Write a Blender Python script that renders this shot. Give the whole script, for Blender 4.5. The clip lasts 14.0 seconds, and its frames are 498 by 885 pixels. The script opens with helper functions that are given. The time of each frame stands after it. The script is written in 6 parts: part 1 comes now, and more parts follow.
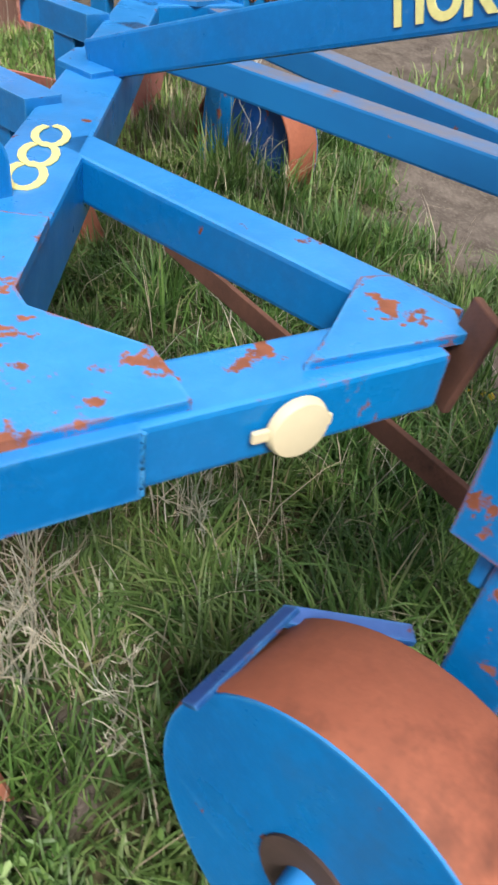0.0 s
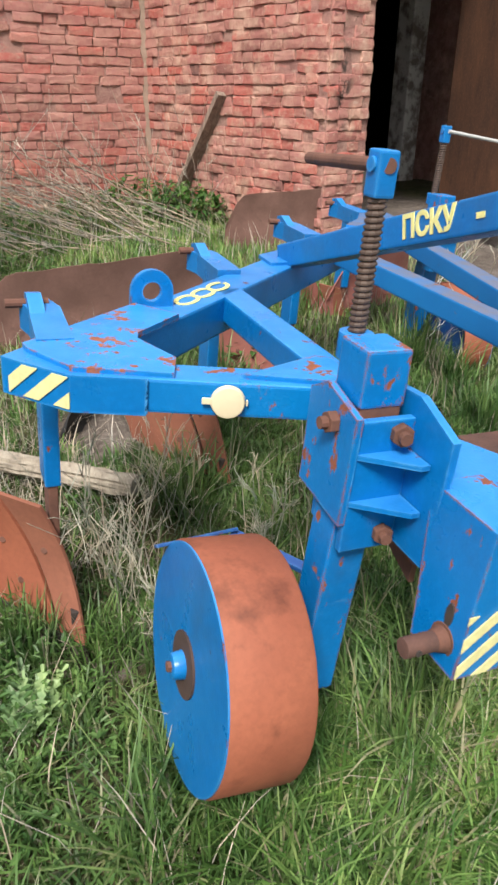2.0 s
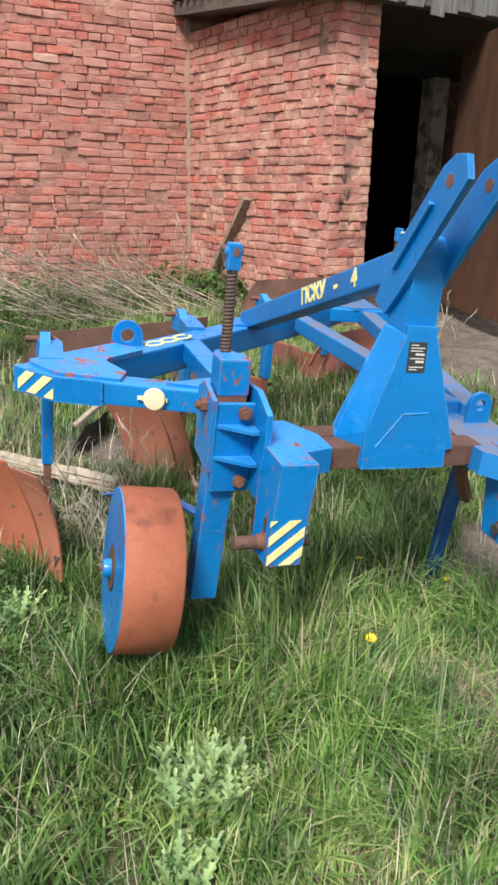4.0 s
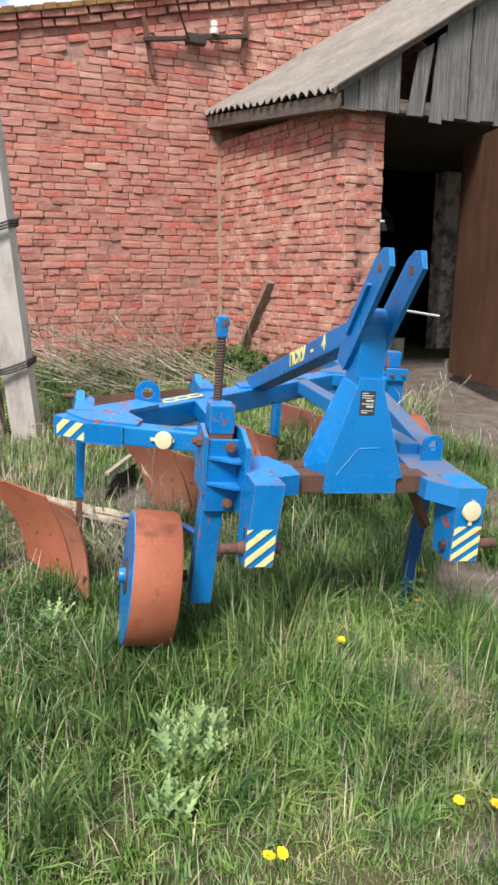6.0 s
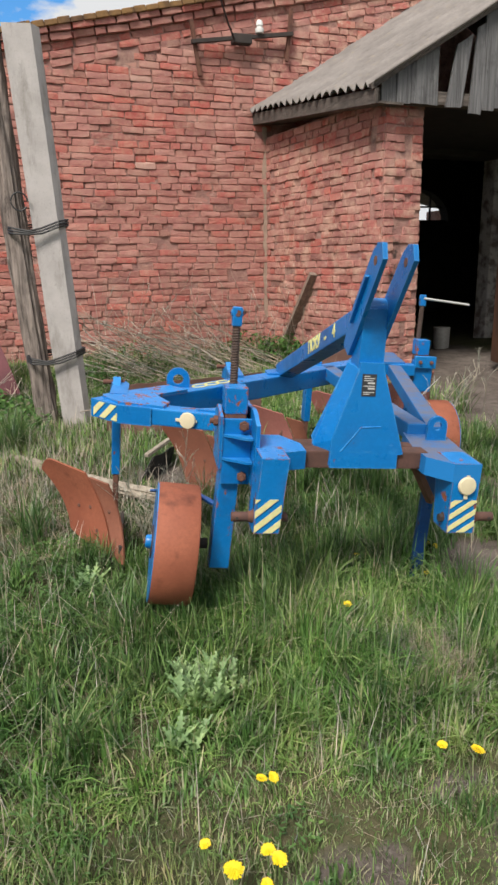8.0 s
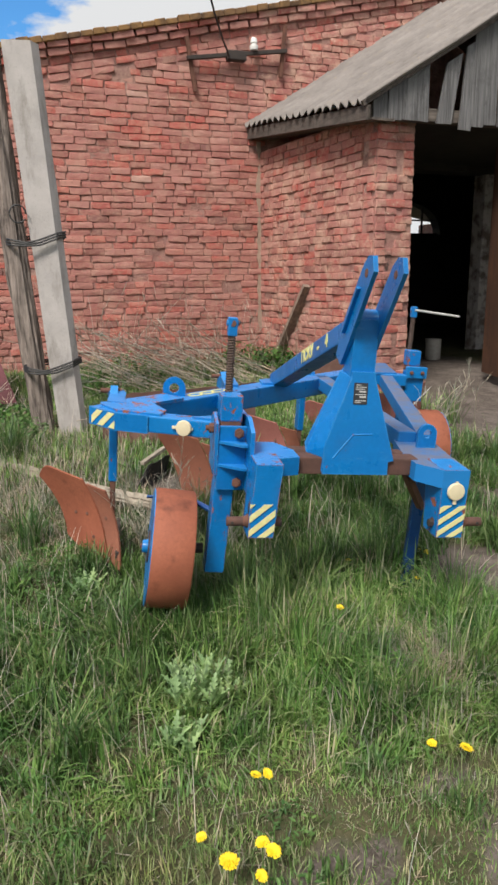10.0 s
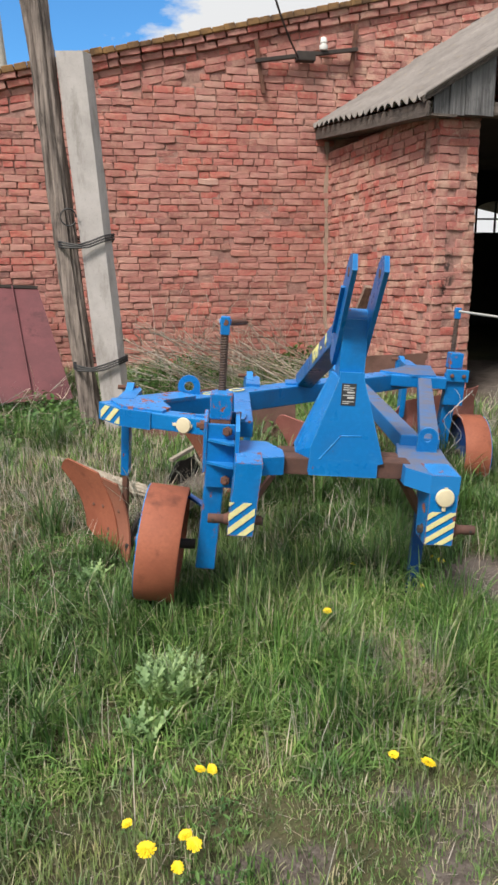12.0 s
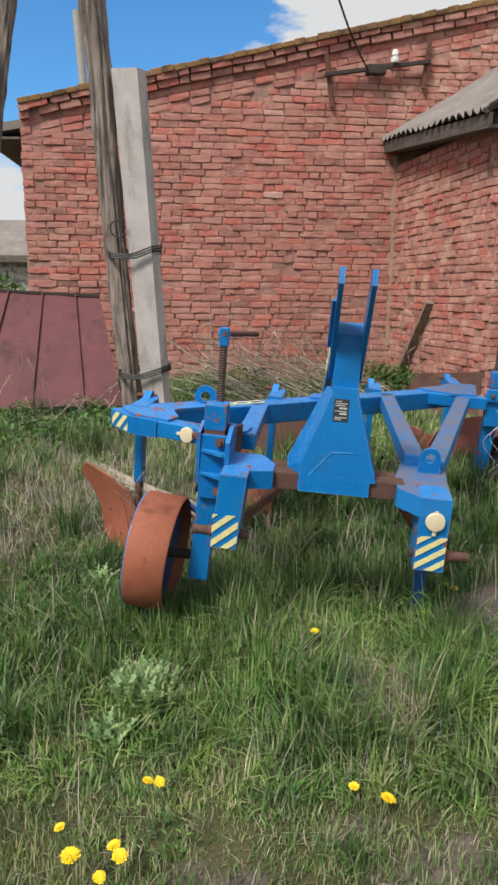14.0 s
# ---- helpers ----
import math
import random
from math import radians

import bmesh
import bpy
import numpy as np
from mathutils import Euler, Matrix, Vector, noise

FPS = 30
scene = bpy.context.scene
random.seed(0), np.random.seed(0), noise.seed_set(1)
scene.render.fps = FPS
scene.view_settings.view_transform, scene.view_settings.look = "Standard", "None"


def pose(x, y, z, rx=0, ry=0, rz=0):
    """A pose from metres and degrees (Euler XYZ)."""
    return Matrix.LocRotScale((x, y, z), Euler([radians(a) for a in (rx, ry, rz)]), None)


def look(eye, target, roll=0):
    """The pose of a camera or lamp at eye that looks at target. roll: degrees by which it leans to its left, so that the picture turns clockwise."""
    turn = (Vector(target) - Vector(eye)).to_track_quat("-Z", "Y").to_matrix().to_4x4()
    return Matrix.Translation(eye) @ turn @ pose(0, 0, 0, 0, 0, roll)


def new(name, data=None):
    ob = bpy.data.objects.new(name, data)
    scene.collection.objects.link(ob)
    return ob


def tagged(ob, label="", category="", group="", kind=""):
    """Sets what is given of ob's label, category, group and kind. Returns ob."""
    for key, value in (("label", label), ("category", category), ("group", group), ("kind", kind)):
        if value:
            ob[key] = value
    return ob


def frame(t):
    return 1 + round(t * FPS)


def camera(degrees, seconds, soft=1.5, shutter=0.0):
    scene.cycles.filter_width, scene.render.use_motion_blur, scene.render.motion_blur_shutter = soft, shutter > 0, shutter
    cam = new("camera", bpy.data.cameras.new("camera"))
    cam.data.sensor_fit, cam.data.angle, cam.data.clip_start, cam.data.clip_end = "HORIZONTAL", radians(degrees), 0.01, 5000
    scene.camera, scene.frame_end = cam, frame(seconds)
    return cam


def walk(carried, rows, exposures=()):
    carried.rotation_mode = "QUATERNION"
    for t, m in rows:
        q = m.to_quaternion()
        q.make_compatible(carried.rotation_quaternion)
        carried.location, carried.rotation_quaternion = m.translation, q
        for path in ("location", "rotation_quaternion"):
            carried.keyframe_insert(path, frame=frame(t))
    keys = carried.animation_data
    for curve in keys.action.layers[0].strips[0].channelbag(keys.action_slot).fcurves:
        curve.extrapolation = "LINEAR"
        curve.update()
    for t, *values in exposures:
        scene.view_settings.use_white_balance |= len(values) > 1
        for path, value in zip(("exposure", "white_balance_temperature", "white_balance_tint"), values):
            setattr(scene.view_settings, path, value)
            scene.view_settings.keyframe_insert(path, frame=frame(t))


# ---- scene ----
cam = camera(39.0, 14.0, soft=2.7, shutter=0.25)
PATH = [
    (0, (-2.889, -5.677, 1.387), (-1.584, -4.945, 0.060), 4.0),
    (0.5, (-2.901, -5.936, 1.405), (-1.662, -4.997, 0.147), 5.0),
    (1, (-2.997, -6.107, 1.441), (-1.853, -4.935, 0.293), 5.8),
    (1.5, (-3.032, -6.349, 1.463), (-2.039, -4.915, 0.484), 3.3),
    (2, (-3.066, -6.589, 1.503), (-2.106, -5.081, 0.607), 0.5),
    (2.5, (-3.165, -6.834, 1.547), (-2.202, -5.265, 0.766), -1.0),
    (2.7, (-3.152, -6.928, 1.559), (-2.177, -5.346, 0.818), -0.7),
    (4.8, (-3.043, -7.724, 1.554), (-2.288, -5.98, 0.929), -0.1),
    (5, (-3.023, -7.779, 1.553), (-2.311, -5.992, 1.003), -2.0),
    (5.5, (-3.071, -7.894, 1.566), (-2.274, -6.133, 1.055), -0.8),
    (6, (-3.161, -8.022, 1.57), (-2.379, -6.242, 1.1), 0.2),
    (6.5, (-3.127, -8.11, 1.575), (-2.422, -6.295, 1.118), -0.4),
    (7, (-3.038, -8.206, 1.57), (-2.423, -6.372, 1.063), 1.1),
    (7.5, (-3.05, -8.28, 1.574), (-2.391, -6.454, 1.092), -1.1),
    (7.7, (-3.078, -8.301, 1.577), (-2.456, -6.465, 1.085), -0.8),
    (9.8, (-3.118, -8.391, 1.579), (-2.481, -6.548, 1.133), -0.9),
    (10, (-3.121, -8.394, 1.578), (-2.478, -6.556, 1.119), -0.6),
    (10.5, (-3.12, -8.409, 1.574), (-2.507, -6.584, 1.032), 0.4),
    (11, (-2.965, -8.435, 1.574), (-2.478, -6.546, 1.131), -0.8),
    (11.5, (-2.772, -8.459, 1.563), (-2.404, -6.554, 1.076), 0.3),
    (12, (-2.712, -8.52, 1.563), (-2.33, -6.609, 1.112), -0.7),
    (12.5, (-2.687, -8.618, 1.561), (-2.345, -6.71, 1.068), 0.8),
    (13, (-2.567, -8.612, 1.566), (-2.327, -6.668, 1.16), -0.0),
    (13.5, (-2.424, -8.562, 1.554), (-2.24, -6.62, 1.112), 0.5),
    (14, (-2.345, -8.546, 1.557), (-2.201, -6.595, 1.141), 0.4),
]
EXPOSURES = [(0.0, 0.18), (2.5, 0.33), (5.0, 0.38), (6.0, 0.32), (7.0, -0.04), (10.0, -0.10), (11.0, 0.02), (12.0, 0.0), (14.0, -0.20)]
walk(cam, [(t, look(eye, target, roll)) for t, eye, target, roll in PATH], EXPOSURES)

# ---- daylight ----
world = bpy.data.worlds.new("sky")
scene.world = world
world.use_nodes = True
wn, wl = world.node_tree.nodes, world.node_tree.links
wn.clear()
sky = wn.new("ShaderNodeTexSky")
sky.sky_type, sky.sun_disc = "NISHITA", False
SUN_UP, SUN_TURN = 52.0, 224.0
sky.sun_elevation, sky.sun_rotation = radians(SUN_UP), radians(SUN_TURN)
sky.air_density, sky.dust_density, sky.ozone_density = 1.0, 0.15, 2.5
way = wn.new("ShaderNodeTexCoord")
flat = wn.new("ShaderNodeMapping")
flat.inputs["Scale"].default_value = (1.0, 1.0, 2.6)
flat.inputs["Location"].default_value = (0.30, 0.1, 0.35)
puffs = wn.new("ShaderNodeTexNoise")
puffs.inputs["Scale"].default_value, puffs.inputs["Detail"].default_value = 1.7, 9.0
puffs.inputs["Roughness"].default_value = 0.55
cover = wn.new("ShaderNodeValToRGB")
cover.color_ramp.elements[0].position, cover.color_ramp.elements[1].position = 0.918, 0.948
blend = wn.new("ShaderNodeMix")
blend.data_type = "RGBA"
blend.inputs["B"].default_value = (10.4, 10.5, 10.6, 1)
out_bg = wn.new("ShaderNodeBackground")
out_bg.inputs["Strength"].default_value = 0.080
out_w = wn.new("ShaderNodeOutputWorld")
wl.new(way.outputs["Generated"], flat.inputs["Vector"])
wl.new(flat.outputs["Vector"], puffs.inputs["Vector"])
apart = wn.new("ShaderNodeVectorMath")
apart.operation = "DISTANCE"
squash = wn.new("ShaderNodeMapping")
squash.inputs["Scale"].default_value = (1.0, 1.0, 1.8)
apart.inputs[1].default_value = (-0.34, 0.84, 0.756)     # the middle of the blue gap in the clouds
drift = wn.new("ShaderNodeMath")
drift.operation = "MULTIPLY_ADD"
drift.inputs[1].default_value = 0.85
wl.new(way.outputs["Generated"], squash.inputs["Vector"])
wl.new(squash.outputs["Vector"], apart.inputs[0])
wl.new(apart.outputs["Value"], drift.inputs[0])
wl.new(puffs.outputs["Fac"], drift.inputs[2])
wl.new(drift.outputs["Value"], cover.inputs["Fac"])
wl.new(cover.outputs["Color"], blend.inputs["Factor"])
clear = wn.new("ShaderNodeMix")
clear.data_type, clear.blend_type = "RGBA", "MULTIPLY"
clear.inputs["Factor"].default_value = 1.0
clear.inputs["B"].default_value = (0.96, 1.86, 2.42, 1)
wl.new(sky.outputs["Color"], clear.inputs["A"])
wl.new(clear.outputs["Result"], blend.inputs["A"])
wl.new(blend.outputs["Result"], out_bg.inputs["Color"])
wl.new(out_bg.outputs["Background"], out_w.inputs["Surface"])

sun_data = bpy.data.lights.new("sun", "SUN")
sun_data.energy, sun_data.angle, sun_data.color = 4.9, radians(16), (1.0, 0.94, 0.85)
sun = new("sun", sun_data)
az = radians(SUN_TURN)
sun_from = Vector((math.sin(az) * math.cos(radians(SUN_UP)), math.cos(az) * math.cos(radians(SUN_UP)), math.sin(radians(SUN_UP))))
sun.matrix_world = look(sun_from * 30, (0, 0, 0))


# ---- materials ----
class Nodes:
    """A small builder of node materials."""

    def __init__(self, name):
        self.mat = bpy.data.materials.new(name)
        self.mat.use_nodes = True
        self.tree = self.mat.node_tree
        self.bsdf = self.tree.nodes["Principled BSDF"]
        self.coord = self.tree.nodes.new("ShaderNodeTexCoord")

    def add(self, kind, **values):
        node = self.tree.nodes.new(kind)
        for key, value in values.items():
            node.inputs[key.replace("_", " ")].default_value = value
        return node

    def link(self, a, b):
        self.tree.links.new(a, b)

    def noise(self, scale, detail=5.0, rough=0.6, stretch=None, space="Object"):
        node = self.add("ShaderNodeTexNoise", Scale=scale, Detail=detail, Roughness=rough)
        src = self.coord.outputs[space]
        if stretch:
            mapping = self.add("ShaderNodeMapping", Scale=stretch)
            self.link(src, mapping.inputs["Vector"])
            src = mapping.outputs["Vector"]
        self.link(src, node.inputs["Vector"])
        return node.outputs["Fac"]

    def ramp(self, fac, *stops):
        node = self.tree.nodes.new("ShaderNodeValToRGB")
        ramp = node.color_ramp
        while len(ramp.elements) < len(stops):
            ramp.elements.new(0.5)
        for element, (at, colour) in zip(ramp.elements, stops):
            element.position = at
            element.color = (*colour, 1) if isinstance(colour, tuple) else (colour, colour, colour, 1)
        self.link(fac, node.inputs["Fac"])
        return node.outputs["Color"]

    def mix(self, fac, a, b, kind="MIX"):
        node = self.tree.nodes.new("ShaderNodeMix")
        node.data_type, node.blend_type = "RGBA", kind
        for value, slot in ((fac, "Factor"), (a, "A"), (b, "B")):
            if isinstance(value, (float, int)):
                node.inputs[slot].default_value = value if slot == "Factor" else (value, value, value, 1)
            elif isinstance(value, tuple):
                node.inputs[slot].default_value = (*value, 1)
            else:
                self.link(value, node.inputs[slot])
        return node.outputs["Result"]

    def bump(self, height, strength=0.3, distance=0.01):
        node = self.add("ShaderNodeBump", Strength=strength, Distance=distance)
        self.link(height, node.inputs["Height"])
        self.link(node.outputs["Normal"], self.bsdf.inputs["Normal"])

    def finish(self, colour, rough=0.7, metal=0.0, specular=None):
        if isinstance(colour, tuple):
            self.bsdf.inputs["Base Color"].default_value = (*colour, 1)
        else:
            self.link(colour, self.bsdf.inputs["Base Color"])
        if isinstance(rough, (float, int)):
            self.bsdf.inputs["Roughness"].default_value = rough
        else:
            self.link(rough, self.bsdf.inputs["Roughness"])
        self.bsdf.inputs["Metallic"].default_value = metal
        if specular is not None:
            self.bsdf.inputs["Specular IOR Level"].default_value = specular
        return self.mat


def chipped_paint(name, colour, deep, wear, primer=(0.20, 0.055, 0.022), edge=0.5):
    """Brushed-on paint over rust: broad fading, fine scratches, pale worn edges and chips down to the rust."""
    n = Nodes(name)
    broad = n.noise(3.2, 3)
    fine = n.noise(60, 4)
    chips = n.noise(13, 9, 0.64, (1.25, 1.25, 0.8))
    body = n.mix(n.ramp(broad, (0.3, 0.0), (0.75, 1.0)), deep, colour)
    body = n.mix(n.ramp(fine, (0.45, 0.0), (0.8, 0.30)), body, tuple(min(1, c * 1.35 + 0.005) for c in colour))
    scuff = n.noise(6.0, 8, 0.72, (1, 1, 3))
    body = n.mix(n.ramp(scuff, (0.60, 0.0), (0.76, 0.26)), body, (0.07, 0.30, 0.58))
    stroke = n.noise(5.0, 7, 0.7, (1.6, 9, 9))
    body = n.mix(n.ramp(stroke, (0.63, 0.0), (0.70, 0.15)), body, (0.20, 0.36, 0.52))
    dirt = n.noise(2.3, 7, 0.7)
    body = n.mix(n.ramp(dirt, (0.52, 0.0), (0.72, 0.42)), body, (0.040, 0.075, 0.13))
    # faces turned up get a paler blue: skylight on the tops, put into the colour
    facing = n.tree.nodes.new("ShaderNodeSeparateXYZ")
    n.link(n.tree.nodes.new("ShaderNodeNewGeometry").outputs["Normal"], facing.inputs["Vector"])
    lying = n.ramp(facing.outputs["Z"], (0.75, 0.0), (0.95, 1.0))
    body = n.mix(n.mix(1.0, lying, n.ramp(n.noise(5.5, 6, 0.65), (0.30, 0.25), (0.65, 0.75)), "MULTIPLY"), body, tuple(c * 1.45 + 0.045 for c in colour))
    # edges rub bare first
    round_off = n.add("ShaderNodeBevel", Radius=0.011)
    round_off.samples = 4
    true = n.tree.nodes.new("ShaderNodeNewGeometry").outputs["True Normal"]
    dot = n.tree.nodes.new("ShaderNodeVectorMath")
    dot.operation = "DOT_PRODUCT"
    n.link(round_off.outputs["Normal"], dot.inputs[0])
    n.link(true, dot.inputs[1])
    at_edge = n.ramp(dot.outputs["Value"], (0.72, 1.0), (0.98, 0.0))
    body = n.mix(n.mix(1.0, at_edge, n.ramp(n.noise(21, 5), (0.35, 0.0), (0.65, 0.7)), "MULTIPLY"), body, (0.10, 0.36, 0.66))
    rust = n.ramp(n.noise(45, 4), (0.3, tuple(c * 0.6 for c in primer)), (0.7, primer))
    edged = n.mix(0.11 * edge, chips, at_edge, "ADD")
    mask = n.ramp(edged, (wear, 0.0), (wear + 0.03, 1.0))
    colour_out = n.mix(mask, body, rust)
    rough = n.mix(mask, n.ramp(n.noise(9, 5), (0.35, 0.26), (0.70, 0.42)), 0.85)
    n.bump(n.mix(mask, n.noise(130, 2), 0.1), 0.25, 0.002)
    return n.finish(colour_out, rough, specular=0.42)


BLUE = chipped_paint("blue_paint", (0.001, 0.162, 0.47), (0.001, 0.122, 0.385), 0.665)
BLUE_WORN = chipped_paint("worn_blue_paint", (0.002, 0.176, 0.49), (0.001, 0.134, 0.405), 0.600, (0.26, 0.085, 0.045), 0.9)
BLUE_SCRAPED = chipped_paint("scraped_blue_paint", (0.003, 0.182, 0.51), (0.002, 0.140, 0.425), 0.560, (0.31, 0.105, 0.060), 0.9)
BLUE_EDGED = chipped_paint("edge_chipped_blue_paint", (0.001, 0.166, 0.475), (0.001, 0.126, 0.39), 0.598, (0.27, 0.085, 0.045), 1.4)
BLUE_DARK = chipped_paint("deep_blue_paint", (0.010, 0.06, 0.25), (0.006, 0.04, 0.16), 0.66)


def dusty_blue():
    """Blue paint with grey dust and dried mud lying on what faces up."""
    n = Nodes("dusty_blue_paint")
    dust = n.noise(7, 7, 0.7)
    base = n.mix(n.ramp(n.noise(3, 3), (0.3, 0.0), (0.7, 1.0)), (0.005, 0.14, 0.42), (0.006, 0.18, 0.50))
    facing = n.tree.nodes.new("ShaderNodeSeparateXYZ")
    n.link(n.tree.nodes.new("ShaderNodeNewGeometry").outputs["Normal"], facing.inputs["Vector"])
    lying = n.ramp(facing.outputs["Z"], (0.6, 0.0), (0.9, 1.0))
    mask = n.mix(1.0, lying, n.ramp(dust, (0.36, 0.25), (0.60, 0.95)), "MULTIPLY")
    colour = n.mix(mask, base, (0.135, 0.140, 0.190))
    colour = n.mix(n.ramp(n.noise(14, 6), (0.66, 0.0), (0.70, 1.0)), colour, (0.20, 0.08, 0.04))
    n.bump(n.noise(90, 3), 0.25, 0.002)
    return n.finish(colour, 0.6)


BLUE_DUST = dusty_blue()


def rusty(name, pale, dark, rough=0.85, scale=9.0, spots=0.62):
    n = Nodes(name)
    cloud = n.noise(scale, 8, 0.65)
    grain = n.noise(scale * 14, 4)
    colour = n.mix(n.ramp(cloud, (0.3, 0.0), (0.7, 1.0)), dark, pale)
    colour = n.mix(n.ramp(grain, (0.4, 0.0), (0.75, 0.5)), colour, tuple(c * 0.6 for c in pale))
    colour = n.mix(n.ramp(n.noise(scale * 0.55, 6, 0.7), (spots, 0.0), (spots + 0.1, 0.75)), colour, tuple(c * 0.45 for c in dark))
    n.bump(grain, 0.35, 0.002)
    return n.finish(colour, rough)


RUST_ORANGE = rusty("orange_rusty_steel", (0.330, 0.103, 0.055), (0.225, 0.064, 0.034), 0.75, 5.0, 0.54)
RUST_MID = rusty("brown_orange_rusty_steel", (0.27, 0.10, 0.060), (0.19, 0.065, 0.040), 0.8, 5.0, 0.60)
RUST_BROWN = rusty("brown_rusty_steel", (0.185, 0.080, 0.054), (0.085, 0.040, 0.030), 0.9, 14.0, 0.58)
RUST_SHEET = rusty("rusty_sheet_metal", (0.205, 0.110, 0.090), (0.120, 0.062, 0.050), 0.88, 6.0)
RUST_PINK = rusty("faded_red_paint", (0.36, 0.14, 0.12), (0.27, 0.085, 0.07), 0.8, 4.0)
IRON_DARK = rusty("dark_iron", (0.055, 0.042, 0.036), (0.025, 0.020, 0.020), 0.8)
RUST_DARK = rusty("dark_rusty_steel", (0.130, 0.062, 0.048), (0.055, 0.030, 0.025), 0.88, 16.0, 0.56)
THREAD = rusty("greasy_thread_steel", (0.095, 0.062, 0.048), (0.045, 0.026, 0.020), 0.6, 25.0)


def plain(name, colour, rough=0.6, grain=40.0, amount=0.25):
    n = Nodes(name)
    colour_out = n.mix(n.ramp(n.noise(grain, 5), (0.35, 0.0), (0.7, amount)), colour, tuple(c * 0.55 for c in colour))
    n.bump(n.noise(grain * 3, 3), 0.15, 0.002)
    return n.finish(colour_out, rough)


CREAM = plain("cream_plastic", (0.70, 0.61, 0.42), 0.45, 25.0, 0.2)
YELLOW = plain("pale_yellow_paint", (0.76, 0.70, 0.28), 0.6, 60.0, 0.35)
STRIPE = plain("yellow_white_stripe_paint", (0.70, 0.66, 0.33), 0.6, 70.0, 0.4)
PLATE_DARK = plain("black_plate", (0.03, 0.032, 0.036), 0.4)
PLATE_PALE = plain("pale_plate_print", (0.50, 0.50, 0.50), 0.5)
WHITE_CERAMIC = plain("white_ceramic", (0.78, 0.78, 0.76), 0.25, 12.0, 0.1)
WIRE_DARK = plain("black_wire", (0.02, 0.02, 0.022), 0.6)
PETAL = plain("dandelion_yellow", (0.86, 0.64, 0.015), 0.6, 80.0, 0.3)
STEM = plain("pale_green_stem", (0.13, 0.20, 0.06), 0.6)
TIN = plain("dull_tin", (0.36, 0.35, 0.32), 0.55, 20.0, 0.5)


def concrete():
    n = Nodes("weathered_concrete")
    colour = n.mix(n.ramp(n.noise(4, 7, 0.7), (0.3, 0.0), (0.7, 1.0)), (0.36, 0.332, 0.325), (0.50, 0.465, 0.455))
    colour = n.mix(n.ramp(n.noise(7, 8, 0.75, (1, 1, 0.25)), (0.50, 0.0), (0.68, 0.8)), colour, (0.22, 0.20, 0.18))
    colour = n.mix(n.ramp(n.noise(70, 3), (0.6, 0.0), (0.75, 0.5)), colour, (0.22, 0.21, 0.19))
    n.bump(n.noise(55, 6), 0.45, 0.006)
    return n.finish(colour, 0.9)


CONCRETE = concrete()


def streaked_steel():
    """Rusty sheet with long run-down streaks."""
    n = Nodes("streaked_rusty_steel")
    runs = n.noise(2.0, 8, 0.7, (3.5, 3.5, 1.0))
    colour = n.mix(n.ramp(runs, (0.34, 0.0), (0.66, 1.0)), (0.046, 0.021, 0.014), (0.118, 0.052, 0.028))
    colour = n.mix(n.ramp(n.noise(2.2, 6, 0.7), (0.48, 0.0), (0.70, 0.7)), colour, (0.055, 0.028, 0.020))
    colour = n.mix(n.ramp(n.noise(60, 4), (0.5, 0.0), (0.75, 0.4)), colour, (0.22, 0.105, 0.055))
    n.bump(runs, 0.3, 0.003)
    return n.finish(colour, 0.75)


RUST_DOOR = streaked_steel()


def old_wood(name, pale, dark, along=(14, 14, 0.9)):
    n = Nodes(name)
    grain = n.noise(2.2, 8, 0.65, along)
    colour = n.mix(n.ramp(grain, (0.32, 0.0), (0.66, 1.0)), dark, pale)
    colour = n.mix(n.ramp(n.noise(3.0, 5, 0.7), (0.55, 0.0), (0.75, 0.6)), colour, tuple(c * 0.5 for c in dark))
    colour = n.mix(n.ramp(n.noise(9, 7, 0.75, (1.6, 1.6, 0.45)), (0.54, 0.0), (0.66, 0.7)), colour, tuple(c * 0.8 for c in dark))
    n.bump(grain, 1.0, 0.016)
    return n.finish(colour, 0.9)


WOOD_POST = old_wood("weathered_post_wood", (0.34, 0.280, 0.250), (0.036, 0.027, 0.024), (15, 15, 1.1))
WOOD_BROWN = old_wood("brown_board_wood", (0.33, 0.25, 0.20), (0.15, 0.105, 0.085))
WOOD_GREY = old_wood("grey_board_wood", (0.200, 0.198, 0.203), (0.066, 0.064, 0.067), (22, 22, 0.8))
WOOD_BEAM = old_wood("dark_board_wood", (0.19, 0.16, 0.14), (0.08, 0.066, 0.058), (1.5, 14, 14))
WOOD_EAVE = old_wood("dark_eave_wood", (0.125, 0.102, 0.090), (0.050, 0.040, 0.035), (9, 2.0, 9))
WOOD_PALE = old_wood("pale_driftwood", (0.42, 0.37, 0.30), (0.25, 0.21, 0.17))


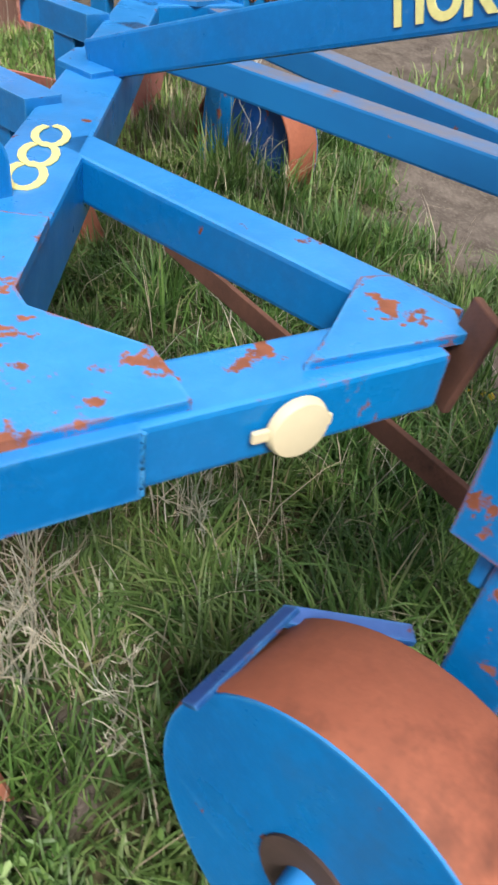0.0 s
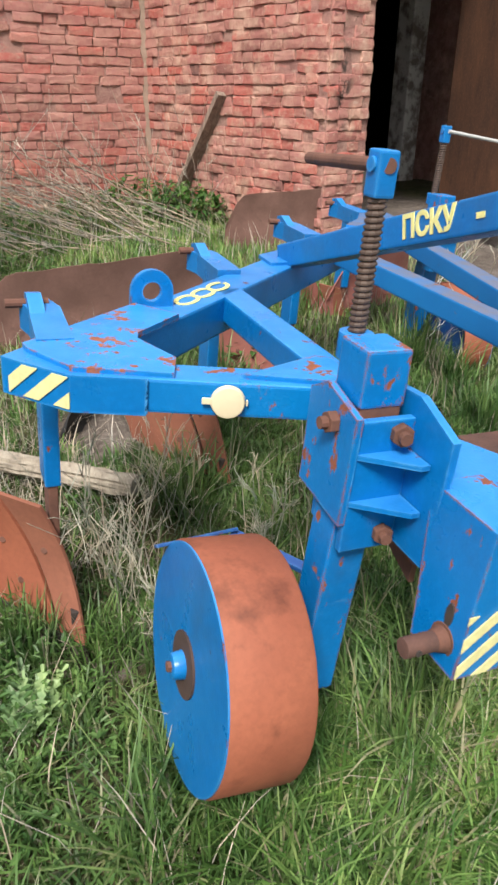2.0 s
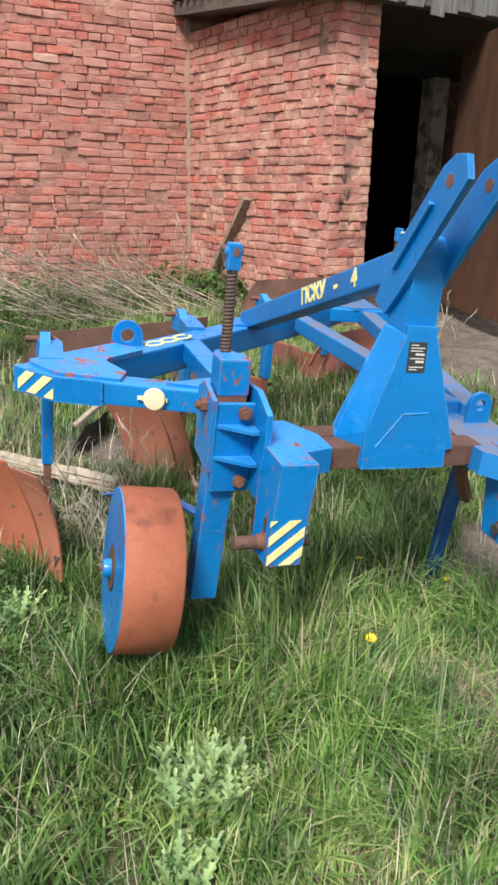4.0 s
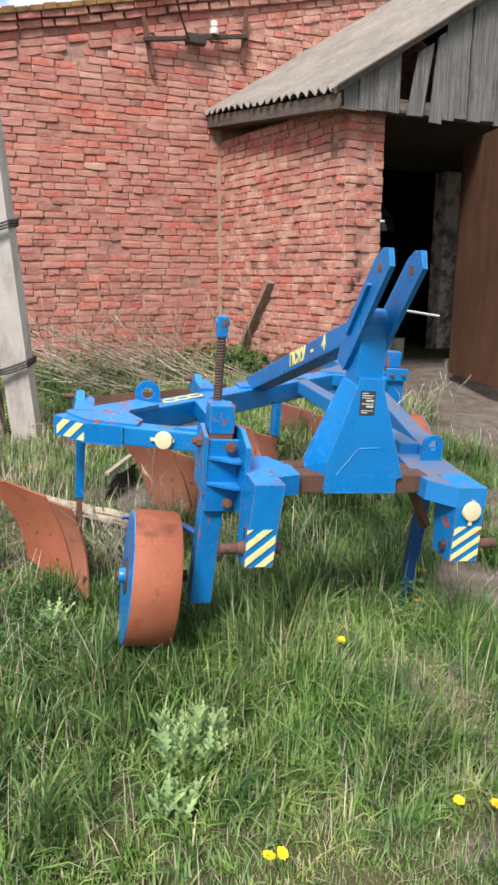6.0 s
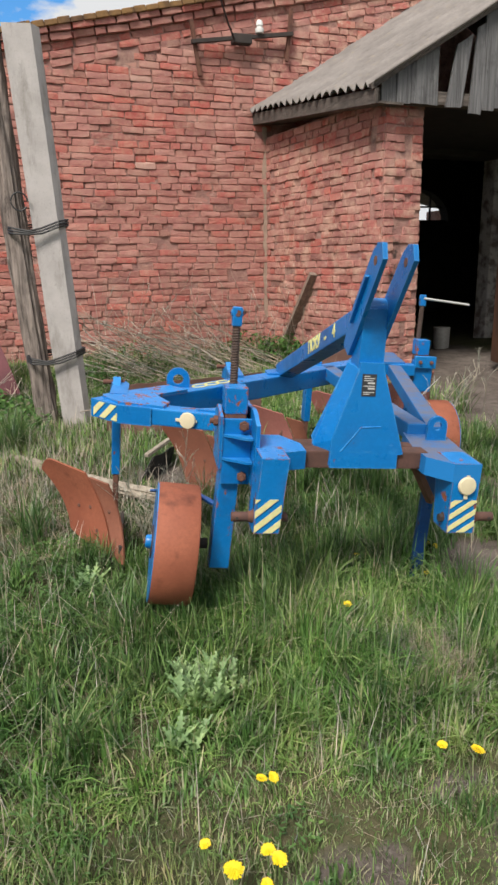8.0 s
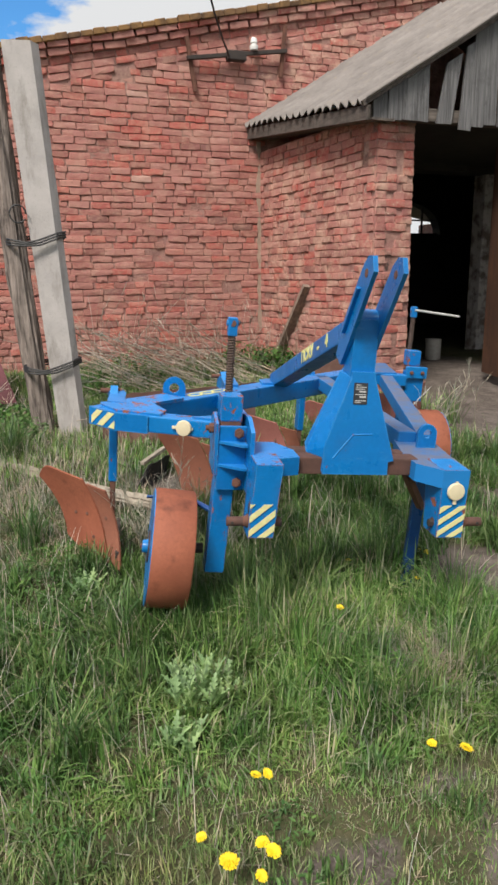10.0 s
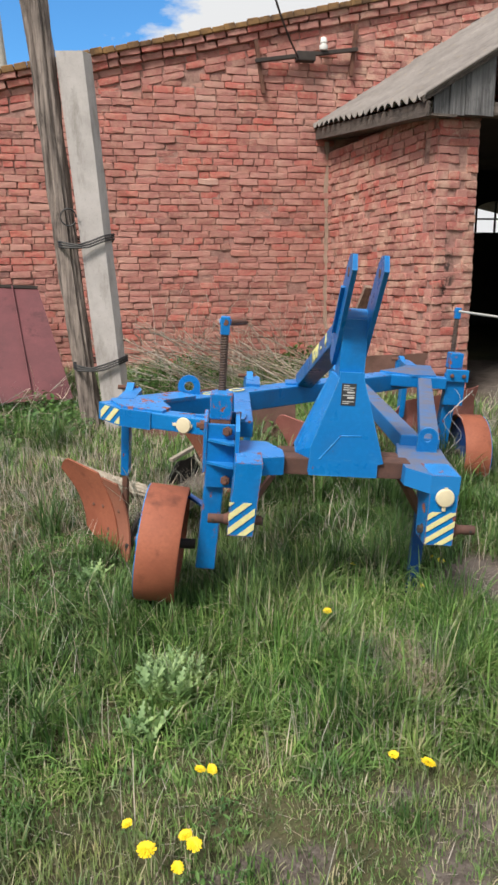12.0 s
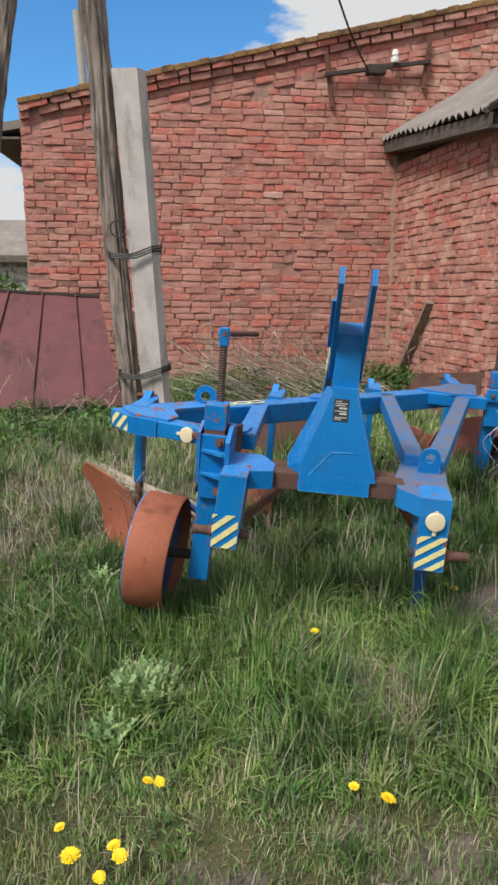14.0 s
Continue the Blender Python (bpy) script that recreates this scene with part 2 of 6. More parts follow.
def wall_stains(n, colour, lime):
    """Lime bloom, clay wash, soot and damp that run over bricks and joints alike."""
    where = n.tree.nodes.new("ShaderNodeNewGeometry").outputs["Position"]

    def at_place(scale, detail, rough=0.65, stretch=None):
        node = n.add("ShaderNodeTexNoise", Scale=scale, Detail=detail, Roughness=rough)
        src = where
        if stretch:
            mapping = n.add("ShaderNodeMapping", Scale=stretch)
            n.link(src, mapping.inputs["Vector"])
            src = mapping.outputs["Vector"]
        n.link(src, node.inputs["Vector"])
        return node.outputs["Fac"]

    across = n.tree.nodes.new("ShaderNodeSeparateXYZ")
    n.link(where, across.inputs["Vector"])
    splashed = n.ramp(across.outputs["X"], (0.0, 0.46), (0.02, 1.0))    # the porch was limed more than the gable

    def limed(fac):
        return n.mix(1.0, fac, splashed, "MULTIPLY")

    colour = n.mix(n.ramp(at_place(0.8, 6), (0.40, 0.0), (0.70, 0.55)), colour, (0.46, 0.204, 0.186))
    colour = n.mix(limed(n.ramp(at_place(5.5, 9, 0.72), (0.47, 0.0), (0.63, lime))), colour, (0.55, 0.350, 0.275))
    colour = n.mix(limed(n.ramp(at_place(9, 8, 0.75, (1, 1, 2.2)), (0.585, 0.0), (0.66, lime * 0.9))), colour, (0.58, 0.44, 0.36))
    colour = n.mix(n.ramp(at_place(1.7, 9, 0.72), (0.53, 0.0), (0.72, 0.55)), colour, (0.15, 0.070, 0.052))
    colour = n.mix(n.ramp(at_place(28, 6, 0.7), (0.60, 0.0), (0.70, 0.55)), colour, (0.20, 0.085, 0.060))
    soot = n.add("ShaderNodeMapping", Location=(-3.8, 7.7, -3.55), Scale=(9.0, 3.33, 2.3))
    n.link(where, soot.inputs["Vector"])
    far = n.tree.nodes.new("ShaderNodeVectorMath")
    far.operation = "LENGTH"
    n.link(soot.outputs["Vector"], far.inputs[0])
    spot = n.mix(1.0, n.ramp(far.outputs["Value"], (0.35, 0.9), (1.0, 0.0)), n.ramp(at_place(11, 6, 0.7), (0.46, 0.0), (0.56, 1.0)), "MULTIPLY")
    colour = n.mix(spot, colour, (0.035, 0.028, 0.026))
    return colour, at_place


def mortar():
    n = Nodes("lime_mortar")
    colour = n.mix(n.ramp(n.noise(9, 8, 0.75), (0.36, 0.0), (0.64, 1.0)), (0.165, 0.088, 0.076), (0.44, 0.275, 0.232))
    colour, at_place = wall_stains(n, colour, 0.6)
    n.bump(at_place(45, 7, 0.7), 1.0, 0.014)
    return n.finish(colour, 0.95)


MORTAR = mortar()


def brick_clay(name, per_object):
    """Hand-laid red brick: every brick its own shade, with lime bloom, soot and pits."""
    n = Nodes(name)
    if per_object:
        which = n.tree.nodes.new("ShaderNodeObjectInfo").outputs["Random"]
    else:
        which = n.tree.nodes.new("ShaderNodeNewGeometry").outputs["Random Per Island"]
    base = n.ramp(which, (0.0, (0.16, 0.086, 0.082)), (0.07, (0.30, 0.112, 0.096)), (0.25, (0.37, 0.148, 0.132)), (0.48, (0.41, 0.188, 0.166)),
                  (0.72, (0.46, 0.226, 0.198)), (0.80, (0.40, 0.090, 0.078)), (0.90, (0.48, 0.120, 0.098)), (0.97, (0.50, 0.15, 0.12)), (1.0, (0.56, 0.35, 0.30)))
    fleck = n.noise(30, 7, 0.75)
    base = n.mix(n.ramp(fleck, (0.44, 0.0), (0.64, 0.50)), base, (0.50, 0.280, 0.205))
    colour, at_place = wall_stains(n, base, 0.95)
    n.bump(at_place(60, 7, 0.7), 0.9, 0.008)
    return n.finish(colour, 0.93, specular=0.25)


BRICK = brick_clay("red_brick", True)
BRICK_MASS = brick_clay("red_brick_mass", False)


def whitewashed():
    n = Nodes("flaking_whitewash")
    colour = n.mix(n.ramp(n.noise(6, 7, 0.7), (0.40, 0.0), (0.54, 1.0)), (0.20, 0.165, 0.15), (0.58, 0.56, 0.53))
    n.bump(n.noise(25, 6), 0.6, 0.01)
    return n.finish(colour, 0.95)


WHITEWASH = whitewashed()
# Near-black stands in for indoor shade on the rear wall, lintel and ceiling.
INDOOR_SHADE = plain("indoor_shade_tone", (0.055, 0.050, 0.046), 0.95, 5.0, 0.7)
LICHEN = rusty("lichen_brick", (0.30, 0.170, 0.062), (0.125, 0.070, 0.045), 0.95, 5.0, 0.50)


def slate():
    n = Nodes("grey_fibre_cement")
    colour = n.mix(n.ramp(n.noise(3, 7, 0.7), (0.3, 0.0), (0.7, 1.0)), (0.150, 0.132, 0.125), (0.262, 0.236, 0.222))
    colour = n.mix(n.ramp(n.noise(9, 6, 0.75), (0.58, 0.0), (0.7, 0.5)), colour, (0.28, 0.225, 0.14))
    colour = n.mix(n.ramp(n.noise(40, 4), (0.55, 0.0), (0.75, 0.5)), colour, (0.14, 0.13, 0.12))
    n.bump(n.noise(60, 4), 0.4, 0.004)
    return n.finish(colour, 0.92)


SLATE = slate()


def soil():
    n = Nodes("grassy_soil")
    where = n.tree.nodes.new("ShaderNodeNewGeometry").outputs["Position"]

    def at_place(scale, detail, rough=0.65):
        node = n.add("ShaderNodeTexNoise", Scale=scale, Detail=detail, Roughness=rough)
        n.link(where, node.inputs["Vector"])
        return node.outputs["Fac"]

    turf = n.mix(n.ramp(at_place(2.5, 7), (0.35, 0.0), (0.68, 1.0)), (0.034, 0.046, 0.018), (0.085, 0.084, 0.042))
    turf = n.mix(n.ramp(at_place(23, 6), (0.4, 0.0), (0.7, 0.7)), turf, (0.125, 0.100, 0.062))
    bare = n.mix(n.ramp(at_place(7, 8, 0.7), (0.35, 0.0), (0.7, 1.0)), (0.072, 0.058, 0.050), (0.185, 0.155, 0.138))
    bare = n.mix(n.ramp(at_place(60, 4), (0.5, 0.0), (0.75, 0.6)), bare, (0.26, 0.228, 0.205))
    attr = n.tree.nodes.new("ShaderNodeAttribute")
    attr.attribute_name = "trodden"
    edge = n.mix(0.35, attr.outputs["Fac"], at_place(6, 5), "ADD")
    colour = n.mix(n.ramp(edge, (0.50, 0.0), (0.72, 1.0)), turf, bare)
    n.bump(at_place(38, 7), 0.8, 0.02)
    return n.finish(colour, 0.97, specular=0.2)


SOIL = soil()


def blade(name, dry, *stops):
    """Leaves and blades, each its own shade, in drier, darker and yellower patches of the field; light comes through them."""
    n = Nodes(name)
    which = n.tree.nodes.new("ShaderNodeNewGeometry")
    colour = n.ramp(which.outputs["Random Per Island"], *stops)

    def patch(scale):
        node = n.add("ShaderNodeTexNoise", Scale=scale, Detail=5.0, Roughness=0.62)
        n.link(which.outputs["Position"], node.inputs["Vector"])
        return node.outputs["Fac"]

    colour = n.mix(n.ramp(patch(1.6), (0.45, 0.0), (0.70, dry)), colour, (0.36, 0.33, 0.15))
    tone = n.ramp(patch(7.0), (0.34, (0.42, 0.54, 0.52)), (0.50, (1.0, 1.0, 1.0)), (0.66, (1.42, 1.30, 1.18)))
    colour = n.mix(1.0, colour, tone, "MULTIPLY")
    trans = n.tree.nodes.new("ShaderNodeBsdfTranslucent")
    n.link(colour, trans.inputs["Color"])
    n.finish(colour, 0.45, specular=0.4)
    both = n.add("ShaderNodeMixShader", Fac=0.30)
    n.link(n.bsdf.outputs["BSDF"], both.inputs[1])
    n.link(trans.outputs["BSDF"], both.inputs[2])
    n.link(both.outputs["Shader"], n.tree.nodes["Material Output"].inputs["Surface"])
    return n.mat


GRASS = blade("green_grass", 0.25, (0.0, (0.068, 0.158, 0.036)), (0.35, (0.126, 0.262, 0.062)), (0.62, (0.204, 0.350, 0.102)), (0.86, (0.296, 0.408, 0.158)), (0.93, (0.380, 0.382, 0.228)), (1.0, (0.446, 0.420, 0.309)))
# Weedier and darker: colour also stands in for shade under and beside the plough.
WEEDY_SHADED = blade("shade_toned_weedy_grass", 0.12, (0.0, (0.039, 0.097, 0.025)), (0.40, (0.074, 0.164, 0.040)), (0.70, (0.125, 0.228, 0.067)), (0.88, (0.180, 0.261, 0.102)), (0.96, (0.233, 0.228, 0.141)), (1.0, (0.326, 0.291, 0.220)))
TURF = blade("short_turf", 0.45, (0.0, (0.098, 0.196, 0.052)), (0.50, (0.168, 0.290, 0.088)), (0.68, (0.250, 0.310, 0.145)), (0.84, (0.370, 0.346, 0.224)), (1.0, (0.444, 0.415, 0.306)))
STRAW = blade("dry_straw", 0.0, (0.0, (0.324, 0.264, 0.209)), (0.5, (0.468, 0.410, 0.344)), (1.0, (0.594, 0.546, 0.495)))
DRY_STEM = blade("pale_dry_stem", 0.0, (0.0, (0.40, 0.37, 0.30)), (0.5, (0.52, 0.49, 0.41)), (1.0, (0.62, 0.60, 0.52)))
THISTLE = blade("pale_thistle_leaf", 0.0, (0.0, (0.220, 0.350, 0.150)), (0.5, (0.320, 0.450, 0.220)), (1.0, (0.430, 0.560, 0.325)))
WEED = blade("weed_leaf", 0.1, (0.0, (0.048, 0.120, 0.030)), (0.5, (0.080, 0.180, 0.044)), (1.0, (0.130, 0.240, 0.072)))


# ---- shapes ----
def mesh_of(name, bm, mat, smooth=False):
    bmesh.ops.recalc_face_normals(bm, faces=bm.faces[:])
    data = bpy.data.meshes.new(name)
    bm.to_mesh(data)
    bm.free()
    data.materials.append(mat)
    if smooth:
        data.shade_smooth()
        data.set_sharp_from_angle(angle=radians(38))
    return data


def part(name, bm, mat, parent, label="", smooth=False):
    ob = new(name, mesh_of(name, bm, mat, smooth))
    ob.parent = parent
    return tagged(ob, label)


def thing(name, bm, mat, label, category, group="", smooth=False, kind=""):
    return tagged(new(name, mesh_of(name, bm, mat, smooth)), label, category, group, kind)


def base(name, place, label, category, group="", turn=None):
    ob = new(name)
    ob.empty_display_size = 0.1
    ob.matrix_world = turn if turn is not None else Matrix.Translation(place)
    return tagged(ob, label, category, group)


def soften(bm, width=0.004, steps=2):
    edges = [e for e in bm.edges if len(e.link_faces) == 2 and e.calc_face_angle(0) > 0.5]
    bmesh.ops.bevel(bm, geom=edges, offset=width, segments=steps, profile=0.6, affect="EDGES", clamp_overlap=True)
    return bm


def add_box(bm, lo, hi, m=Matrix()):
    lo, hi = Vector(lo), Vector(hi)
    made = bmesh.ops.create_cube(bm, size=1.0, matrix=m @ Matrix.Translation((lo + hi) / 2) @ Matrix.Diagonal((*(hi - lo), 1)))
    return made["verts"]


def block(lo, hi, soft=0.004, m=Matrix()):
    bm = bmesh.new()
    add_box(bm, lo, hi, m)
    return soften(bm, soft) if soft else bm


def along(a, b, up=(0, 0, 1)):
    """A pose at a whose y axis runs to b and whose z axis lies near up."""
    a, b, up = Vector(a), Vector(b), Vector(up)
    y = (b - a).normalized()
    x = y.cross(up).normalized()
    z = x.cross(y)
    m = Matrix((x, y, z)).transposed().to_4x4()
    m.translation = a
    return m


def bar(a, b, wide, high, soft=0.005, up=(0, 0, 1), bm=None):
    """A square bar from a to b, centred on that line."""
    own = bm is None
    bm = bm or bmesh.new()
    length = (Vector(b) - Vector(a)).length
    add_box(bm, (-wide / 2, 0, -high / 2), (wide / 2, length, high / 2), along(a, b, up))
    return soften(bm, soft) if own and soft else bm


def add_rod(bm, a, b, r, r2=None, sides=14):
    a, b = Vector(a), Vector(b)
    m = Matrix.Translation((a + b) / 2) @ (b - a).to_track_quat("Z", "Y").to_matrix().to_4x4()
    bmesh.ops.create_cone(bm, cap_ends=True, segments=sides, radius1=r, radius2=r if r2 is None else r2, depth=(b - a).length, matrix=m)
    return bm


def rod(a, b, r, r2=None, sides=14, soft=0.0):
    bm = add_rod(bmesh.new(), a, b, r, r2, sides)
    return soften(bm, soft) if soft else bm


def add_prism(bm, outline, depth, m=Matrix(), hole=None):
    """An outline in the x-y plane of m, drawn out by depth along its z. hole: (x, y, r)."""
    if hole:
        hx, hy, r = hole
        count = 20
        ring = [(hx + r * math.cos(2 * math.pi * i / count), hy + r * math.sin(2 * math.pi * i / count)) for i in range(count)]
        bottom = [[bm.verts.new(m @ Vector((x, y, z))) for x, y in ring] for z in (0, depth)]
        outer = [[bm.verts.new(m @ Vector((x, y, z))) for x, y in outline] for z in (0, depth)]
        for level in (0, 1):
            edges = []
            for loop in (bottom[level], outer[level]):
                edges += [bm.edges.new((loop[i - 1], loop[i])) for i in range(len(loop))]
            bmesh.ops.triangle_fill(bm, use_beauty=True, use_dissolve=False, edges=edges)
        for lo, hi in ((bottom[0], bottom[1]), (outer[0], outer[1])):
            for i in range(len(lo)):
                bm.faces.new((lo[i - 1], lo[i], hi[i], hi[i - 1]))
        return bm
    lo = [bm.verts.new(m @ Vector((x, y, 0))) for x, y in outline]
    hi = [bm.verts.new(m @ Vector((x, y, depth))) for x, y in outline]
    bm.faces.new(lo)
    bm.faces.new(hi)
    for i in range(len(lo)):
        bm.faces.new((lo[i - 1], lo[i], hi[i], hi[i - 1]))
    return bm


def prism(outline, depth, m=Matrix(), soft=0.004, hole=None):
    bm = add_prism(bmesh.new(), outline, depth, m, hole)
    return soften(bm, soft) if soft and not hole else bm


# planes to draw outlines in: x-y of the outline lie along these axes
SIDE = Matrix(((0, 0, 1, 0), (1, 0, 0, 0), (0, 1, 0, 0), (0, 0, 0, 1)))   # outline in y, z; depth along +x
FRONT = Matrix(((1, 0, 0, 0), (0, 0, -1, 0), (0, 1, 0, 0), (0, 0, 0, 1)))  # outline in x, z; depth along -y


def strip(points, r, sides=5, bm=None, thin=1.0):
    """A thin round line through points."""
    bm = bm or bmesh.new()
    rings = []
    for i, p in enumerate(points):
        ahead = (Vector(points[min(i + 1, len(points) - 1)]) - Vector(points[max(i - 1, 0)])).normalized()
        q = ahead.to_track_quat("Z", "Y")
        here = r * (1 + (thin - 1) * i / (len(points) - 1))
        rings.append([bm.verts.new(Vector(p) + q @ Vector((here * math.cos(2 * math.pi * k / sides), here * math.sin(2 * math.pi * k / sides), 0))) for k in range(sides)])
    for a, b in zip(rings, rings[1:]):
        for k in range(sides):
            bm.faces.new((a[k - 1], a[k], b[k], b[k - 1]))
    bm.faces.new(rings[0])
    bm.faces.new(rings[-1])
    return bm


# ---- ground ----
def smooth_step(a, b, v):
    k = np.clip((v - a) / (b - a), 0, 1)
    return k * k * (3 - 2 * k)


def lie(x, y):
    """The height of the ground: level before the plough, rising towards the barn."""
    x, y = np.asarray(x, float), np.asarray(y, float)
    rise = 0.14 * smooth_step(-6.6, -5.5, y) + 0.28 * smooth_step(-5.5, -3.0, y) + 0.10 * smooth_step(-3.0, -0.3, y)
    wave = 0.018 * np.sin(2.1 * x + 0.7) * np.sin(1.7 * y + 1.3) + 0.012 * np.sin(4.7 * x + 2.0 * y) + 0.008 * np.sin(9.0 * y - 5.0 * x)
    return rise + wave - 0.01


def worn(x, y):
    """How far feet and wheels have bared the ground, 0 to 1."""
    x, y = np.asarray(x, float), np.asarray(y, float)

    def patch(cx, cy, rx, ry, turn=0.0):
        c, s = math.cos(turn), math.sin(turn)
        u, v = ((x - cx) * c + (y - cy) * s) / rx, (-(x - cx) * s + (y - cy) * c) / ry
        return np.clip(1.25 - np.sqrt(u * u + v * v), 0, 1)

    fields = [patch(2.0, -3.1, 1.9, 1.5), patch(1.5, -1.0, 1.5, 1.6), patch(-0.75, -5.75, 0.42, 0.33), 0.55 * patch(-1.75, -6.95, 0.40, 0.20, 0.2), 0.5 * patch(-2.3, -7.30, 0.5, 0.2),
              0.45 * patch(-2.95, -6.95, 0.35, 0.2), 0.45 * patch(-3.4, -7.3, 0.5, 0.3), 0.5 * patch(-1.1, -7.4, 0.6, 0.35), patch(0.35, -5.2, 0.95, 0.9, 0.6), patch(-0.90, -5.70, 0.42, 0.46), patch(1.0, -3.6, 0.9, 0.9), patch(-2.60, -5.14, 0.17, 0.15), 0.65 * patch(-1.62, -6.83, 0.20, 0.13, 0.2), 0.65 * patch(-2.38, -6.92, 0.20, 0.10),
              0.85 * patch(-2.27, -6.97, 0.15, 0.10, 0.4), 0.85 * patch(-1.86, -6.73, 0.19, 0.07, 0.2), 0.85 * patch(-1.89, -7.12, 0.17, 0.12), 0.75 * patch(-2.65, -7.0, 0.20, 0.11, -0.2), 0.5 * patch(-2.1, -6.54, 0.18, 0.08), patch(-0.98, -5.84, 0.24, 0.26), patch(-2.24, -4.16, 0.25, 0.22), 0.8 * patch(-1.05, -5.68, 0.26, 0.22)]
    return np.clip(np.max(fields, axis=0), 0, 1)


def axis_steps(lo, hi, fine, far):
    inner = np.arange(lo, hi + 1e-6, fine)
    out, step = [], fine
    while (out[-1] if out else 0) < far:
        step *= 1.35
        out.append((out[-1] if out else 0) + step)
    return np.concatenate([lo - np.array(out[::-1]), inner, hi + np.array(out)])


def build_ground():
    xs, ys = axis_steps(-6.0, 4.0, 0.09, 420), axis_steps(-9.0, 0.6, 0.09, 420)
    gx, gy = np.meshgrid(xs, ys)
    near = np.exp(-((np.maximum(np.abs(gx + 1) - 6, 0) / 12) ** 2 + (np.maximum(np.abs(gy + 4) - 6, 0) / 12) ** 2))
    gz = lie(gx, np.clip(gy, -20, 2)) + (np.random.rand(*gx.shape) - 0.5) * 0.014 * near
    bare = worn(gx, gy)
    gz = gz - 0.02 * bare
    verts = np.stack([gx, gy, gz], -1).reshape(-1, 3)
    w = len(xs)
    i = (np.arange(len(ys) - 1)[:, None] * w + np.arange(w - 1)[None]).ravel()
    faces = np.stack([i, i + 1, i + 1 + w, i + w], -1)
    data = bpy.data.meshes.new("ground")
    data.from_pydata(verts.tolist(), [], faces.tolist())
    layer = data.attributes.new("trodden", "FLOAT", "POINT")
    layer.data.foreach_set("value", bare.ravel().astype(np.float32))
    data.materials.append(SOIL)
    data.shade_smooth()
    return tagged(new("ground", data), "uneven grassy yard soil with bare trodden patches", "ground", kind="structure")


ground = build_ground()


# ---- the plough ----
# Its own axes: x across (to its left-hand side seen from behind is plus), y back from the hitch, z up.
plough = base("mounted_plough", None, "blue painted four-furrow mounted plough with rusty bodies, standing in grass", "plough", turn=pose(-1.84, -6.15, 0, 1.7, 4.0, -10))
IRON_BROWN = rusty("dark_brown_iron", (0.075, 0.042, 0.034), (0.04, 0.024, 0.020), 0.85)
TOP = 0.905        # the frame's upper face
TUBE = 0.075       # depth of the frame's tubes


def plate_flat(name, outline, top, thick, mat, label="", soft=0.004, hole=None, parent=plough):
    return part(name, prism(outline, thick, Matrix.Translation((0, 0, top - thick)), soft, hole), mat, parent, label)


def weld(name, a, b, r, parent):
    """A lumpy weld bead."""
    rnd = random.Random(7)
    n = max(4, int((Vector(b) - Vector(a)).length / 0.008))
    pts = [Vector(a).lerp(Vector(b), i / n) + Vector((rnd.uniform(-1, 1), rnd.uniform(-1, 1), rnd.uniform(-1, 1))) * r * 0.12 for i in range(n + 1)]
    part(name, strip(pts, r, 6), BLUE_WORN, parent, smooth=True)


# main diagonal beam, from the rear of the plough's right to the far end
D = Vector((0.735, 0.678, 0)).normalized()
N = Vector((-D.y, D.x, 0))
F0 = Vector((-0.85, 0.925, 0))
BW = 0.125


def on_beam(s, across, z=TOP):
    p = F0 + D * s + N * across
    return Vector((p.x, p.y, z))


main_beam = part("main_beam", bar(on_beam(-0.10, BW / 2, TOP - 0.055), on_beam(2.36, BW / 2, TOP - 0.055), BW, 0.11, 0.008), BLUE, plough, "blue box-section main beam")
part("beam_cap", block((0, 0, 0), (0.01, 0.11, 0.10), 0.003, along(on_beam(2.36, 0.01, TOP - 0.105), on_beam(2.36, 0.2, TOP - 0.105))), BLUE, main_beam)

# top plate that joins the main beam to the side bar
plate_flat("corner_gusset", [(-1.095, 0.862), (-1.022, 0.735), (-0.831, 0.668), (-0.800, 0.756), (-0.850, 0.892), (-0.838, 0.930), (-0.70, 1.060), (-0.79, 1.165), (-1.10, 0.895)], TOP + 0.012, 0.014, BLUE_SCRAPED, "worn blue gusset plate with rusty scratches", 0.003)
# side bar towards the land wheel
E0, E1, E2 = Vector((-1.135, 0.835, 0)), Vector((-1.03, 0.72, 0)), Vector((-0.535, 0.553, 0))
side = (E2 - E1).normalized()
back = Vector((-side.y, side.x, 0))
mid = TOP - TUBE / 2


def lift(p, z):
    return Vector((p.x, p.y, z))


part("bar_root", prism([tuple(p.xy) for p in (E1, E1.lerp(E2, 0.29), E1.lerp(E2, 0.29) + back * 0.11, E0 + D * 0.14 + N * 0.02, E0 + N * 0.02, E0)], TUBE + 0.006, Matrix.Translation((0, 0, TOP - TUBE - 0.005)), 0.006), BLUE, plough)
a0, a1 = E1.lerp(E2, 0.27) + back * 0.053, E2 + back * 0.052
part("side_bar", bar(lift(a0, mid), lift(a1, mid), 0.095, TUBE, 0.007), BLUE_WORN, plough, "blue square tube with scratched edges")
weld("weld_bead", lift(E1.lerp(E2, 0.291), TOP - TUBE), lift(E1.lerp(E2, 0.291), TOP), 0.0030, plough)
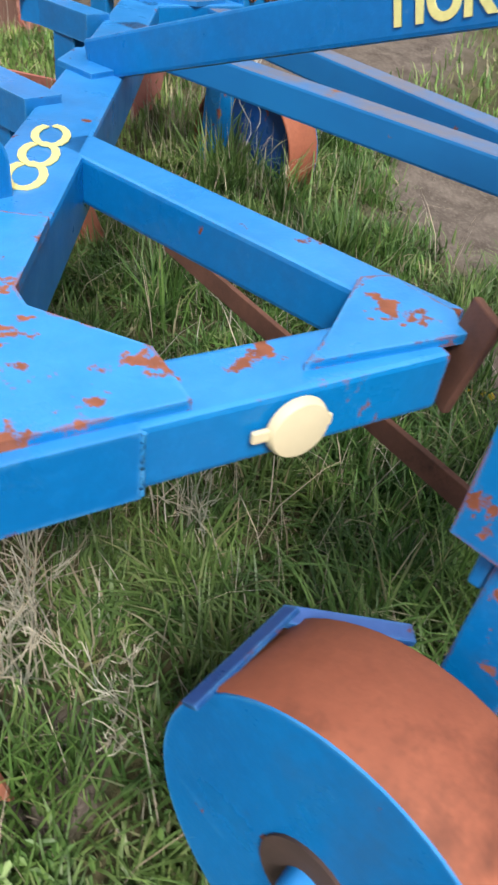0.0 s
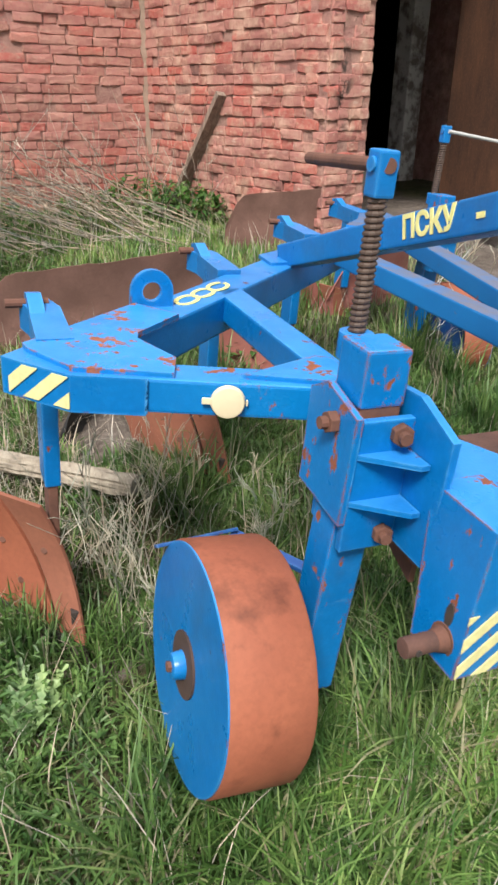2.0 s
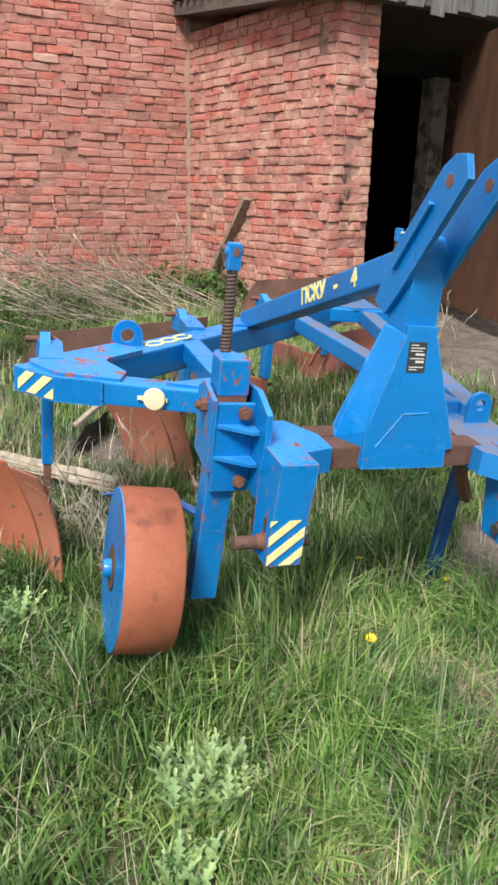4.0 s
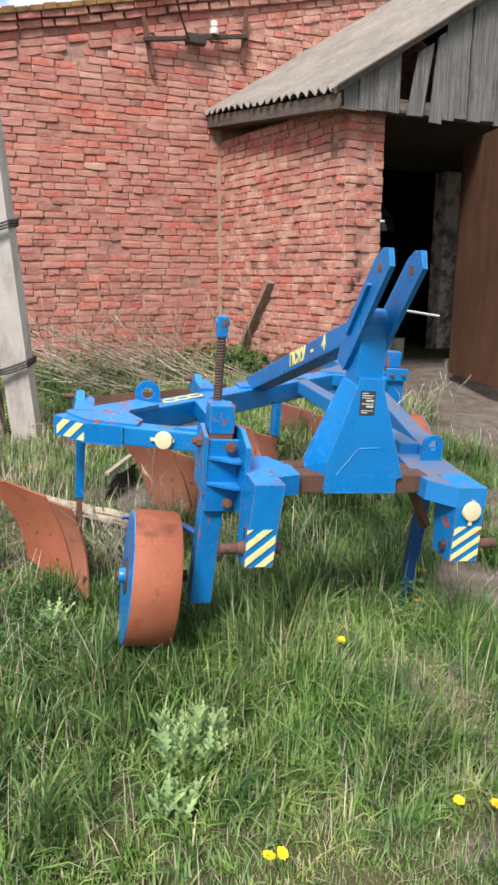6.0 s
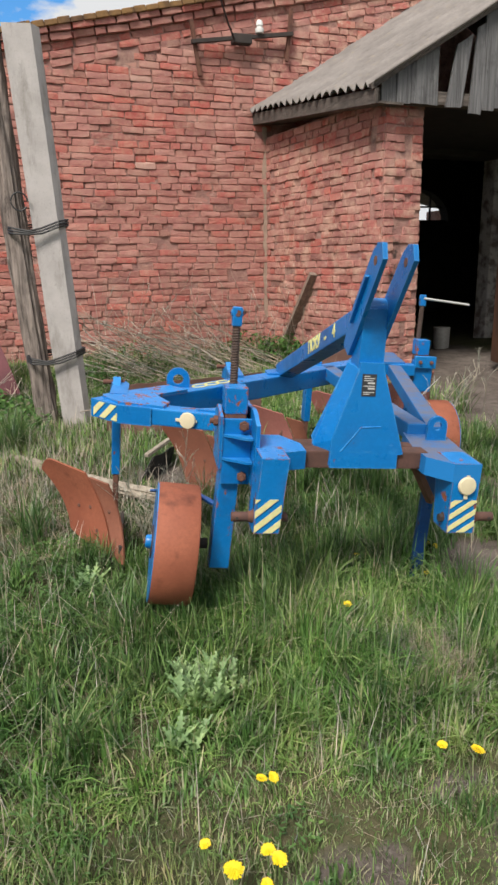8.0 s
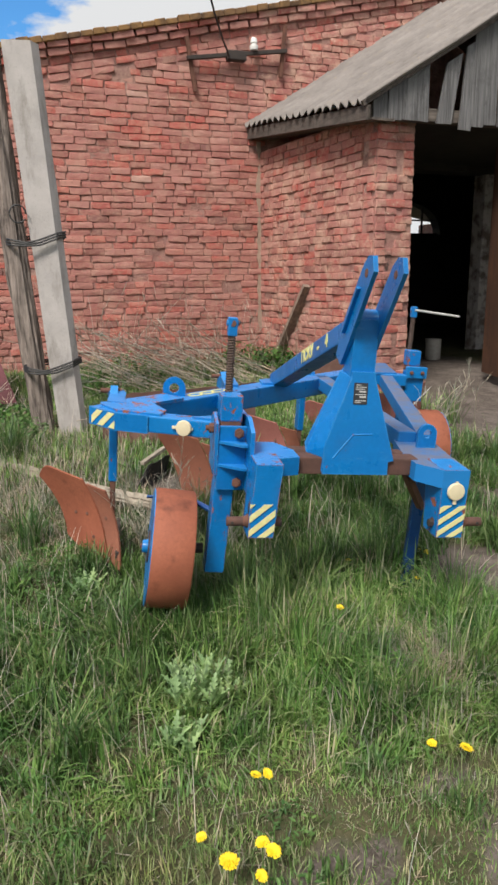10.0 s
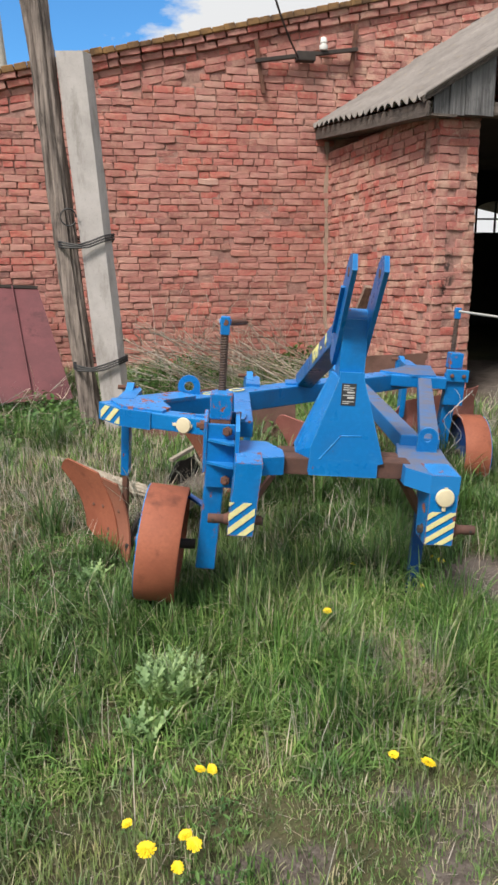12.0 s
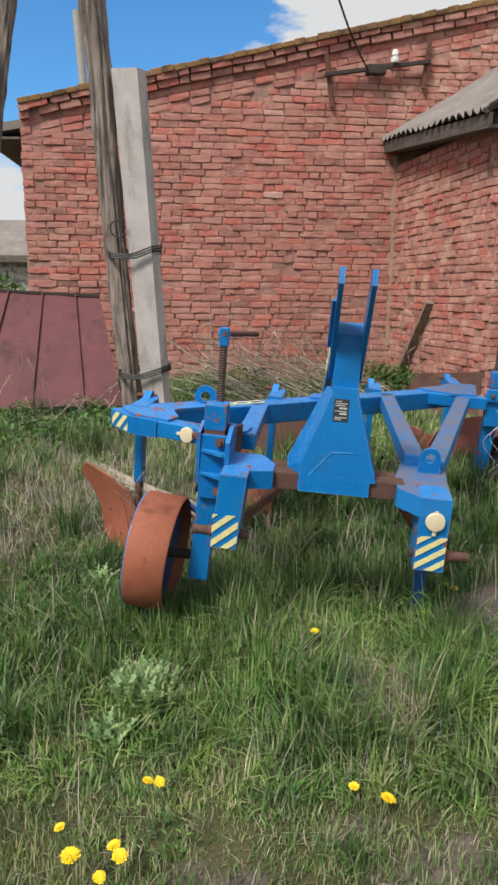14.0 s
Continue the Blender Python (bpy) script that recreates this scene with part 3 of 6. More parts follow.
# fore-and-aft brace between beam and side bar
part("brace", bar((-0.465, 0.60, mid), (-0.465, 1.33, mid), 0.085, TUBE, 0.007), BLUE, plough, "blue square tube brace")
plate_flat("bar_gusset", [(-0.697, 0.642), (-0.500, 0.562), (-0.462, 0.600), (-0.450, 0.700), (-0.487, 0.720), (-0.646, 0.656)], TOP + 0.011, 0.013, BLUE_WORN, "chipped blue corner plate", 0.003)
part("end_plate", bar((-0.500, 0.572, TOP - 0.085), (-0.496, 0.548, TOP + 0.045), 0.055, 0.012, 0.003, up=(1, -0.6, 0)), RUST_BROWN, plough, "bare rusty end strip")


# warning stripes on the rear end
def stripes(parent, origin, right, up, wide, high, count=3, lean=0.55, fill=0.42):
    """Slanting warning stripes inside a rectangle."""
    right, up = Vector(right).normalized(), Vector(up).normalized()
    out = right.cross(up)
    pitch = high / count
    for i in range(-3, int(count) + 2):
        lo = i * pitch * 1.0
        rise = wide * lean
        corners = [(0, lo), (wide, lo + rise), (wide, lo + rise + pitch * fill), (0, lo + pitch * fill)]
        poly = []
        for j, (u, v) in enumerate(corners):
            pu, pv = corners[j - 1]
            for lim, keep in ((0, 1), (high, -1)):
                if (v - lim) * (pv - lim) < 0:
                    k = (lim - pv) / (v - pv)
                    poly.append((pu + (u - pu) * k, lim))
            if 0 <= v <= high:
                poly.append((u, v))
        if len(poly) < 3:
            continue
        cx, cy = sum(p[0] for p in poly) / len(poly), sum(p[1] for p in poly) / len(poly)
        poly = sorted({(round(p[0], 5), round(p[1], 5)) for p in poly}, key=lambda p: math.atan2(p[1] - cy, p[0] - cx))
        m = Matrix((right, up, out)).transposed().to_4x4()
        m.translation = Vector(origin)
        if len(poly) >= 3:
            part("warning_stripe", prism(poly, 0.0022, m, 0), STRIPE, parent, "pale yellow painted stripe")


end_right = (E1 - E0).normalized()
stripes(plough, lift(E0, TOP - TUBE + 0.002) + Vector((end_right.y, -end_right.x, 0)) * 0.001, end_right, (0, 0, 1), (E1 - E0).length, TUBE - 0.006, 1, 0.90, 0.52)


# round reflectors
def reflector(place, facing, r=0.037, turn=0.0):
    m = along(place, Vector(place) + Vector(facing)) @ Matrix.Rotation(turn, 4, "Y")
    bm = rod(m @ Vector((0, 0, 0)), m @ Vector((0, 0.012, 0)), r, r * 0.90, 28, 0.003)
    disc = part("reflector", bm, CREAM, plough, "round cream reflector disc", True)
    for s in (-1, 1):
        ear = bmesh.new()
        add_box(ear, (s * r * 0.9 - 0.008, 0.0, -0.007), (s * r * 0.9 + 0.012 * s + 0.008, 0.006, 0.007), m)
        part("ear", soften(ear, 0.002), CREAM, disc)


reflector(lift(E1.lerp(E2, 0.606), mid) + Vector((side.y, -side.x, 0)) * 0.001, (side.y, -side.x, 0))


# lifting eye
def lifting_eye(cx, cy, wide, high, turn, top, mat):
    m = Matrix.Translation((cx, cy, top)) @ Matrix.Rotation(turn, 4, "Z") @ Matrix(((1, 0, 0, -wide / 2), (0, 0, -1, 0.008), (0, 1, 0, 0), (0, 0, 0, 1)))
    count = 12
    arch = [(0, 0), (wide, 0)] + [(wide / 2 + wide / 2 * math.cos(math.pi * i / count), high - wide / 2 + wide / 2 * math.sin(math.pi * i / count)) for i in range(count + 1)]
    part("lifting_eye", prism(arch, 0.016, m, 0, (wide / 2, high - wide / 2, wide * 0.22)), mat, plough, "blue lifting eye")


lifting_eye(-0.742, 1.172, 0.115, 0.098, 0.0, TOP, BLUE)

# faded figures on the beam: four looping yellow strokes
def ribbon(points, wide, z, up=Vector((0, 0, 1))):
    """A flat band through points on the beam's upper face."""
    bm = bmesh.new()
    rows = []
    for i, p in enumerate(points):
        ahead = (points[min(i + 1, len(points) - 1)] - points[max(i - 1, 0)]).normalized()
        across = ahead.cross(up) * wide / 2
        rows.append([bm.verts.new(q) for q in (p - across, p + across, p + across + up * z, p - across + up * z)])
    for a, b in zip(rows, rows[1:]):
        for k in range(4):
            bm.faces.new((a[k - 1], a[k], b[k], b[k - 1]))
    return bm


for k in range(3):
    s0 = 0.362 + 0.092 * k
    loop = [0.3 + 0.48 * j for j in range(13)]
    pts = [on_beam(s0 + 0.050 * math.cos(a) - 0.012 * math.sin(a), 0.064 + 0.024 * math.sin(a) + 0.010 * math.cos(a), TOP + 0.0005 + 0.0007 * k) for a in loop]
    part("paint_mark", ribbon(pts, 0.013, 0.002), YELLOW, plough, "faded yellow painted figure")


# ---- plough bodies ----
def plough_body(dx, dy, board_mat, rise=0.0):
    """Leg, bracket, mouldboard and share of one furrow; its leg stands at dx, dy."""
    def at(x, y, z):
        return Vector((x + dx, y + dy, z))

    leg = part("leg", bar(at(0, 0.02, 0.10 + rise), at(0, 0.02, TOP - 0.06), 0.026, 0.085, 0.005, up=(0, 1, 0)), RUST_BROWN, plough, "rusty iron body leg")
    part("leg_sleeve", bar(at(0, 0.02, TOP - 0.40), at(0, 0.02, TOP - 0.03), 0.04, 0.095, 0.005, up=(0, 1, 0)), BLUE, leg, "blue leg sleeve")
    arm = [(-0.03, -0.10), (0.05, -0.10), (0.058, 0.14), (0.040, 0.208), (-0.035, 0.20), (-0.02, 0.13)]
    bracket = part("body_bracket", prism([(x + dx, y + dy) for x, y in arm], 0.07, Matrix.Translation((0, 0, TOP - 0.055)), 0.006), BLUE, plough, "blue cast bracket with a rusty shear pin")
    part("bracket_horn", prism([(0.02, TOP - 0.01), (0.203, TOP - 0.01), (0.205, TOP + 0.036), (0.165, TOP + 0.044), (0.10, TOP + 0.018)], 0.036, Matrix.Translation((dx - 0.02, dy, 0)) @ SIDE, 0.005), BLUE, bracket)
    part("shear_pin", rod(at(-0.070, 0.182, TOP + 0.014), at(0.035, 0.182, TOP + 0.014), 0.012, sides=10), RUST_BROWN, bracket, "rusty shear pin")

    def surface(s, h):
        low = Vector((0.045 - 0.26 * s, -0.20 + 0.36 * s, 0.05 + 0.02 * s))
        high = Vector((-0.045 - 0.305 * s ** 0.75, -0.04 + 0.30 * s ** 0.75, 0.475 + 0.05 * s))
        high = low.lerp(high, 1 - 0.16 * max(0.0, (s - 0.72) / 0.28) ** 2.2)
        low = low.lerp(high, 0.10 * max(0.0, (s - 0.7) / 0.3) ** 2)
        p = low.lerp(high, h)
        hollow = math.sin(math.pi * min(1, h)) * (0.055 - 0.02 * s)
        curl = 0.05 * s * h * h
        return p + Vector((0.5 * hollow - curl, 0.85 * hollow - 0.4 * curl, 0)) + Vector((dx, dy, rise))

    def shell(name, s0, s1, h0, h1, mat, label):
        bm = bmesh.new()
        nu, nv, thick = 14, 9, 0.010
        grid = [[surface(s0 + (s1 - s0) * i / nu, h0 + (h1 - h0) * j / nv) for j in range(nv + 1)] for i in range(nu + 1)]
        backs = []
        fronts = [[bm.verts.new(p) for p in row] for row in grid]
        for i, row in enumerate(grid):
            out = []
            for j, p in enumerate(row):
                du = grid[min(i + 1, nu)][j] - grid[max(i - 1, 0)][j]
                dv = grid[i][min(j + 1, nv)] - grid[i][max(j - 1, 0)]
                nrm = du.cross(dv).normalized()
                nrm = nrm if nrm.y > 0 else -nrm
                out.append(bm.verts.new(p + nrm * thick))
            backs.append(out)
        for sheet in (fronts, backs):
            for i in range(nu):
                for j in range(nv):
                    bm.faces.new((sheet[i][j], sheet[i + 1][j], sheet[i + 1][j + 1], sheet[i][j + 1]))
        rim = [(i, 0) for i in range(nu)] + [(nu, j) for j in range(nv)] + [(i, nv) for i in range(nu, 0, -1)] + [(0, j) for j in range(nv, 0, -1)]
        for k in range(len(rim)):
            a, b = rim[k - 1], rim[k]
            bm.faces.new((fronts[a[0]][a[1]], fronts[b[0]][b[1]], backs[b[0]][b[1]], backs[a[0]][a[1]]))
        return part(name, bm, mat, plough, label, True)

    board = shell("mouldboard", 0.216, 1.0, 0.10, 1.0, board_mat, "curved rusty orange steel mouldboard")
    shell("shin", 0.0, 0.186, 0.10, 0.96, RUST_MID, "rusty shin piece of the mouldboard")
    shell("share", 0.0, 0.72, -0.06, 0.09, IRON_DARK, "dark worn ploughshare")
    for s, h in ((0.42, 0.55), (0.42, 0.30), (0.66, 0.5), (0.10, 0.6)):
        p = surface(s, h)
        q = Vector((-0.35, -0.85, 0.25)).normalized()
        part("bolt_head", rod(p - q * 0.002, p + q * 0.004, 0.011, 0.008, 10), RUST_BROWN, board)
    part("stay", bar(at(-0.13, 0.24, 0.30 + rise), at(0.0, 0.07, 0.25 + rise), 0.02, 0.03, 0.003), BLUE_DARK, plough)
    part("landside", bar(at(0.03, -0.12, 0.12 + rise), at(0.03, 0.36, 0.12 + rise), 0.02, 0.10, 0.004), IRON_DARK, plough, "dark landside bar")


STEP = Vector((0.60, 0.59, 0))
for k in range(4):
    plough_body(-1.04 + STEP.x * k + 0.03 * (k > 0), 1.0 + STEP.y * k, (RUST_ORANGE, RUST_MID, RUST_PINK, RUST_PINK)[k], (0.0, 0.070, 0.045, 0.045)[k])


# ---- land wheels ----
def land_wheel(cx, cy, cz, outward, r=0.253, wide=0.174, toe=0.0, camber=0.0):
    """Broad steel wheel; outward: the side of its blue face, -1 or 1."""
    axle = part("axle", rod((cx - outward * 0.14, cy, cz), (cx + outward * (wide / 2 - 0.01), cy, cz), 0.022), IRON_DARK, plough)
    wheel = part("land_wheel", rod((cx - 0.02, cy, cz), (cx + 0.02, cy, cz), 0.05, sides=18), IRON_DARK, plough, "broad rusty orange steel wheel with blue face")
    bm = bmesh.new()
    count, thick = 64, 0.012
    profile = [(-wide / 2, r - 0.006), (-wide / 2 + 0.008, r), (wide / 2 - 0.008, r), (wide / 2, r - 0.006), (wide / 2, r - thick), (-wide / 2, r - thick)]
    rings = [[bm.verts.new((cx + px, cy + pr * math.cos(2 * math.pi * i / count), cz + pr * math.sin(2 * math.pi * i / count))) for px, pr in profile] for i in range(count)]
    for i in range(count):
        for j in range(len(profile)):
            bm.faces.new((rings[i - 1][j - 1], rings[i][j - 1], rings[i][j], rings[i - 1][j]))
    part("rim", bm, RUST_ORANGE, wheel, "smooth rusty orange rim", True)
    face_x = cx + outward * (wide / 2 - 0.003)
    part("wheel_face", rod((face_x - 0.004, cy, cz), (face_x + 0.004, cy, cz), r - 0.004, sides=64), BLUE, wheel, "flat blue disc", True)
    inner = cx - outward * (wide / 2 - 0.05)
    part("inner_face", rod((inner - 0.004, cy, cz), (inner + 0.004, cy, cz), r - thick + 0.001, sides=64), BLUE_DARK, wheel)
    part("hub_flange", rod((face_x + outward * 0.003, cy, cz), (face_x + outward * 0.009, cy, cz), 0.068, sides=24), IRON_BROWN, wheel, "dark rusty hub ring", True)
    part("hub_cap", rod((face_x, cy, cz), (face_x + outward * 0.033, cy, cz), 0.031, 0.026, 20, 0.006), BLUE, wheel, "blue hub cap", True)
    part("hub_nut", rod((face_x + outward * 0.031, cy, cz), (face_x + outward * 0.041, cy, cz), 0.011, sides=6), RUST_BROWN, wheel)
    hub = Vector((cx, cy, cz))
    wheel.matrix_basis = Matrix.Translation(hub) @ Matrix.Rotation(radians(toe), 4, "Z") @ Matrix.Rotation(radians(camber), 4, "Y") @ Matrix.Translation(-hub)
    return axle


land_wheel(-0.789, 0.385, 0.402, -1, r=0.249, wide=0.170, toe=-1.8, camber=4.5)
land_wheel(1.140, 2.25, 0.385, 1, r=0.268)
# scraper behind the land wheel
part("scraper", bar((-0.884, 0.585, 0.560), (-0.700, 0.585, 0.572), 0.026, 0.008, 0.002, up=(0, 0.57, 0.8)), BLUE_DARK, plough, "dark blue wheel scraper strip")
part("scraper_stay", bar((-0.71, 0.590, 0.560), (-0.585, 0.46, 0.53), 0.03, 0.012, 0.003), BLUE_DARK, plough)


def wheel_post(px, py, top, foot, handle, grip=0.0125):
    """Square post with its screw, cap and crank."""
    s = 0.041
    post = part("wheel_post", bar((px - 0.036, py, foot), (px, py, top - 0.13), 2 * s, 2 * s, 0.006, up=(0, 1, 0)), BLUE_EDGED, plough, "blue square wheel post")
    part("bare_band", block((px - s - 0.001, py - s - 0.001, top - 0.145), (px + s + 0.001, py + s + 0.001, top - 0.10), 0.005), RUST_BROWN, post, "bare rusty band")
    part("post_cap", block((px - s - 0.004, py - s - 0.004, top - 0.105), (px + s + 0.004, py + s + 0.004, top), 0.006), BLUE_EDGED, post, "chipped blue box cap")
    sy = py + s + 0.03
    part("nut_lug", rod((px, sy, top - 0.055), (px, sy, top - 0.005), 0.032, sides=16, soft=0.003), BLUE, post, smooth=True)
    bm = bmesh.new()
    pitch, turns_n, per, r = 0.0105, int((top + 0.225 - (top - 0.17)) / 0.0105), 10, 0.0170
    rows = []
    for i in range(turns_n * per + 1):
        a = 2 * math.pi * i / per
        z = top - 0.17 + pitch * i / per
        rows.append([bm.verts.new((px + q * math.cos(a), sy + q * math.sin(a), z + dz)) for q, dz in ((r * 0.80, 0), (r, pitch * 0.3), (r, pitch * 0.62), (r * 0.80, pitch * 0.95))])
    for a, b in zip(rows, rows[1:]):
        for j in range(3):
            bm.faces.new((a[j], b[j], b[j + 1], a[j + 1]))
    screw = part("screw", bm, THREAD, plough, "rusty threaded spindle")
    part("core", rod((px, sy, top - 0.17), (px, sy, top + 0.22), r * 0.79), RUST_BROWN, screw)
    part("crank_head", block((px - 0.019, sy - 0.019, top + 0.224), (px + 0.019, sy + 0.019, top + 0.298), 0.005), BLUE, plough, "blue crank head")
    part("crank_handle", rod((px, sy - 0.02, top + 0.275), handle, grip), RUST_BROWN if grip > 0.01 else PLATE_PALE, plough, "bare crank rod")
    part("crank_eye", rod((px - 0.024, sy, top + 0.275), (px + 0.024, sy, top + 0.275), 0.012), BLUE_WORN, plough)
    return post


wheel_post(-0.567, 0.365, 1.074, 0.315, (-0.475, 0.875, 1.316))
wheel_post(1.003, 2.32, 1.066, 0.30, (1.36, 2.42, 1.31), 0.008)

# clamp that holds the wheel post
clamp = part("post_clamp", block((-0.615, 0.407, 0.70), (-0.505, 0.425, 0.985), 0.004), BLUE, plough, "blue ribbed clamp with rusty bolts")
part("clamp_cheek", prism([(0.298, 0.752), (0.46, 0.767), (0.458, 0.962), (0.40, 0.992), (0.290, 0.966)], 0.014, Matrix.Translation((-0.632, 0, 0)) @ SIDE, 0.003), BLUE_EDGED, clamp, "blue side plate chipped along its edges")
part("clamp_plate", prism([(0.195, 0.70), (0.40, 0.70), (0.42, 0.985), (0.30, 0.995), (0.195, 0.955)], 0.016, Matrix.Translation((-0.505, 0, 0)) @ SIDE, 0.003), BLUE, clamp)
for z in (0.885, 0.79):
    part("clamp_rib", prism([(-0.618, 0.405), (-0.507, 0.405), (-0.507, 0.235), (-0.525, 0.235), (-0.618, 0.30)], 0.01, Matrix.Translation((0, 0, z)), 0.002), BLUE, clamp)
part("clamp_web", block((-0.618, 0.300, 0.69), (-0.505, 0.318, 0.955), 0.003), BLUE, clamp)


def hex_bolt(place, facing, r, parent, name="bolt"):
    p, q = Vector(place), Vector(facing).normalized()
    head = part(name, rod(p, p + q * r * 0.85, r, sides=6, soft=0.002), RUST_BROWN, parent, "rusty hexagon bolt")
    part("shank", rod(p + q * r * 0.8, p + q * r * 1.5, r * 0.55, sides=10), RUST_BROWN, head)


hex_bolt((-0.632, 0.358, 0.934), (-1, 0, 0), 0.021, clamp)
hex_bolt((-0.535, 0.298, 0.93), (-0.2, -1, 0), 0.021, clamp)
hex_bolt((-0.535, 0.298, 0.725), (-0.2, -1, 0), 0.020, clamp)
# the other wheel's clamp
far_clamp = part("far_post_clamp", block((0.930, 2.215, 0.72), (1.060, 2.28, 0.93), 0.005), BLUE, plough, "blue clamp block with bolts")
part("clamp_ear", block((0.920, 2.19, 0.885), (1.070, 2.22, 0.965), 0.004), BLUE_WORN, far_clamp)
for x in (0.955, 1.035):
    hex_bolt((x, 2.19, 0.925), (0, -1, 0), 0.014, far_clamp)

# ---- hitch brackets ----
def hitch_bracket(x0, x1, outline, top, outer, mat_top):
    """Folded bracket that hangs from its plate; outer: the side that the pin sticks out on, -1 or 1."""
    head = part("hitch_plate", prism(outline, 0.072, Matrix.Translation((0, 0, top - 0.072)), 0.006), mat_top, plough, "thick blue hitch plate")
    box_lo = 0.582
    slope = -0.018 if outer < 0 else 0.0
    bm = bmesh.new()
    lower = [(x0 + slope, 0.052), (x1 + slope * 1.2, 0.052), (x1 + slope, 0.175), (x0 + slope, 0.175)]
    upper = [(x0, 0.058), (x1, 0.058), (x1, 0.225), (x0, 0.225)]
    lo = [bm.verts.new((x, y, box_lo)) for x, y in lower]
    hi = [bm.verts.new((x, y, top + 0.001)) for x, y in upper]
    bm.faces.new(lo)
    bm.faces.new(hi)
    for i in range(4):
        bm.faces.new((lo[i - 1], lo[i], hi[i], hi[i - 1]))
    bracket = part("hitch_bracket", soften(bm, 0.006), BLUE_EDGED, plough, "blue hitch bracket with warning stripes")
    z = 0.632
    pin_x = x0 if outer < 0 else x1
    part("hitch_pin", rod((pin_x - outer * 0.112, 0.10, z), (pin_x + outer * 0.095, 0.10, z), 0.0185, sides=18, soft=0.003), RUST_DARK, plough, "rusty hitch pin", True)
    part("pin_collar", rod((pin_x + outer * 0.004, 0.10, z), (pin_x + outer * 0.016, 0.10, z), 0.03, sides=18), RUST_BROWN, plough)
    part("pin_boss", rod((pin_x - outer * 0.004, 0.10, z), (pin_x + outer * 0.034, 0.10, z), 0.031, 0.019, 18), RUST_BROWN, plough, "flared rusty pin root", True)
    # solid dark plugs stand in for the shaded depth of slot and pin hole
    slot = rod((pin_x - outer * 0.012, 0.100, z + 0.050), (pin_x + outer * 0.001 + (0.015 if outer > 0 else -0.0125), 0.100, z + 0.050), 0.013, sides=16)
    bmesh.ops.scale(slot, vec=(1, 0.75, 1.9), verts=slot.verts[:], space=Matrix.Translation((0, -0.100, -z - 0.050)))
    part("pin_slot", slot, IRON_DARK, bracket, "dark plug painting the shade inside an open slot")
    part("pin_hole", rod((pin_x + outer * 0.075, 0.079, z), (pin_x + outer * 0.075, 0.0835, z), 0.006, sides=10), IRON_DARK, plough)
    inner_x = x1 if outer < 0 else x0
    part("pin_nut", rod((inner_x - outer * 0.002, 0.10, z - 0.005), (inner_x - outer * 0.016, 0.10, z - 0.005), 0.017, sides=6), IRON_DARK, plough)
    y_top = 0.052 + 0.006 * 0.5
    stripes(bracket, (x0 + slope + 0.002, y_top - 0.0045, box_lo + 0.004), (1, 0, 0), (0, 0.02, 1), x1 - x0 - 0.004, 0.130, 2.3 if outer < 0 else 2.7, 0.85 if outer < 0 else 0.70, 0.48)
    return head, bracket


hitch_bracket(-0.502, -0.400, [(-0.500, 0.150), (-0.400, 0.150), (-0.312, 0.178), (-0.312, 0.285), (-0.372, 0.405), (-0.493, 0.405)], 0.868, -1, BLUE)
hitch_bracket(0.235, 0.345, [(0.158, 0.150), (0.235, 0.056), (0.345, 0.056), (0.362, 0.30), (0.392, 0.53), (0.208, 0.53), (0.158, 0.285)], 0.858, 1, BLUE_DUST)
reflector((0.292, 0.052, 0.775), (0, -1, 0), 0.037, math.pi / 2)
lifting_eye(0.305, 0.405, 0.085, 0.105, 0.0, 0.858, BLUE)

# rusty cross tube behind the headstock
part("cross_tube", block((-0.335, 0.20, 0.792), (0.19, 0.285, 0.862), 0.006), RUST_DARK, plough, "bare rusty cross tube")
part("tube_clip", block((-0.325, 0.30, 0.835), (-0.20, 0.39, 0.858), 0.004), RUST_DARK, plough)
part("tube_clip", block((0.06, 0.30, 0.835), (0.17, 0.37, 0.858), 0.004), RUST_DARK, plough)

# ---- headstock ----
panel = [(-0.213, 0.797), (0.055, 0.797), (0.055, 0.850), (0.078, 0.855), (-0.022, 1.180), (-0.022, 1.205), (-0.118, 1.205), (-0.118, 1.180), (-0.213, 0.905)]
lean = Matrix.Translation((0, 0.198, 0.797)) @ Matrix.Rotation(radians(-5.5), 4, "X") @ Matrix.Translation((0, 0, -0.797)) @ FRONT
headstock = part("headstock_panel", prism(panel, 0.016, lean, 0.004), BLUE, plough, "blue pressed headstock panel")
fold = bmesh.new()
f_edge = [lean @ Vector((x, z, 0.010)) for x, z in ((-0.211, 0.800), (-0.211, 0.905), (-0.117, 1.180))]
b_edge = [Vector((-0.140, 0.315, 1.190)), Vector((-0.268, 0.290, 0.900)), Vector((-0.262, 0.285, 0.865))]
lo = [fold.verts.new(p) for p in f_edge + b_edge]
hi = [fold.verts.new(p + Vector((0.012, 0.010, 0))) for p in f_edge + b_edge]
fold.faces.new(lo)
fold.faces.new(hi)
for i in range(len(lo)):
    fold.faces.new((lo[i - 1], lo[i], hi[i], hi[i - 1]))
part("panel_fold", fold, BLUE, headstock)
fold = bmesh.new()
f_edge = [lean @ Vector((x, z, 0.010)) for x, z in ((-0.023, 1.180), (0.075, 0.858))]
b_edge = [Vector((0.085, 0.290, 0.862)), Vector((-0.020, 0.320, 1.190))]
lo = [fold.verts.new(p) for p in f_edge + b_edge]
hi = [fold.verts.new(p + Vector((-0.012, 0.004, 0))) for p in f_edge + b_edge]
fold.faces.new(lo)
fold.faces.new(hi)
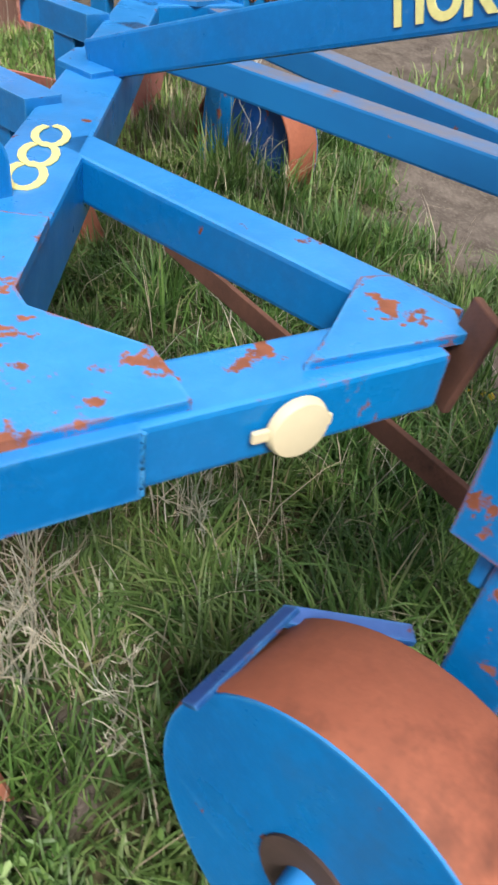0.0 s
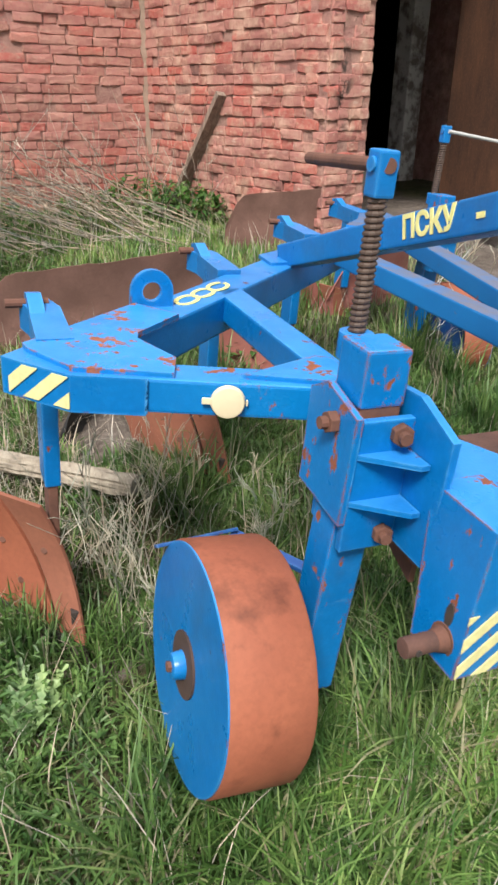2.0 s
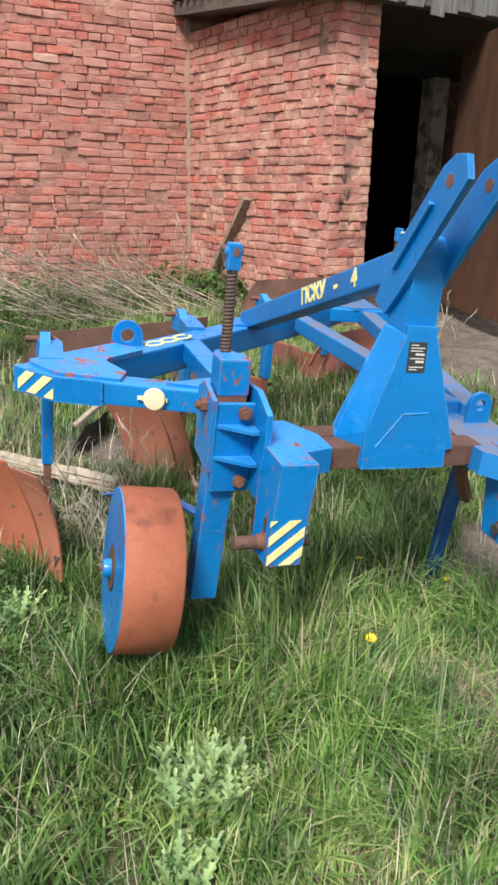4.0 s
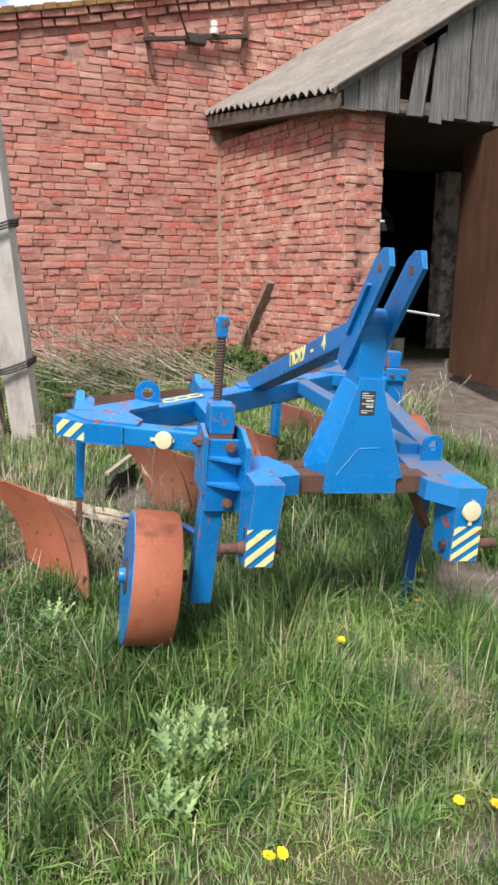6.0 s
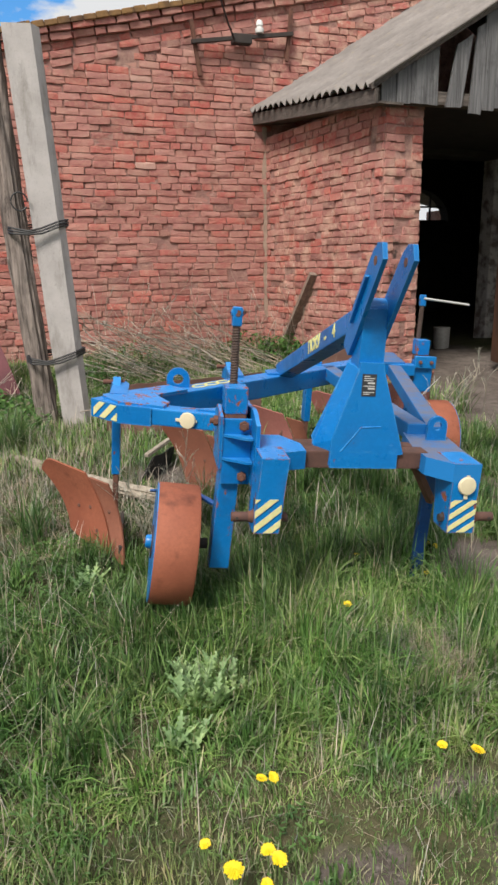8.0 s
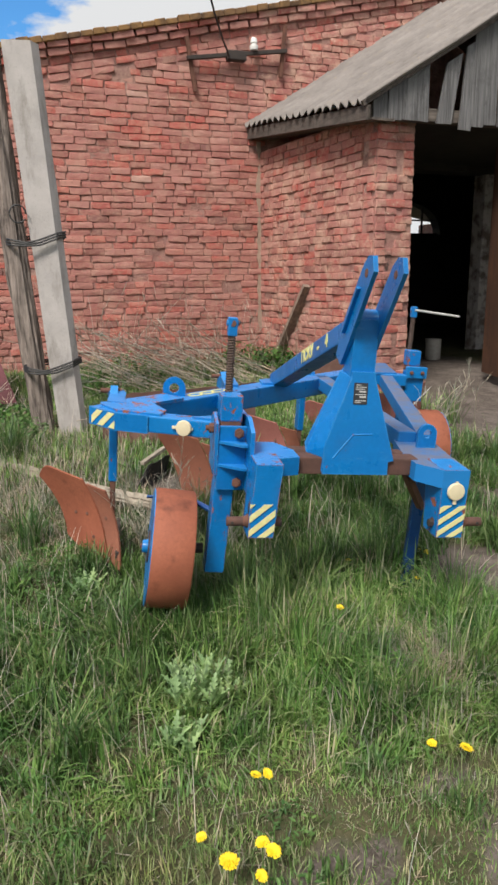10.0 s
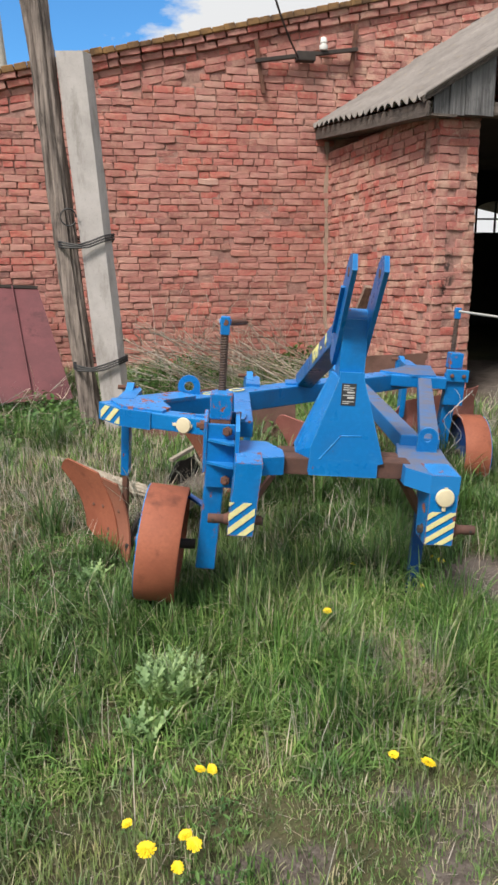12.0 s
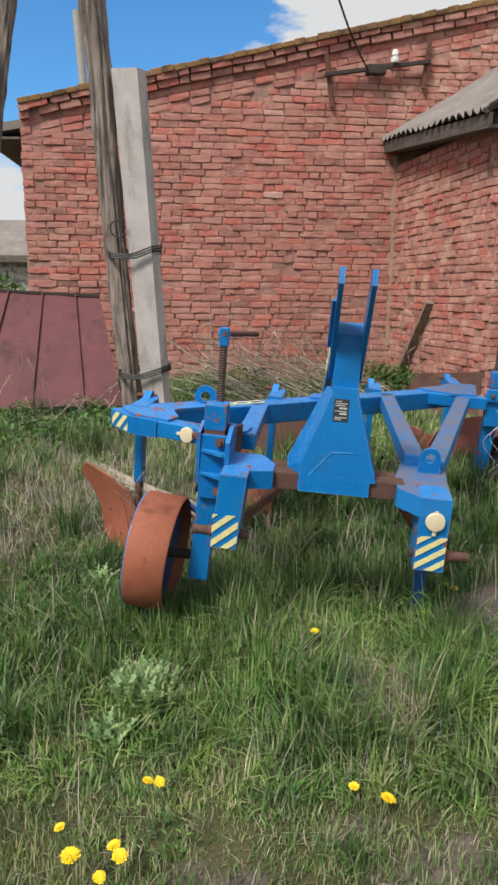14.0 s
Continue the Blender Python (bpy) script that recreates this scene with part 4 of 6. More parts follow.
for i in range(len(lo)):
    fold.faces.new((lo[i - 1], lo[i], hi[i], hi[i - 1]))
part("panel_fold", fold, BLUE, headstock)
# pressed ridge
for p, q in (((-0.175, 0.862), (-0.098, 0.957)), ((-0.098, 0.957), (-0.020, 0.960))):
    part("pressed_ridge", strip([lean @ Vector((x, z, 0.0155)) for x, z in (p, q)], 0.0032, 8), BLUE, headstock, smooth=True)
neck = [(-0.122, 1.17), (-0.022, 1.17), (-0.026, 1.405), (-0.118, 1.405)]
part("neck", prism(neck, 0.100, Matrix.Translation((0, 0.335, 0)) @ FRONT, 0.006), BLUE, headstock)
part("neck_top", rod((-0.118, 0.285, 1.395), (-0.026, 0.285, 1.395), 0.047, sides=20), BLUE, headstock, smooth=True)
# data plate
pm = lean @ Matrix.Translation((-0.108, 1.078, 0.016))
data_plate = part("data_plate", prism([(0, 0), (0.056, 0), (0.056, 0.084), (0, 0.084)], 0.0025, pm, 0), PLATE_DARK, headstock, "small black data plate with pale print")
for z, x0, x1, h in ((0.074, 0.006, 0.030, 0.003), (0.066, 0.006, 0.050, 0.003), (0.058, 0.006, 0.044, 0.003), (0.047, 0.022, 0.050, 0.006), (0.037, 0.006, 0.050, 0.003), (0.026, 0.024, 0.050, 0.007), (0.013, 0.006, 0.050, 0.003), (0.006, 0.006, 0.030, 0.003)):
    part("print_bar", prism([(x0, z), (x1, z), (x1, z + h), (x0, z + h)], 0.0012, pm @ Matrix.Translation((0, 0, 0.0025)), 0), PLATE_PALE, data_plate)

# top-link arms
arm_line = [(0.395, 1.245), (0.330, 1.215), (0.265, 1.290), (0.038, 1.585), (0.062, 1.640), (0.105, 1.640), (0.150, 1.612), (0.345, 1.375)]
for x, name in ((-0.139, "top_link_plate"), (-0.028, "top_link_plate")):
    part(name, prism(arm_line, 0.018, Matrix.Translation((x, 0, 0)) @ SIDE, 0, (0.112, 1.578, 0.017)), BLUE, plough, "blue top-link plate with a pin hole")
for x in (-0.1405, -0.0295):
    part("pin_bush", rod((x, 0.112, 1.578), (x + 0.021, 0.112, 1.578), 0.0165, sides=20), RUST_BROWN, plough, "rusty pin bush")
part("plate_rib", bar((-0.143, 0.305, 1.345), (-0.143, 0.165, 1.525), 0.012, 0.022, 0.003, up=(1, 0, 0)), BLUE, plough)

# inclined draw beam with its painted type mark
low_end, high_end = Vector((-0.090, 1.70, 0.914)), Vector((-0.090, 0.315, 1.355))
draw_beam = part("draw_beam", bar(low_end, high_end, 0.096, 0.082, 0.007), BLUE, plough, "blue inclined box beam with yellow lettering")
part("draw_foot", prism([(-0.205, 1.60), (-0.045, 1.62), (0.02, 1.76), (-0.09, 1.80), (-0.20, 1.72)], 0.012, Matrix.Translation((0, 0, TOP - 0.001)), 0.003), BLUE, draw_beam)


def lettering(body, place, x_axis, y_axis, high, mat, parent, label):
    curve = bpy.data.curves.new("lettering", "FONT")
    curve.body, curve.size, curve.extrude, curve.offset = body, high / 0.70, 0.0012, 0.0028
    maker = new("lettering_maker", curve)
    data = bpy.data.meshes.new_from_object(maker.evaluated_get(bpy.context.evaluated_depsgraph_get()))
    bpy.data.objects.remove(maker)
    bpy.data.curves.remove(curve)
    x, y = Vector(x_axis).normalized(), Vector(y_axis).normalized()
    m = Matrix((x, y, x.cross(y))).transposed().to_4x4()
    m.translation = Vector(place)
    data.transform(m)
    data.materials.clear()
    data.materials.append(mat)
    ob = new("lettering", data)
    ob.parent = parent
    return tagged(ob, label)


run = (high_end - low_end).normalized()
rise_dir = Vector((0, -run.z, run.y)) * -1
rise_dir = rise_dir if rise_dir.z > 0 else -rise_dir
t0 = low_end.lerp(high_end, 0.530) + Vector((-0.0495, 0, 0)) - rise_dir * 0.021
lettering("ПСКУ", t0, run, rise_dir, 0.054, YELLOW, draw_beam, "yellow stencilled letters")
t1 = low_end.lerp(high_end, 0.725) + Vector((-0.0495, 0, 0)) - rise_dir * 0.021
lettering("-", t1, run, rise_dir, 0.060, YELLOW, draw_beam, "yellow stencilled dash")
t2 = low_end.lerp(high_end, 0.815) + Vector((-0.0495, 0, 0)) - rise_dir * 0.021
lettering("4", t2, run, rise_dir, 0.053, YELLOW, draw_beam, "yellow stencilled figure")

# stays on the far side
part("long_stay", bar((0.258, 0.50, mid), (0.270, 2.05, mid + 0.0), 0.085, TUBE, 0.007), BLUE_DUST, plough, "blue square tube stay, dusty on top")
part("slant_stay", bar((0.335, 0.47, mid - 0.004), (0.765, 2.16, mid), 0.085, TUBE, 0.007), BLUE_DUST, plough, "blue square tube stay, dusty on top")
part("far_bar", bar((0.52, 2.275, mid), (0.93, 2.235, mid), 0.095, TUBE, 0.007), BLUE, plough)
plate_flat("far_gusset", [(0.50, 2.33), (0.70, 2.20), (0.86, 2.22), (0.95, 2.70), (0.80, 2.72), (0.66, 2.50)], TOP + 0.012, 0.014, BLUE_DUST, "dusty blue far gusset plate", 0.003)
# rusty ties beneath the frame
part("tie_bar", bar((-0.14, 1.42, 0.605), (-0.435, 0.30, 0.605), 0.012, 0.045, 0.002), RUST_BROWN, plough, "rusty flat tie bar")
part("tie_bar", bar((0.165, 0.28, 0.80), (0.30, 0.36, 0.60), 0.03, 0.030, 0.003), RUST_BROWN, plough, "rusty flat tie bar")
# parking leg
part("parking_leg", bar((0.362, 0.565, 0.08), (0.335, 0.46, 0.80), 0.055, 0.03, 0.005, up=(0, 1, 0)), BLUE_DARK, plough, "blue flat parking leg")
# loose cord on the far wheel post
for k in range(3):
    pts = [(0.985 + 0.035 * k + 0.05 * math.sin(i * 0.9 + k), 2.185 - 0.012 * k, 0.84 - 0.042 * i) for i in range(12 - 2 * k)]
    part("cord", strip(pts, 0.0017, 5), PLATE_PALE, plough, "pale loose cord")


# ---- the barn ----
# Gable wall along x at y = 0, its left corner at x = -4.29; a brick porch stands before it from x = 0.
A_LEFT, A_RIGHT, A_THICK = -4.29, 9.6, 0.38
RIDGE_X = 2.7
GATE0, GATE1 = 0.62, 3.74      # gateway through the gable wall, inside the porch


def gable_top(x):
    """The upper edge of the gable wall."""
    return 3.57 + 0.2206 * (x - A_LEFT) if x < RIDGE_X else 3.57 + 0.2206 * (2 * RIDGE_X - A_LEFT - x)


def wall_shell(name, outline, thick, m, mat, label):
    return thing(name, prism(outline, thick, m, 0), mat, label, "wall", kind="structure")


BACK = Matrix(((1, 0, 0, 0), (0, 0, 1, 0), (0, 1, 0, 0), (0, 0, 0, 1)))  # outline in x, z; depth along +y
wall_gable = wall_shell("wall_gable", [(A_LEFT, -0.3), (GATE0, -0.3), (GATE0, 3.0), (GATE1, 3.0), (GATE1, -0.3), (A_RIGHT, -0.3), (A_RIGHT, gable_top(A_RIGHT)), (RIDGE_X, gable_top(RIDGE_X)), (A_LEFT, gable_top(A_LEFT))],
                        A_THICK, BACK, MORTAR, "weathered red brick gable wall of an old barn")
wall_side = thing("wall_side", block((A_LEFT, A_THICK, -0.3), (A_LEFT + 0.38, 11.0, 3.20), 0), MORTAR, "brick side wall of the barn", "wall", kind="structure")
wall_far_side = thing("wall_far_side", block((A_RIGHT - 0.38, A_THICK, -0.3), (A_RIGHT, 11.0, 3.05), 0), MORTAR, "brick far side wall of the barn", "wall", kind="structure")
# rear wall with an arched fan window
WX, WZ, WR = 5.76, 2.47, 0.86
arch = [(WX - WR, WZ)] + [(WX - WR * math.cos(math.pi * i / 14), WZ + WR * 0.80 * math.sin(math.pi * i / 14)) for i in range(1, 14)] + [(WX + WR, WZ)]
rear = [(A_LEFT, -0.3), (WX - WR, -0.3)] + arch + [(WX + WR, -0.3), (A_RIGHT, -0.3), (A_RIGHT, 3.2), (RIDGE_X, 4.8), (A_LEFT, 3.2)]
# the barn's dimness is painted into the rear wall and the sill
wall_rear = wall_shell("wall_rear", rear, 0.3, Matrix.Translation((0, 6.0, 0)) @ BACK, INDOOR_SHADE, "rear wall of the barn with an arched window, indoor dimness in its colour")
thing("wall_rear_sill", block((WX - WR, 6.0, -0.3), (WX + WR, 6.3, WZ), 0), INDOOR_SHADE, "masonry under the arched window", "wall", kind="structure")
win = tagged(new("window_1"), "arched fan window with dark bars", "window", kind="structure")
for x0, z0, x1, z1 in ((WX - WR, WZ + 0.02, WX + WR, WZ + 0.02), (WX - 0.45, WZ, WX - 0.45, WZ + 0.58), (WX, WZ, WX, WZ + 0.68), (WX + 0.45, WZ, WX + 0.45, WZ + 0.58), (WX - WR * 0.9, WZ + 0.32, WX + WR * 0.9, WZ + 0.32)):
    part("window_bar", bar((x0, 6.15, z0), (x1, 6.15, z1), 0.035, 0.035, 0, up=(0, 1, 0)), IRON_DARK, win)
# barn roof: two slopes behind the gable's raised edge
for x0, z0, x1, z1, name in ((A_LEFT - 0.45, 3.26, RIDGE_X, 4.60, "roof_left"), (A_RIGHT + 0.45, 3.06, RIDGE_X, 4.56, "roof_right")):
    s = 1 if x1 > x0 else -1
    thing(name, prism([(x0, z0), (x1, z1), (x1, z1 + 0.09), (x0, z0 + 0.09)][::s], 10.9, Matrix.Translation((0, 0.10 if name == "roof_right" else 0.02, 0)) @ BACK, 0), SLATE, "grey fibre cement barn roof", "roof", kind="structure")
thing("eave_board", block((A_LEFT - 0.47, 0.0, 3.33), (A_LEFT - 0.445, 10.8, 3.47), 0.004), WOOD_PALE, "pale painted eave board", "trim", kind="structure")
thing("eave_soffit", block((A_LEFT - 0.445, 0.0, 3.22), (A_LEFT - 0.01, 10.8, 3.245), 0), WOOD_BEAM, "dark boarded eave soffit", "trim", kind="structure")
floor = thing("floor", block((A_LEFT + 0.4, 0.2, 0.30), (A_RIGHT - 0.4, 6.0, 0.46), 0), SOIL, "earth floor of the barn", "floor", kind="structure")
# whitewashed gate pier
gate_pier = thing("gate_pier", block((GATE1 - 0.43, 0.10, 0.3), (GATE1 - 0.19, 0.36, 2.92), 0.02), WHITEWASH, "flaking whitewashed brick gate pier", "pier", kind="structure")
# the lintel's colour carries the shade under the porch roof
thing("gate_lintel", block((GATE0 - 0.2, -0.05, 2.90), (GATE1 + 0.5, 0.30, 3.06), 0.01), INDOOR_SHADE, "timber lintel over the gateway, darkened with painted shade", "beam", kind="structure")

# ---- porch ----
P_CORNER, P_EDGE = Vector((0.28, -2.30)), Vector((0.70, -2.25))
P_TOP = 3.02
pier_outline = [(0.0, 0.02), tuple(P_CORNER), tuple(P_EDGE), (0.66, -1.90), (0.40, -1.88), (0.30, 0.02)]
wall_porch = thing("wall_porch", prism(pier_outline, P_TOP + 0.3, Matrix.Translation((0, 0, -0.3)), 0), MORTAR, "red brick side wall and pier of the porch", "wall", kind="structure")
wall_porch_far = thing("wall_porch_far", block((4.55, -2.25, -0.3), (4.9, 0.0, 3.0), 0), MORTAR, "brick far side wall of the porch", "wall", kind="structure")
# Unseen wall, started only at 3.05 so that daylight reaches the gate pier.
wall_porch_front = thing("wall_porch_front", block((3.05, -2.28, -0.3), (4.9, -1.92, 2.95), 0), MORTAR, "unseen brick front wall of the porch, cut short to admit daylight", "wall", kind="structure")
# open door leaf
door = tagged(new("door_1"), "open rusty sheet-steel door leaf, brown and streaked", "door", kind="structure")
dm = along((1.88, -1.93, 0.53), (1.58, -2.93, 0.53))
part("door_sheet", block((-0.006, 0, 0), (0.006, 1.50, 2.32), 0, dm), RUST_DOOR, door)
for z in (0.02, 1.12, 2.26):
    part("door_rail", block((-0.035, 0, z), (-0.006, 1.50, z + 0.05), 0.003, dm), RUST_DOOR, door)
for y in (0.0, 1.45):
    part("door_stile", block((-0.036, y, 0), (-0.006, y + 0.05, 2.32), 0.003, dm), RUST_DOOR, door)
# roof of the porch: corrugated sheets, rising from the eave beside the brick wall
R_EAVE_B, R_EAVE_F = Vector((-0.20, 0.0, 3.30)), Vector((0.04, -2.52, 3.05))
SLOPE = 0.60
R_WIDE = 2.5


def porch_roof():
    bm = bmesh.new()
    run_y = R_EAVE_F - R_EAVE_B
    waves, per = 19, 8
    n = waves * per
    m = 10
    rows = []
    for level in (0.0, -0.012):
        grid = []
        for i in range(n + 1):
            p = R_EAVE_B + run_y * (i / n)
            line = []
            for j in range(m + 1):
                d = R_WIDE * j / m
                tip = 0.010 * math.sin(i * 0.7) * (j == 0)
                step = 0.012 * (1 - (d % 1.25) / 1.25)
                line.append(bm.verts.new((p.x + d - tip, p.y, p.z + d * SLOPE + 0.024 * math.cos(2 * math.pi * i / per) + level + step)))
            grid.append(line)
        rows.append(grid)
    for grid in rows:
        for i in range(n):
            for j in range(m):
                bm.faces.new((grid[i][j], grid[i + 1][j], grid[i + 1][j + 1], grid[i][j + 1]))
    a, b = rows
    for i in range(n):
        bm.faces.new((a[i][0], a[i + 1][0], b[i + 1][0], b[i][0]))
        bm.faces.new((a[i][m], a[i + 1][m], b[i + 1][m], b[i][m]))
    for j in range(m):
        bm.faces.new((a[0][j], a[0][j + 1], b[0][j + 1], b[0][j]))
        bm.faces.new((a[n][j], a[n][j + 1], b[n][j + 1], b[n][j]))
    return bm


thing("porch_roof", porch_roof(), SLATE, "corrugated grey fibre cement porch roof with lichen", "roof", kind="structure", smooth=True)
ridge_z = 3.05 + R_WIDE * SLOPE
thing("porch_roof_far", prism([(2.4, ridge_z), (5.0, 3.0), (5.0, 3.05), (2.4, ridge_z + 0.05)], 2.5, Matrix.Translation((0, -2.52, 0)) @ BACK, 0), SLATE, "far slope of the porch roof", "roof", kind="structure")
# eave board under the corrugations and its dark soffit
ea, eb = R_EAVE_B + Vector((0.045, 0, -0.085)), R_EAVE_F + Vector((0.045, 0.03, -0.085))
thing("porch_eave_board", bar(ea, eb, 0.03, 0.12, 0.004), WOOD_EAVE, "grey weathered eave board", "trim", kind="structure")
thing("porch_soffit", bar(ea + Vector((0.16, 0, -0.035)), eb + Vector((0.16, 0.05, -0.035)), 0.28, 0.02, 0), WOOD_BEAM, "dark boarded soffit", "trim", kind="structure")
# board gable over the doorway
gable = base("gable_boarding", (0, 0, 0), "grey weathered upright boards closing the porch gable, some slipped", "boarding")
gable["kind"] = "structure"
rnd = random.Random(11)
x = 0.17
k = 0
while x < 3.9:
    wide = rnd.uniform(0.125, 0.165)
    top_of = 3.03 + min(x, 4.6 - x) * SLOPE - 0.03
    bottom = 2.93 + rnd.uniform(-0.02, 0.02)
    lean = 0.0
    if k in (4, 5):
        lean, bottom = (0.09 if k == 4 else 0.05), bottom - 0.02
    if k == 4:
        x += 0.085
    if k == 5:
        x += 0.080
    if k == 8:
        x += 0.02
    bm = bmesh.new()
    y = -2.40 + rnd.uniform(-0.006, 0.006)
    add_prism(bm, [(x, bottom), (x + wide - 0.006, bottom + rnd.uniform(-0.01, 0.01)), (x + wide - 0.006 + lean, top_of + (wide - 0.006) * SLOPE * (x < 2.2)), (x + lean, top_of)], 0.022, Matrix.Translation((0, y, 0)) @ FRONT)
    part("board", soften(bm, 0.002, 1), WOOD_GREY, gable)
    x += wide
    k += 1
thing("porch_tie_beam", block((0.15, -2.39, 2.95), (4.6, -2.27, 3.06), 0.008), WOOD_BEAM, "dark timber tie beam behind the boards", "beam", kind="structure")
# Ceiling added to block daylight in the porch; its near-black colour paints shade.
ceiling = thing("porch_ceiling", block((0.34, -2.26, 2.98), (4.54, -0.03, 3.01), 0), INDOOR_SHADE, "added porch ceiling that stops daylight, shade in its colour", "ceiling", kind="structure")
thing("verge_board", bar((0.03, -2.47, 3.035), (2.38, -2.47, 3.035 + 2.35 * SLOPE), 0.03, 0.05, 0.003), WOOD_EAVE, "dark verge board along the porch roof", "trim", kind="structure")

# ---- posts ----
concrete_post = base("concrete_post", (-2.70, -2.92, 0.30), "leaning grey concrete post with chipped edges", "post")
bm = bmesh.new()
foot = [(-2.815, -3.01), (-2.640, -3.045), (-2.588, -2.97), (-2.60, -2.83), (-2.79, -2.83)]
tip = [(-2.950, -2.99), (-2.760, -3.025), (-2.702, -2.95), (-2.715, -2.82), (-2.93, -2.82)]
foot = [(x + 0.058 + (0.018 if x < -2.7 else 0.0), y) for x, y in foot]
lo = [bm.verts.new((x + 0.004, y, 0.25)) for x, y in foot]
rings = [lo]
for i in range(1, 13):
    f = i / 12
    rings.append([bm.verts.new((a[0] + (b[0] - a[0]) * f + rnd.uniform(-1, 1) * 0.0025, a[1] + (b[1] - a[1]) * f + rnd.uniform(-1, 1) * 0.0025, 0.25 + 2.88 * f)) for a, b in zip(foot, tip)])
for a, b in zip(rings, rings[1:]):
    for i in range(5):
        bm.faces.new((a[i - 1], a[i], b[i], b[i - 1]))
bm.faces.new(rings[0])
bm.faces.new(rings[-1])
shaft = part("shaft", soften(bm, 0.008), CONCRETE, concrete_post)
shaft.matrix_parent_inverse = concrete_post.matrix_world.inverted()


def round_post(name, a, b, r0, r1, mat, label, wobble=0.012, knots=True, seed=3):
    """A tapered log with an uneven, cracked outline."""
    rng = random.Random(seed)
    bm = bmesh.new()
    a, b = Vector(a), Vector(b)
    q = (b - a).to_track_quat("Z", "Y")
    rows, sides, count = [], 36, 90
    for i in range(count + 1):
        f = i / count
        p = a.lerp(b, f) + Vector((math.sin(f * 9 + seed), math.cos(f * 7 + seed), 0)) * wobble
        row = []
        for k in range(sides):
            ang = 2 * math.pi * k / sides
            r = (r0 + (r1 - r0) * f) * (1 + 0.06 * math.sin(3 * ang + f * 3) + 0.22 * noise.noise(Vector((math.cos(ang) * 2.2, math.sin(ang) * 2.2, f * 26 + seed))) + 0.15 * noise.noise(Vector((math.cos(ang) * 7, math.sin(ang) * 7, f * 9 + seed))) - (0.20 * (0.35 + abs(noise.noise(Vector((k, f * 5, seed))))) if k in (2, 6, 10, 15, 19, 23, 28, 32) else 0))
            row.append(bm.verts.new(p + q @ Vector((r * math.cos(ang), r * math.sin(ang), 0))))
        rows.append(row)
    for u, v in zip(rows, rows[1:]):
        for k in range(sides):
            bm.faces.new((u[k - 1], u[k], v[k], v[k - 1]))
    bm.faces.new(rows[0])
    bm.faces.new(rows[-1])
    return thing(name, bm, mat, label, "post", smooth=True)


round_post("wooden_pole", (-2.838, -2.86, 0.30), (-3.315, -2.88, 6.6), 0.076, 0.104, WOOD_POST, "weathered grey-brown wooden utility pole, cracked lengthwise", 0.010)
round_post("wooden_prop", (-4.22, -3.05, 0.30), (-3.37, -2.95, 5.4), 0.085, 0.075, WOOD_POST, "weathered wooden prop pole leaning outward", 0.008, seed=8)


def binding(z, name):
    """Black wire wound round both posts."""
    f = (z - 0.25) / 2.88
    x0 = -2.80 - 0.155 * f - 0.13
    x1 = -2.527 - 0.173 * f
    bm = bmesh.new()
    for k in range(3):
        dz = 0.018 * k - 0.02
        pts = [(x0, -2.93, z - 0.02 + dz), (x0 + 0.03, -3.02, z - 0.03 + dz), (x0 + 0.13, -3.055, z - 0.045 + dz * 0.6), (x0 + 0.22, -3.055, z - 0.03 + dz), (x1 - 0.06, -3.075, z + 0.012 + dz), (x1 + 0.012, -2.98, z + 0.03 + dz), (x1, -2.82, z + 0.02 + dz), (x0 + 0.1, -2.80, z + dz), (x0, -2.93, z - 0.02 + dz)]
        strip(pts, 0.0075, 6, bm)
    ob = thing(name, bm, WIRE_DARK, "black wire binding wound round two posts", "wire", "wire bindings", smooth=True)
    return ob


binding(1.86, "wire_binding")
binding(0.955, "wire_binding")
hook = strip([(-2.93 + 0.055 * math.cos(a), -3.03, 2.02 + 0.06 * math.sin(a)) for a in [0.3 * i for i in range(20)]], 0.006, 6)
thing("wire_loop", hook, WIRE_DARK, "black wire loop hanging on the wooden pole", "wire", smooth=True)

# bracket with insulator on the gable wall
bracket = base("wall_bracket", (-0.30, -0.02, 4.05), "rusty angle-iron service bracket on the brick wall", "bracket")


def fixed(ob):
    ob.matrix_parent_inverse = ob.parent.matrix_world.inverted()
    return ob


fixed(part("bracket_leg", bar((-0.89, -0.07, 4.17), (-0.80, -0.05, 3.62), 0.04, 0.04, 0.003, up=(0, 1, 0)), RUST_BROWN, bracket))
fixed(part("bracket_leg", bar((0.285, -0.07, 4.38), (0.235, -0.05, 3.84), 0.04, 0.04, 0.003, up=(0, 1, 0)), RUST_BROWN, bracket))
fixed(part("cross_arm", bar((-0.90, -0.10, 3.945), (0.29, -0.10, 4.115), 0.05, 0.040, 0.003, up=(0, 0, 1)), IRON_DARK, bracket))
fixed(part("cable_box", block((-0.44, -0.17, 3.955), (-0.22, -0.06, 4.055), 0.012), IRON_DARK, bracket))
ins = base("insulator", (-0.118, -0.12, 4.082), "white ceramic insulator on the bracket", "insulator")
for z0, z1, r0, r1 in ((0.0, 0.05, 0.045, 0.05), (0.05, 0.075, 0.032, 0.032), (0.075, 0.13, 0.042, 0.030)):
    part("ceramic_bell", rod((0, 0, z0), (0, 0, z1), r0, r1, 16, 0.004), WHITE_CERAMIC, ins, smooth=True)
cable = strip([(-0.42 - 1.2 * f, -0.14 - 2.2 * f, 3.99 + 0.9 * f + 0.35 * f * f - 0.30 * f * (1 - f) * 2) for f in [i / 14 * 2.2 for i in range(15)]], 0.011, 6)
thing("service_cable", cable, WIRE_DARK, "black overhead service cable sagging from the bracket", "cable", smooth=True)

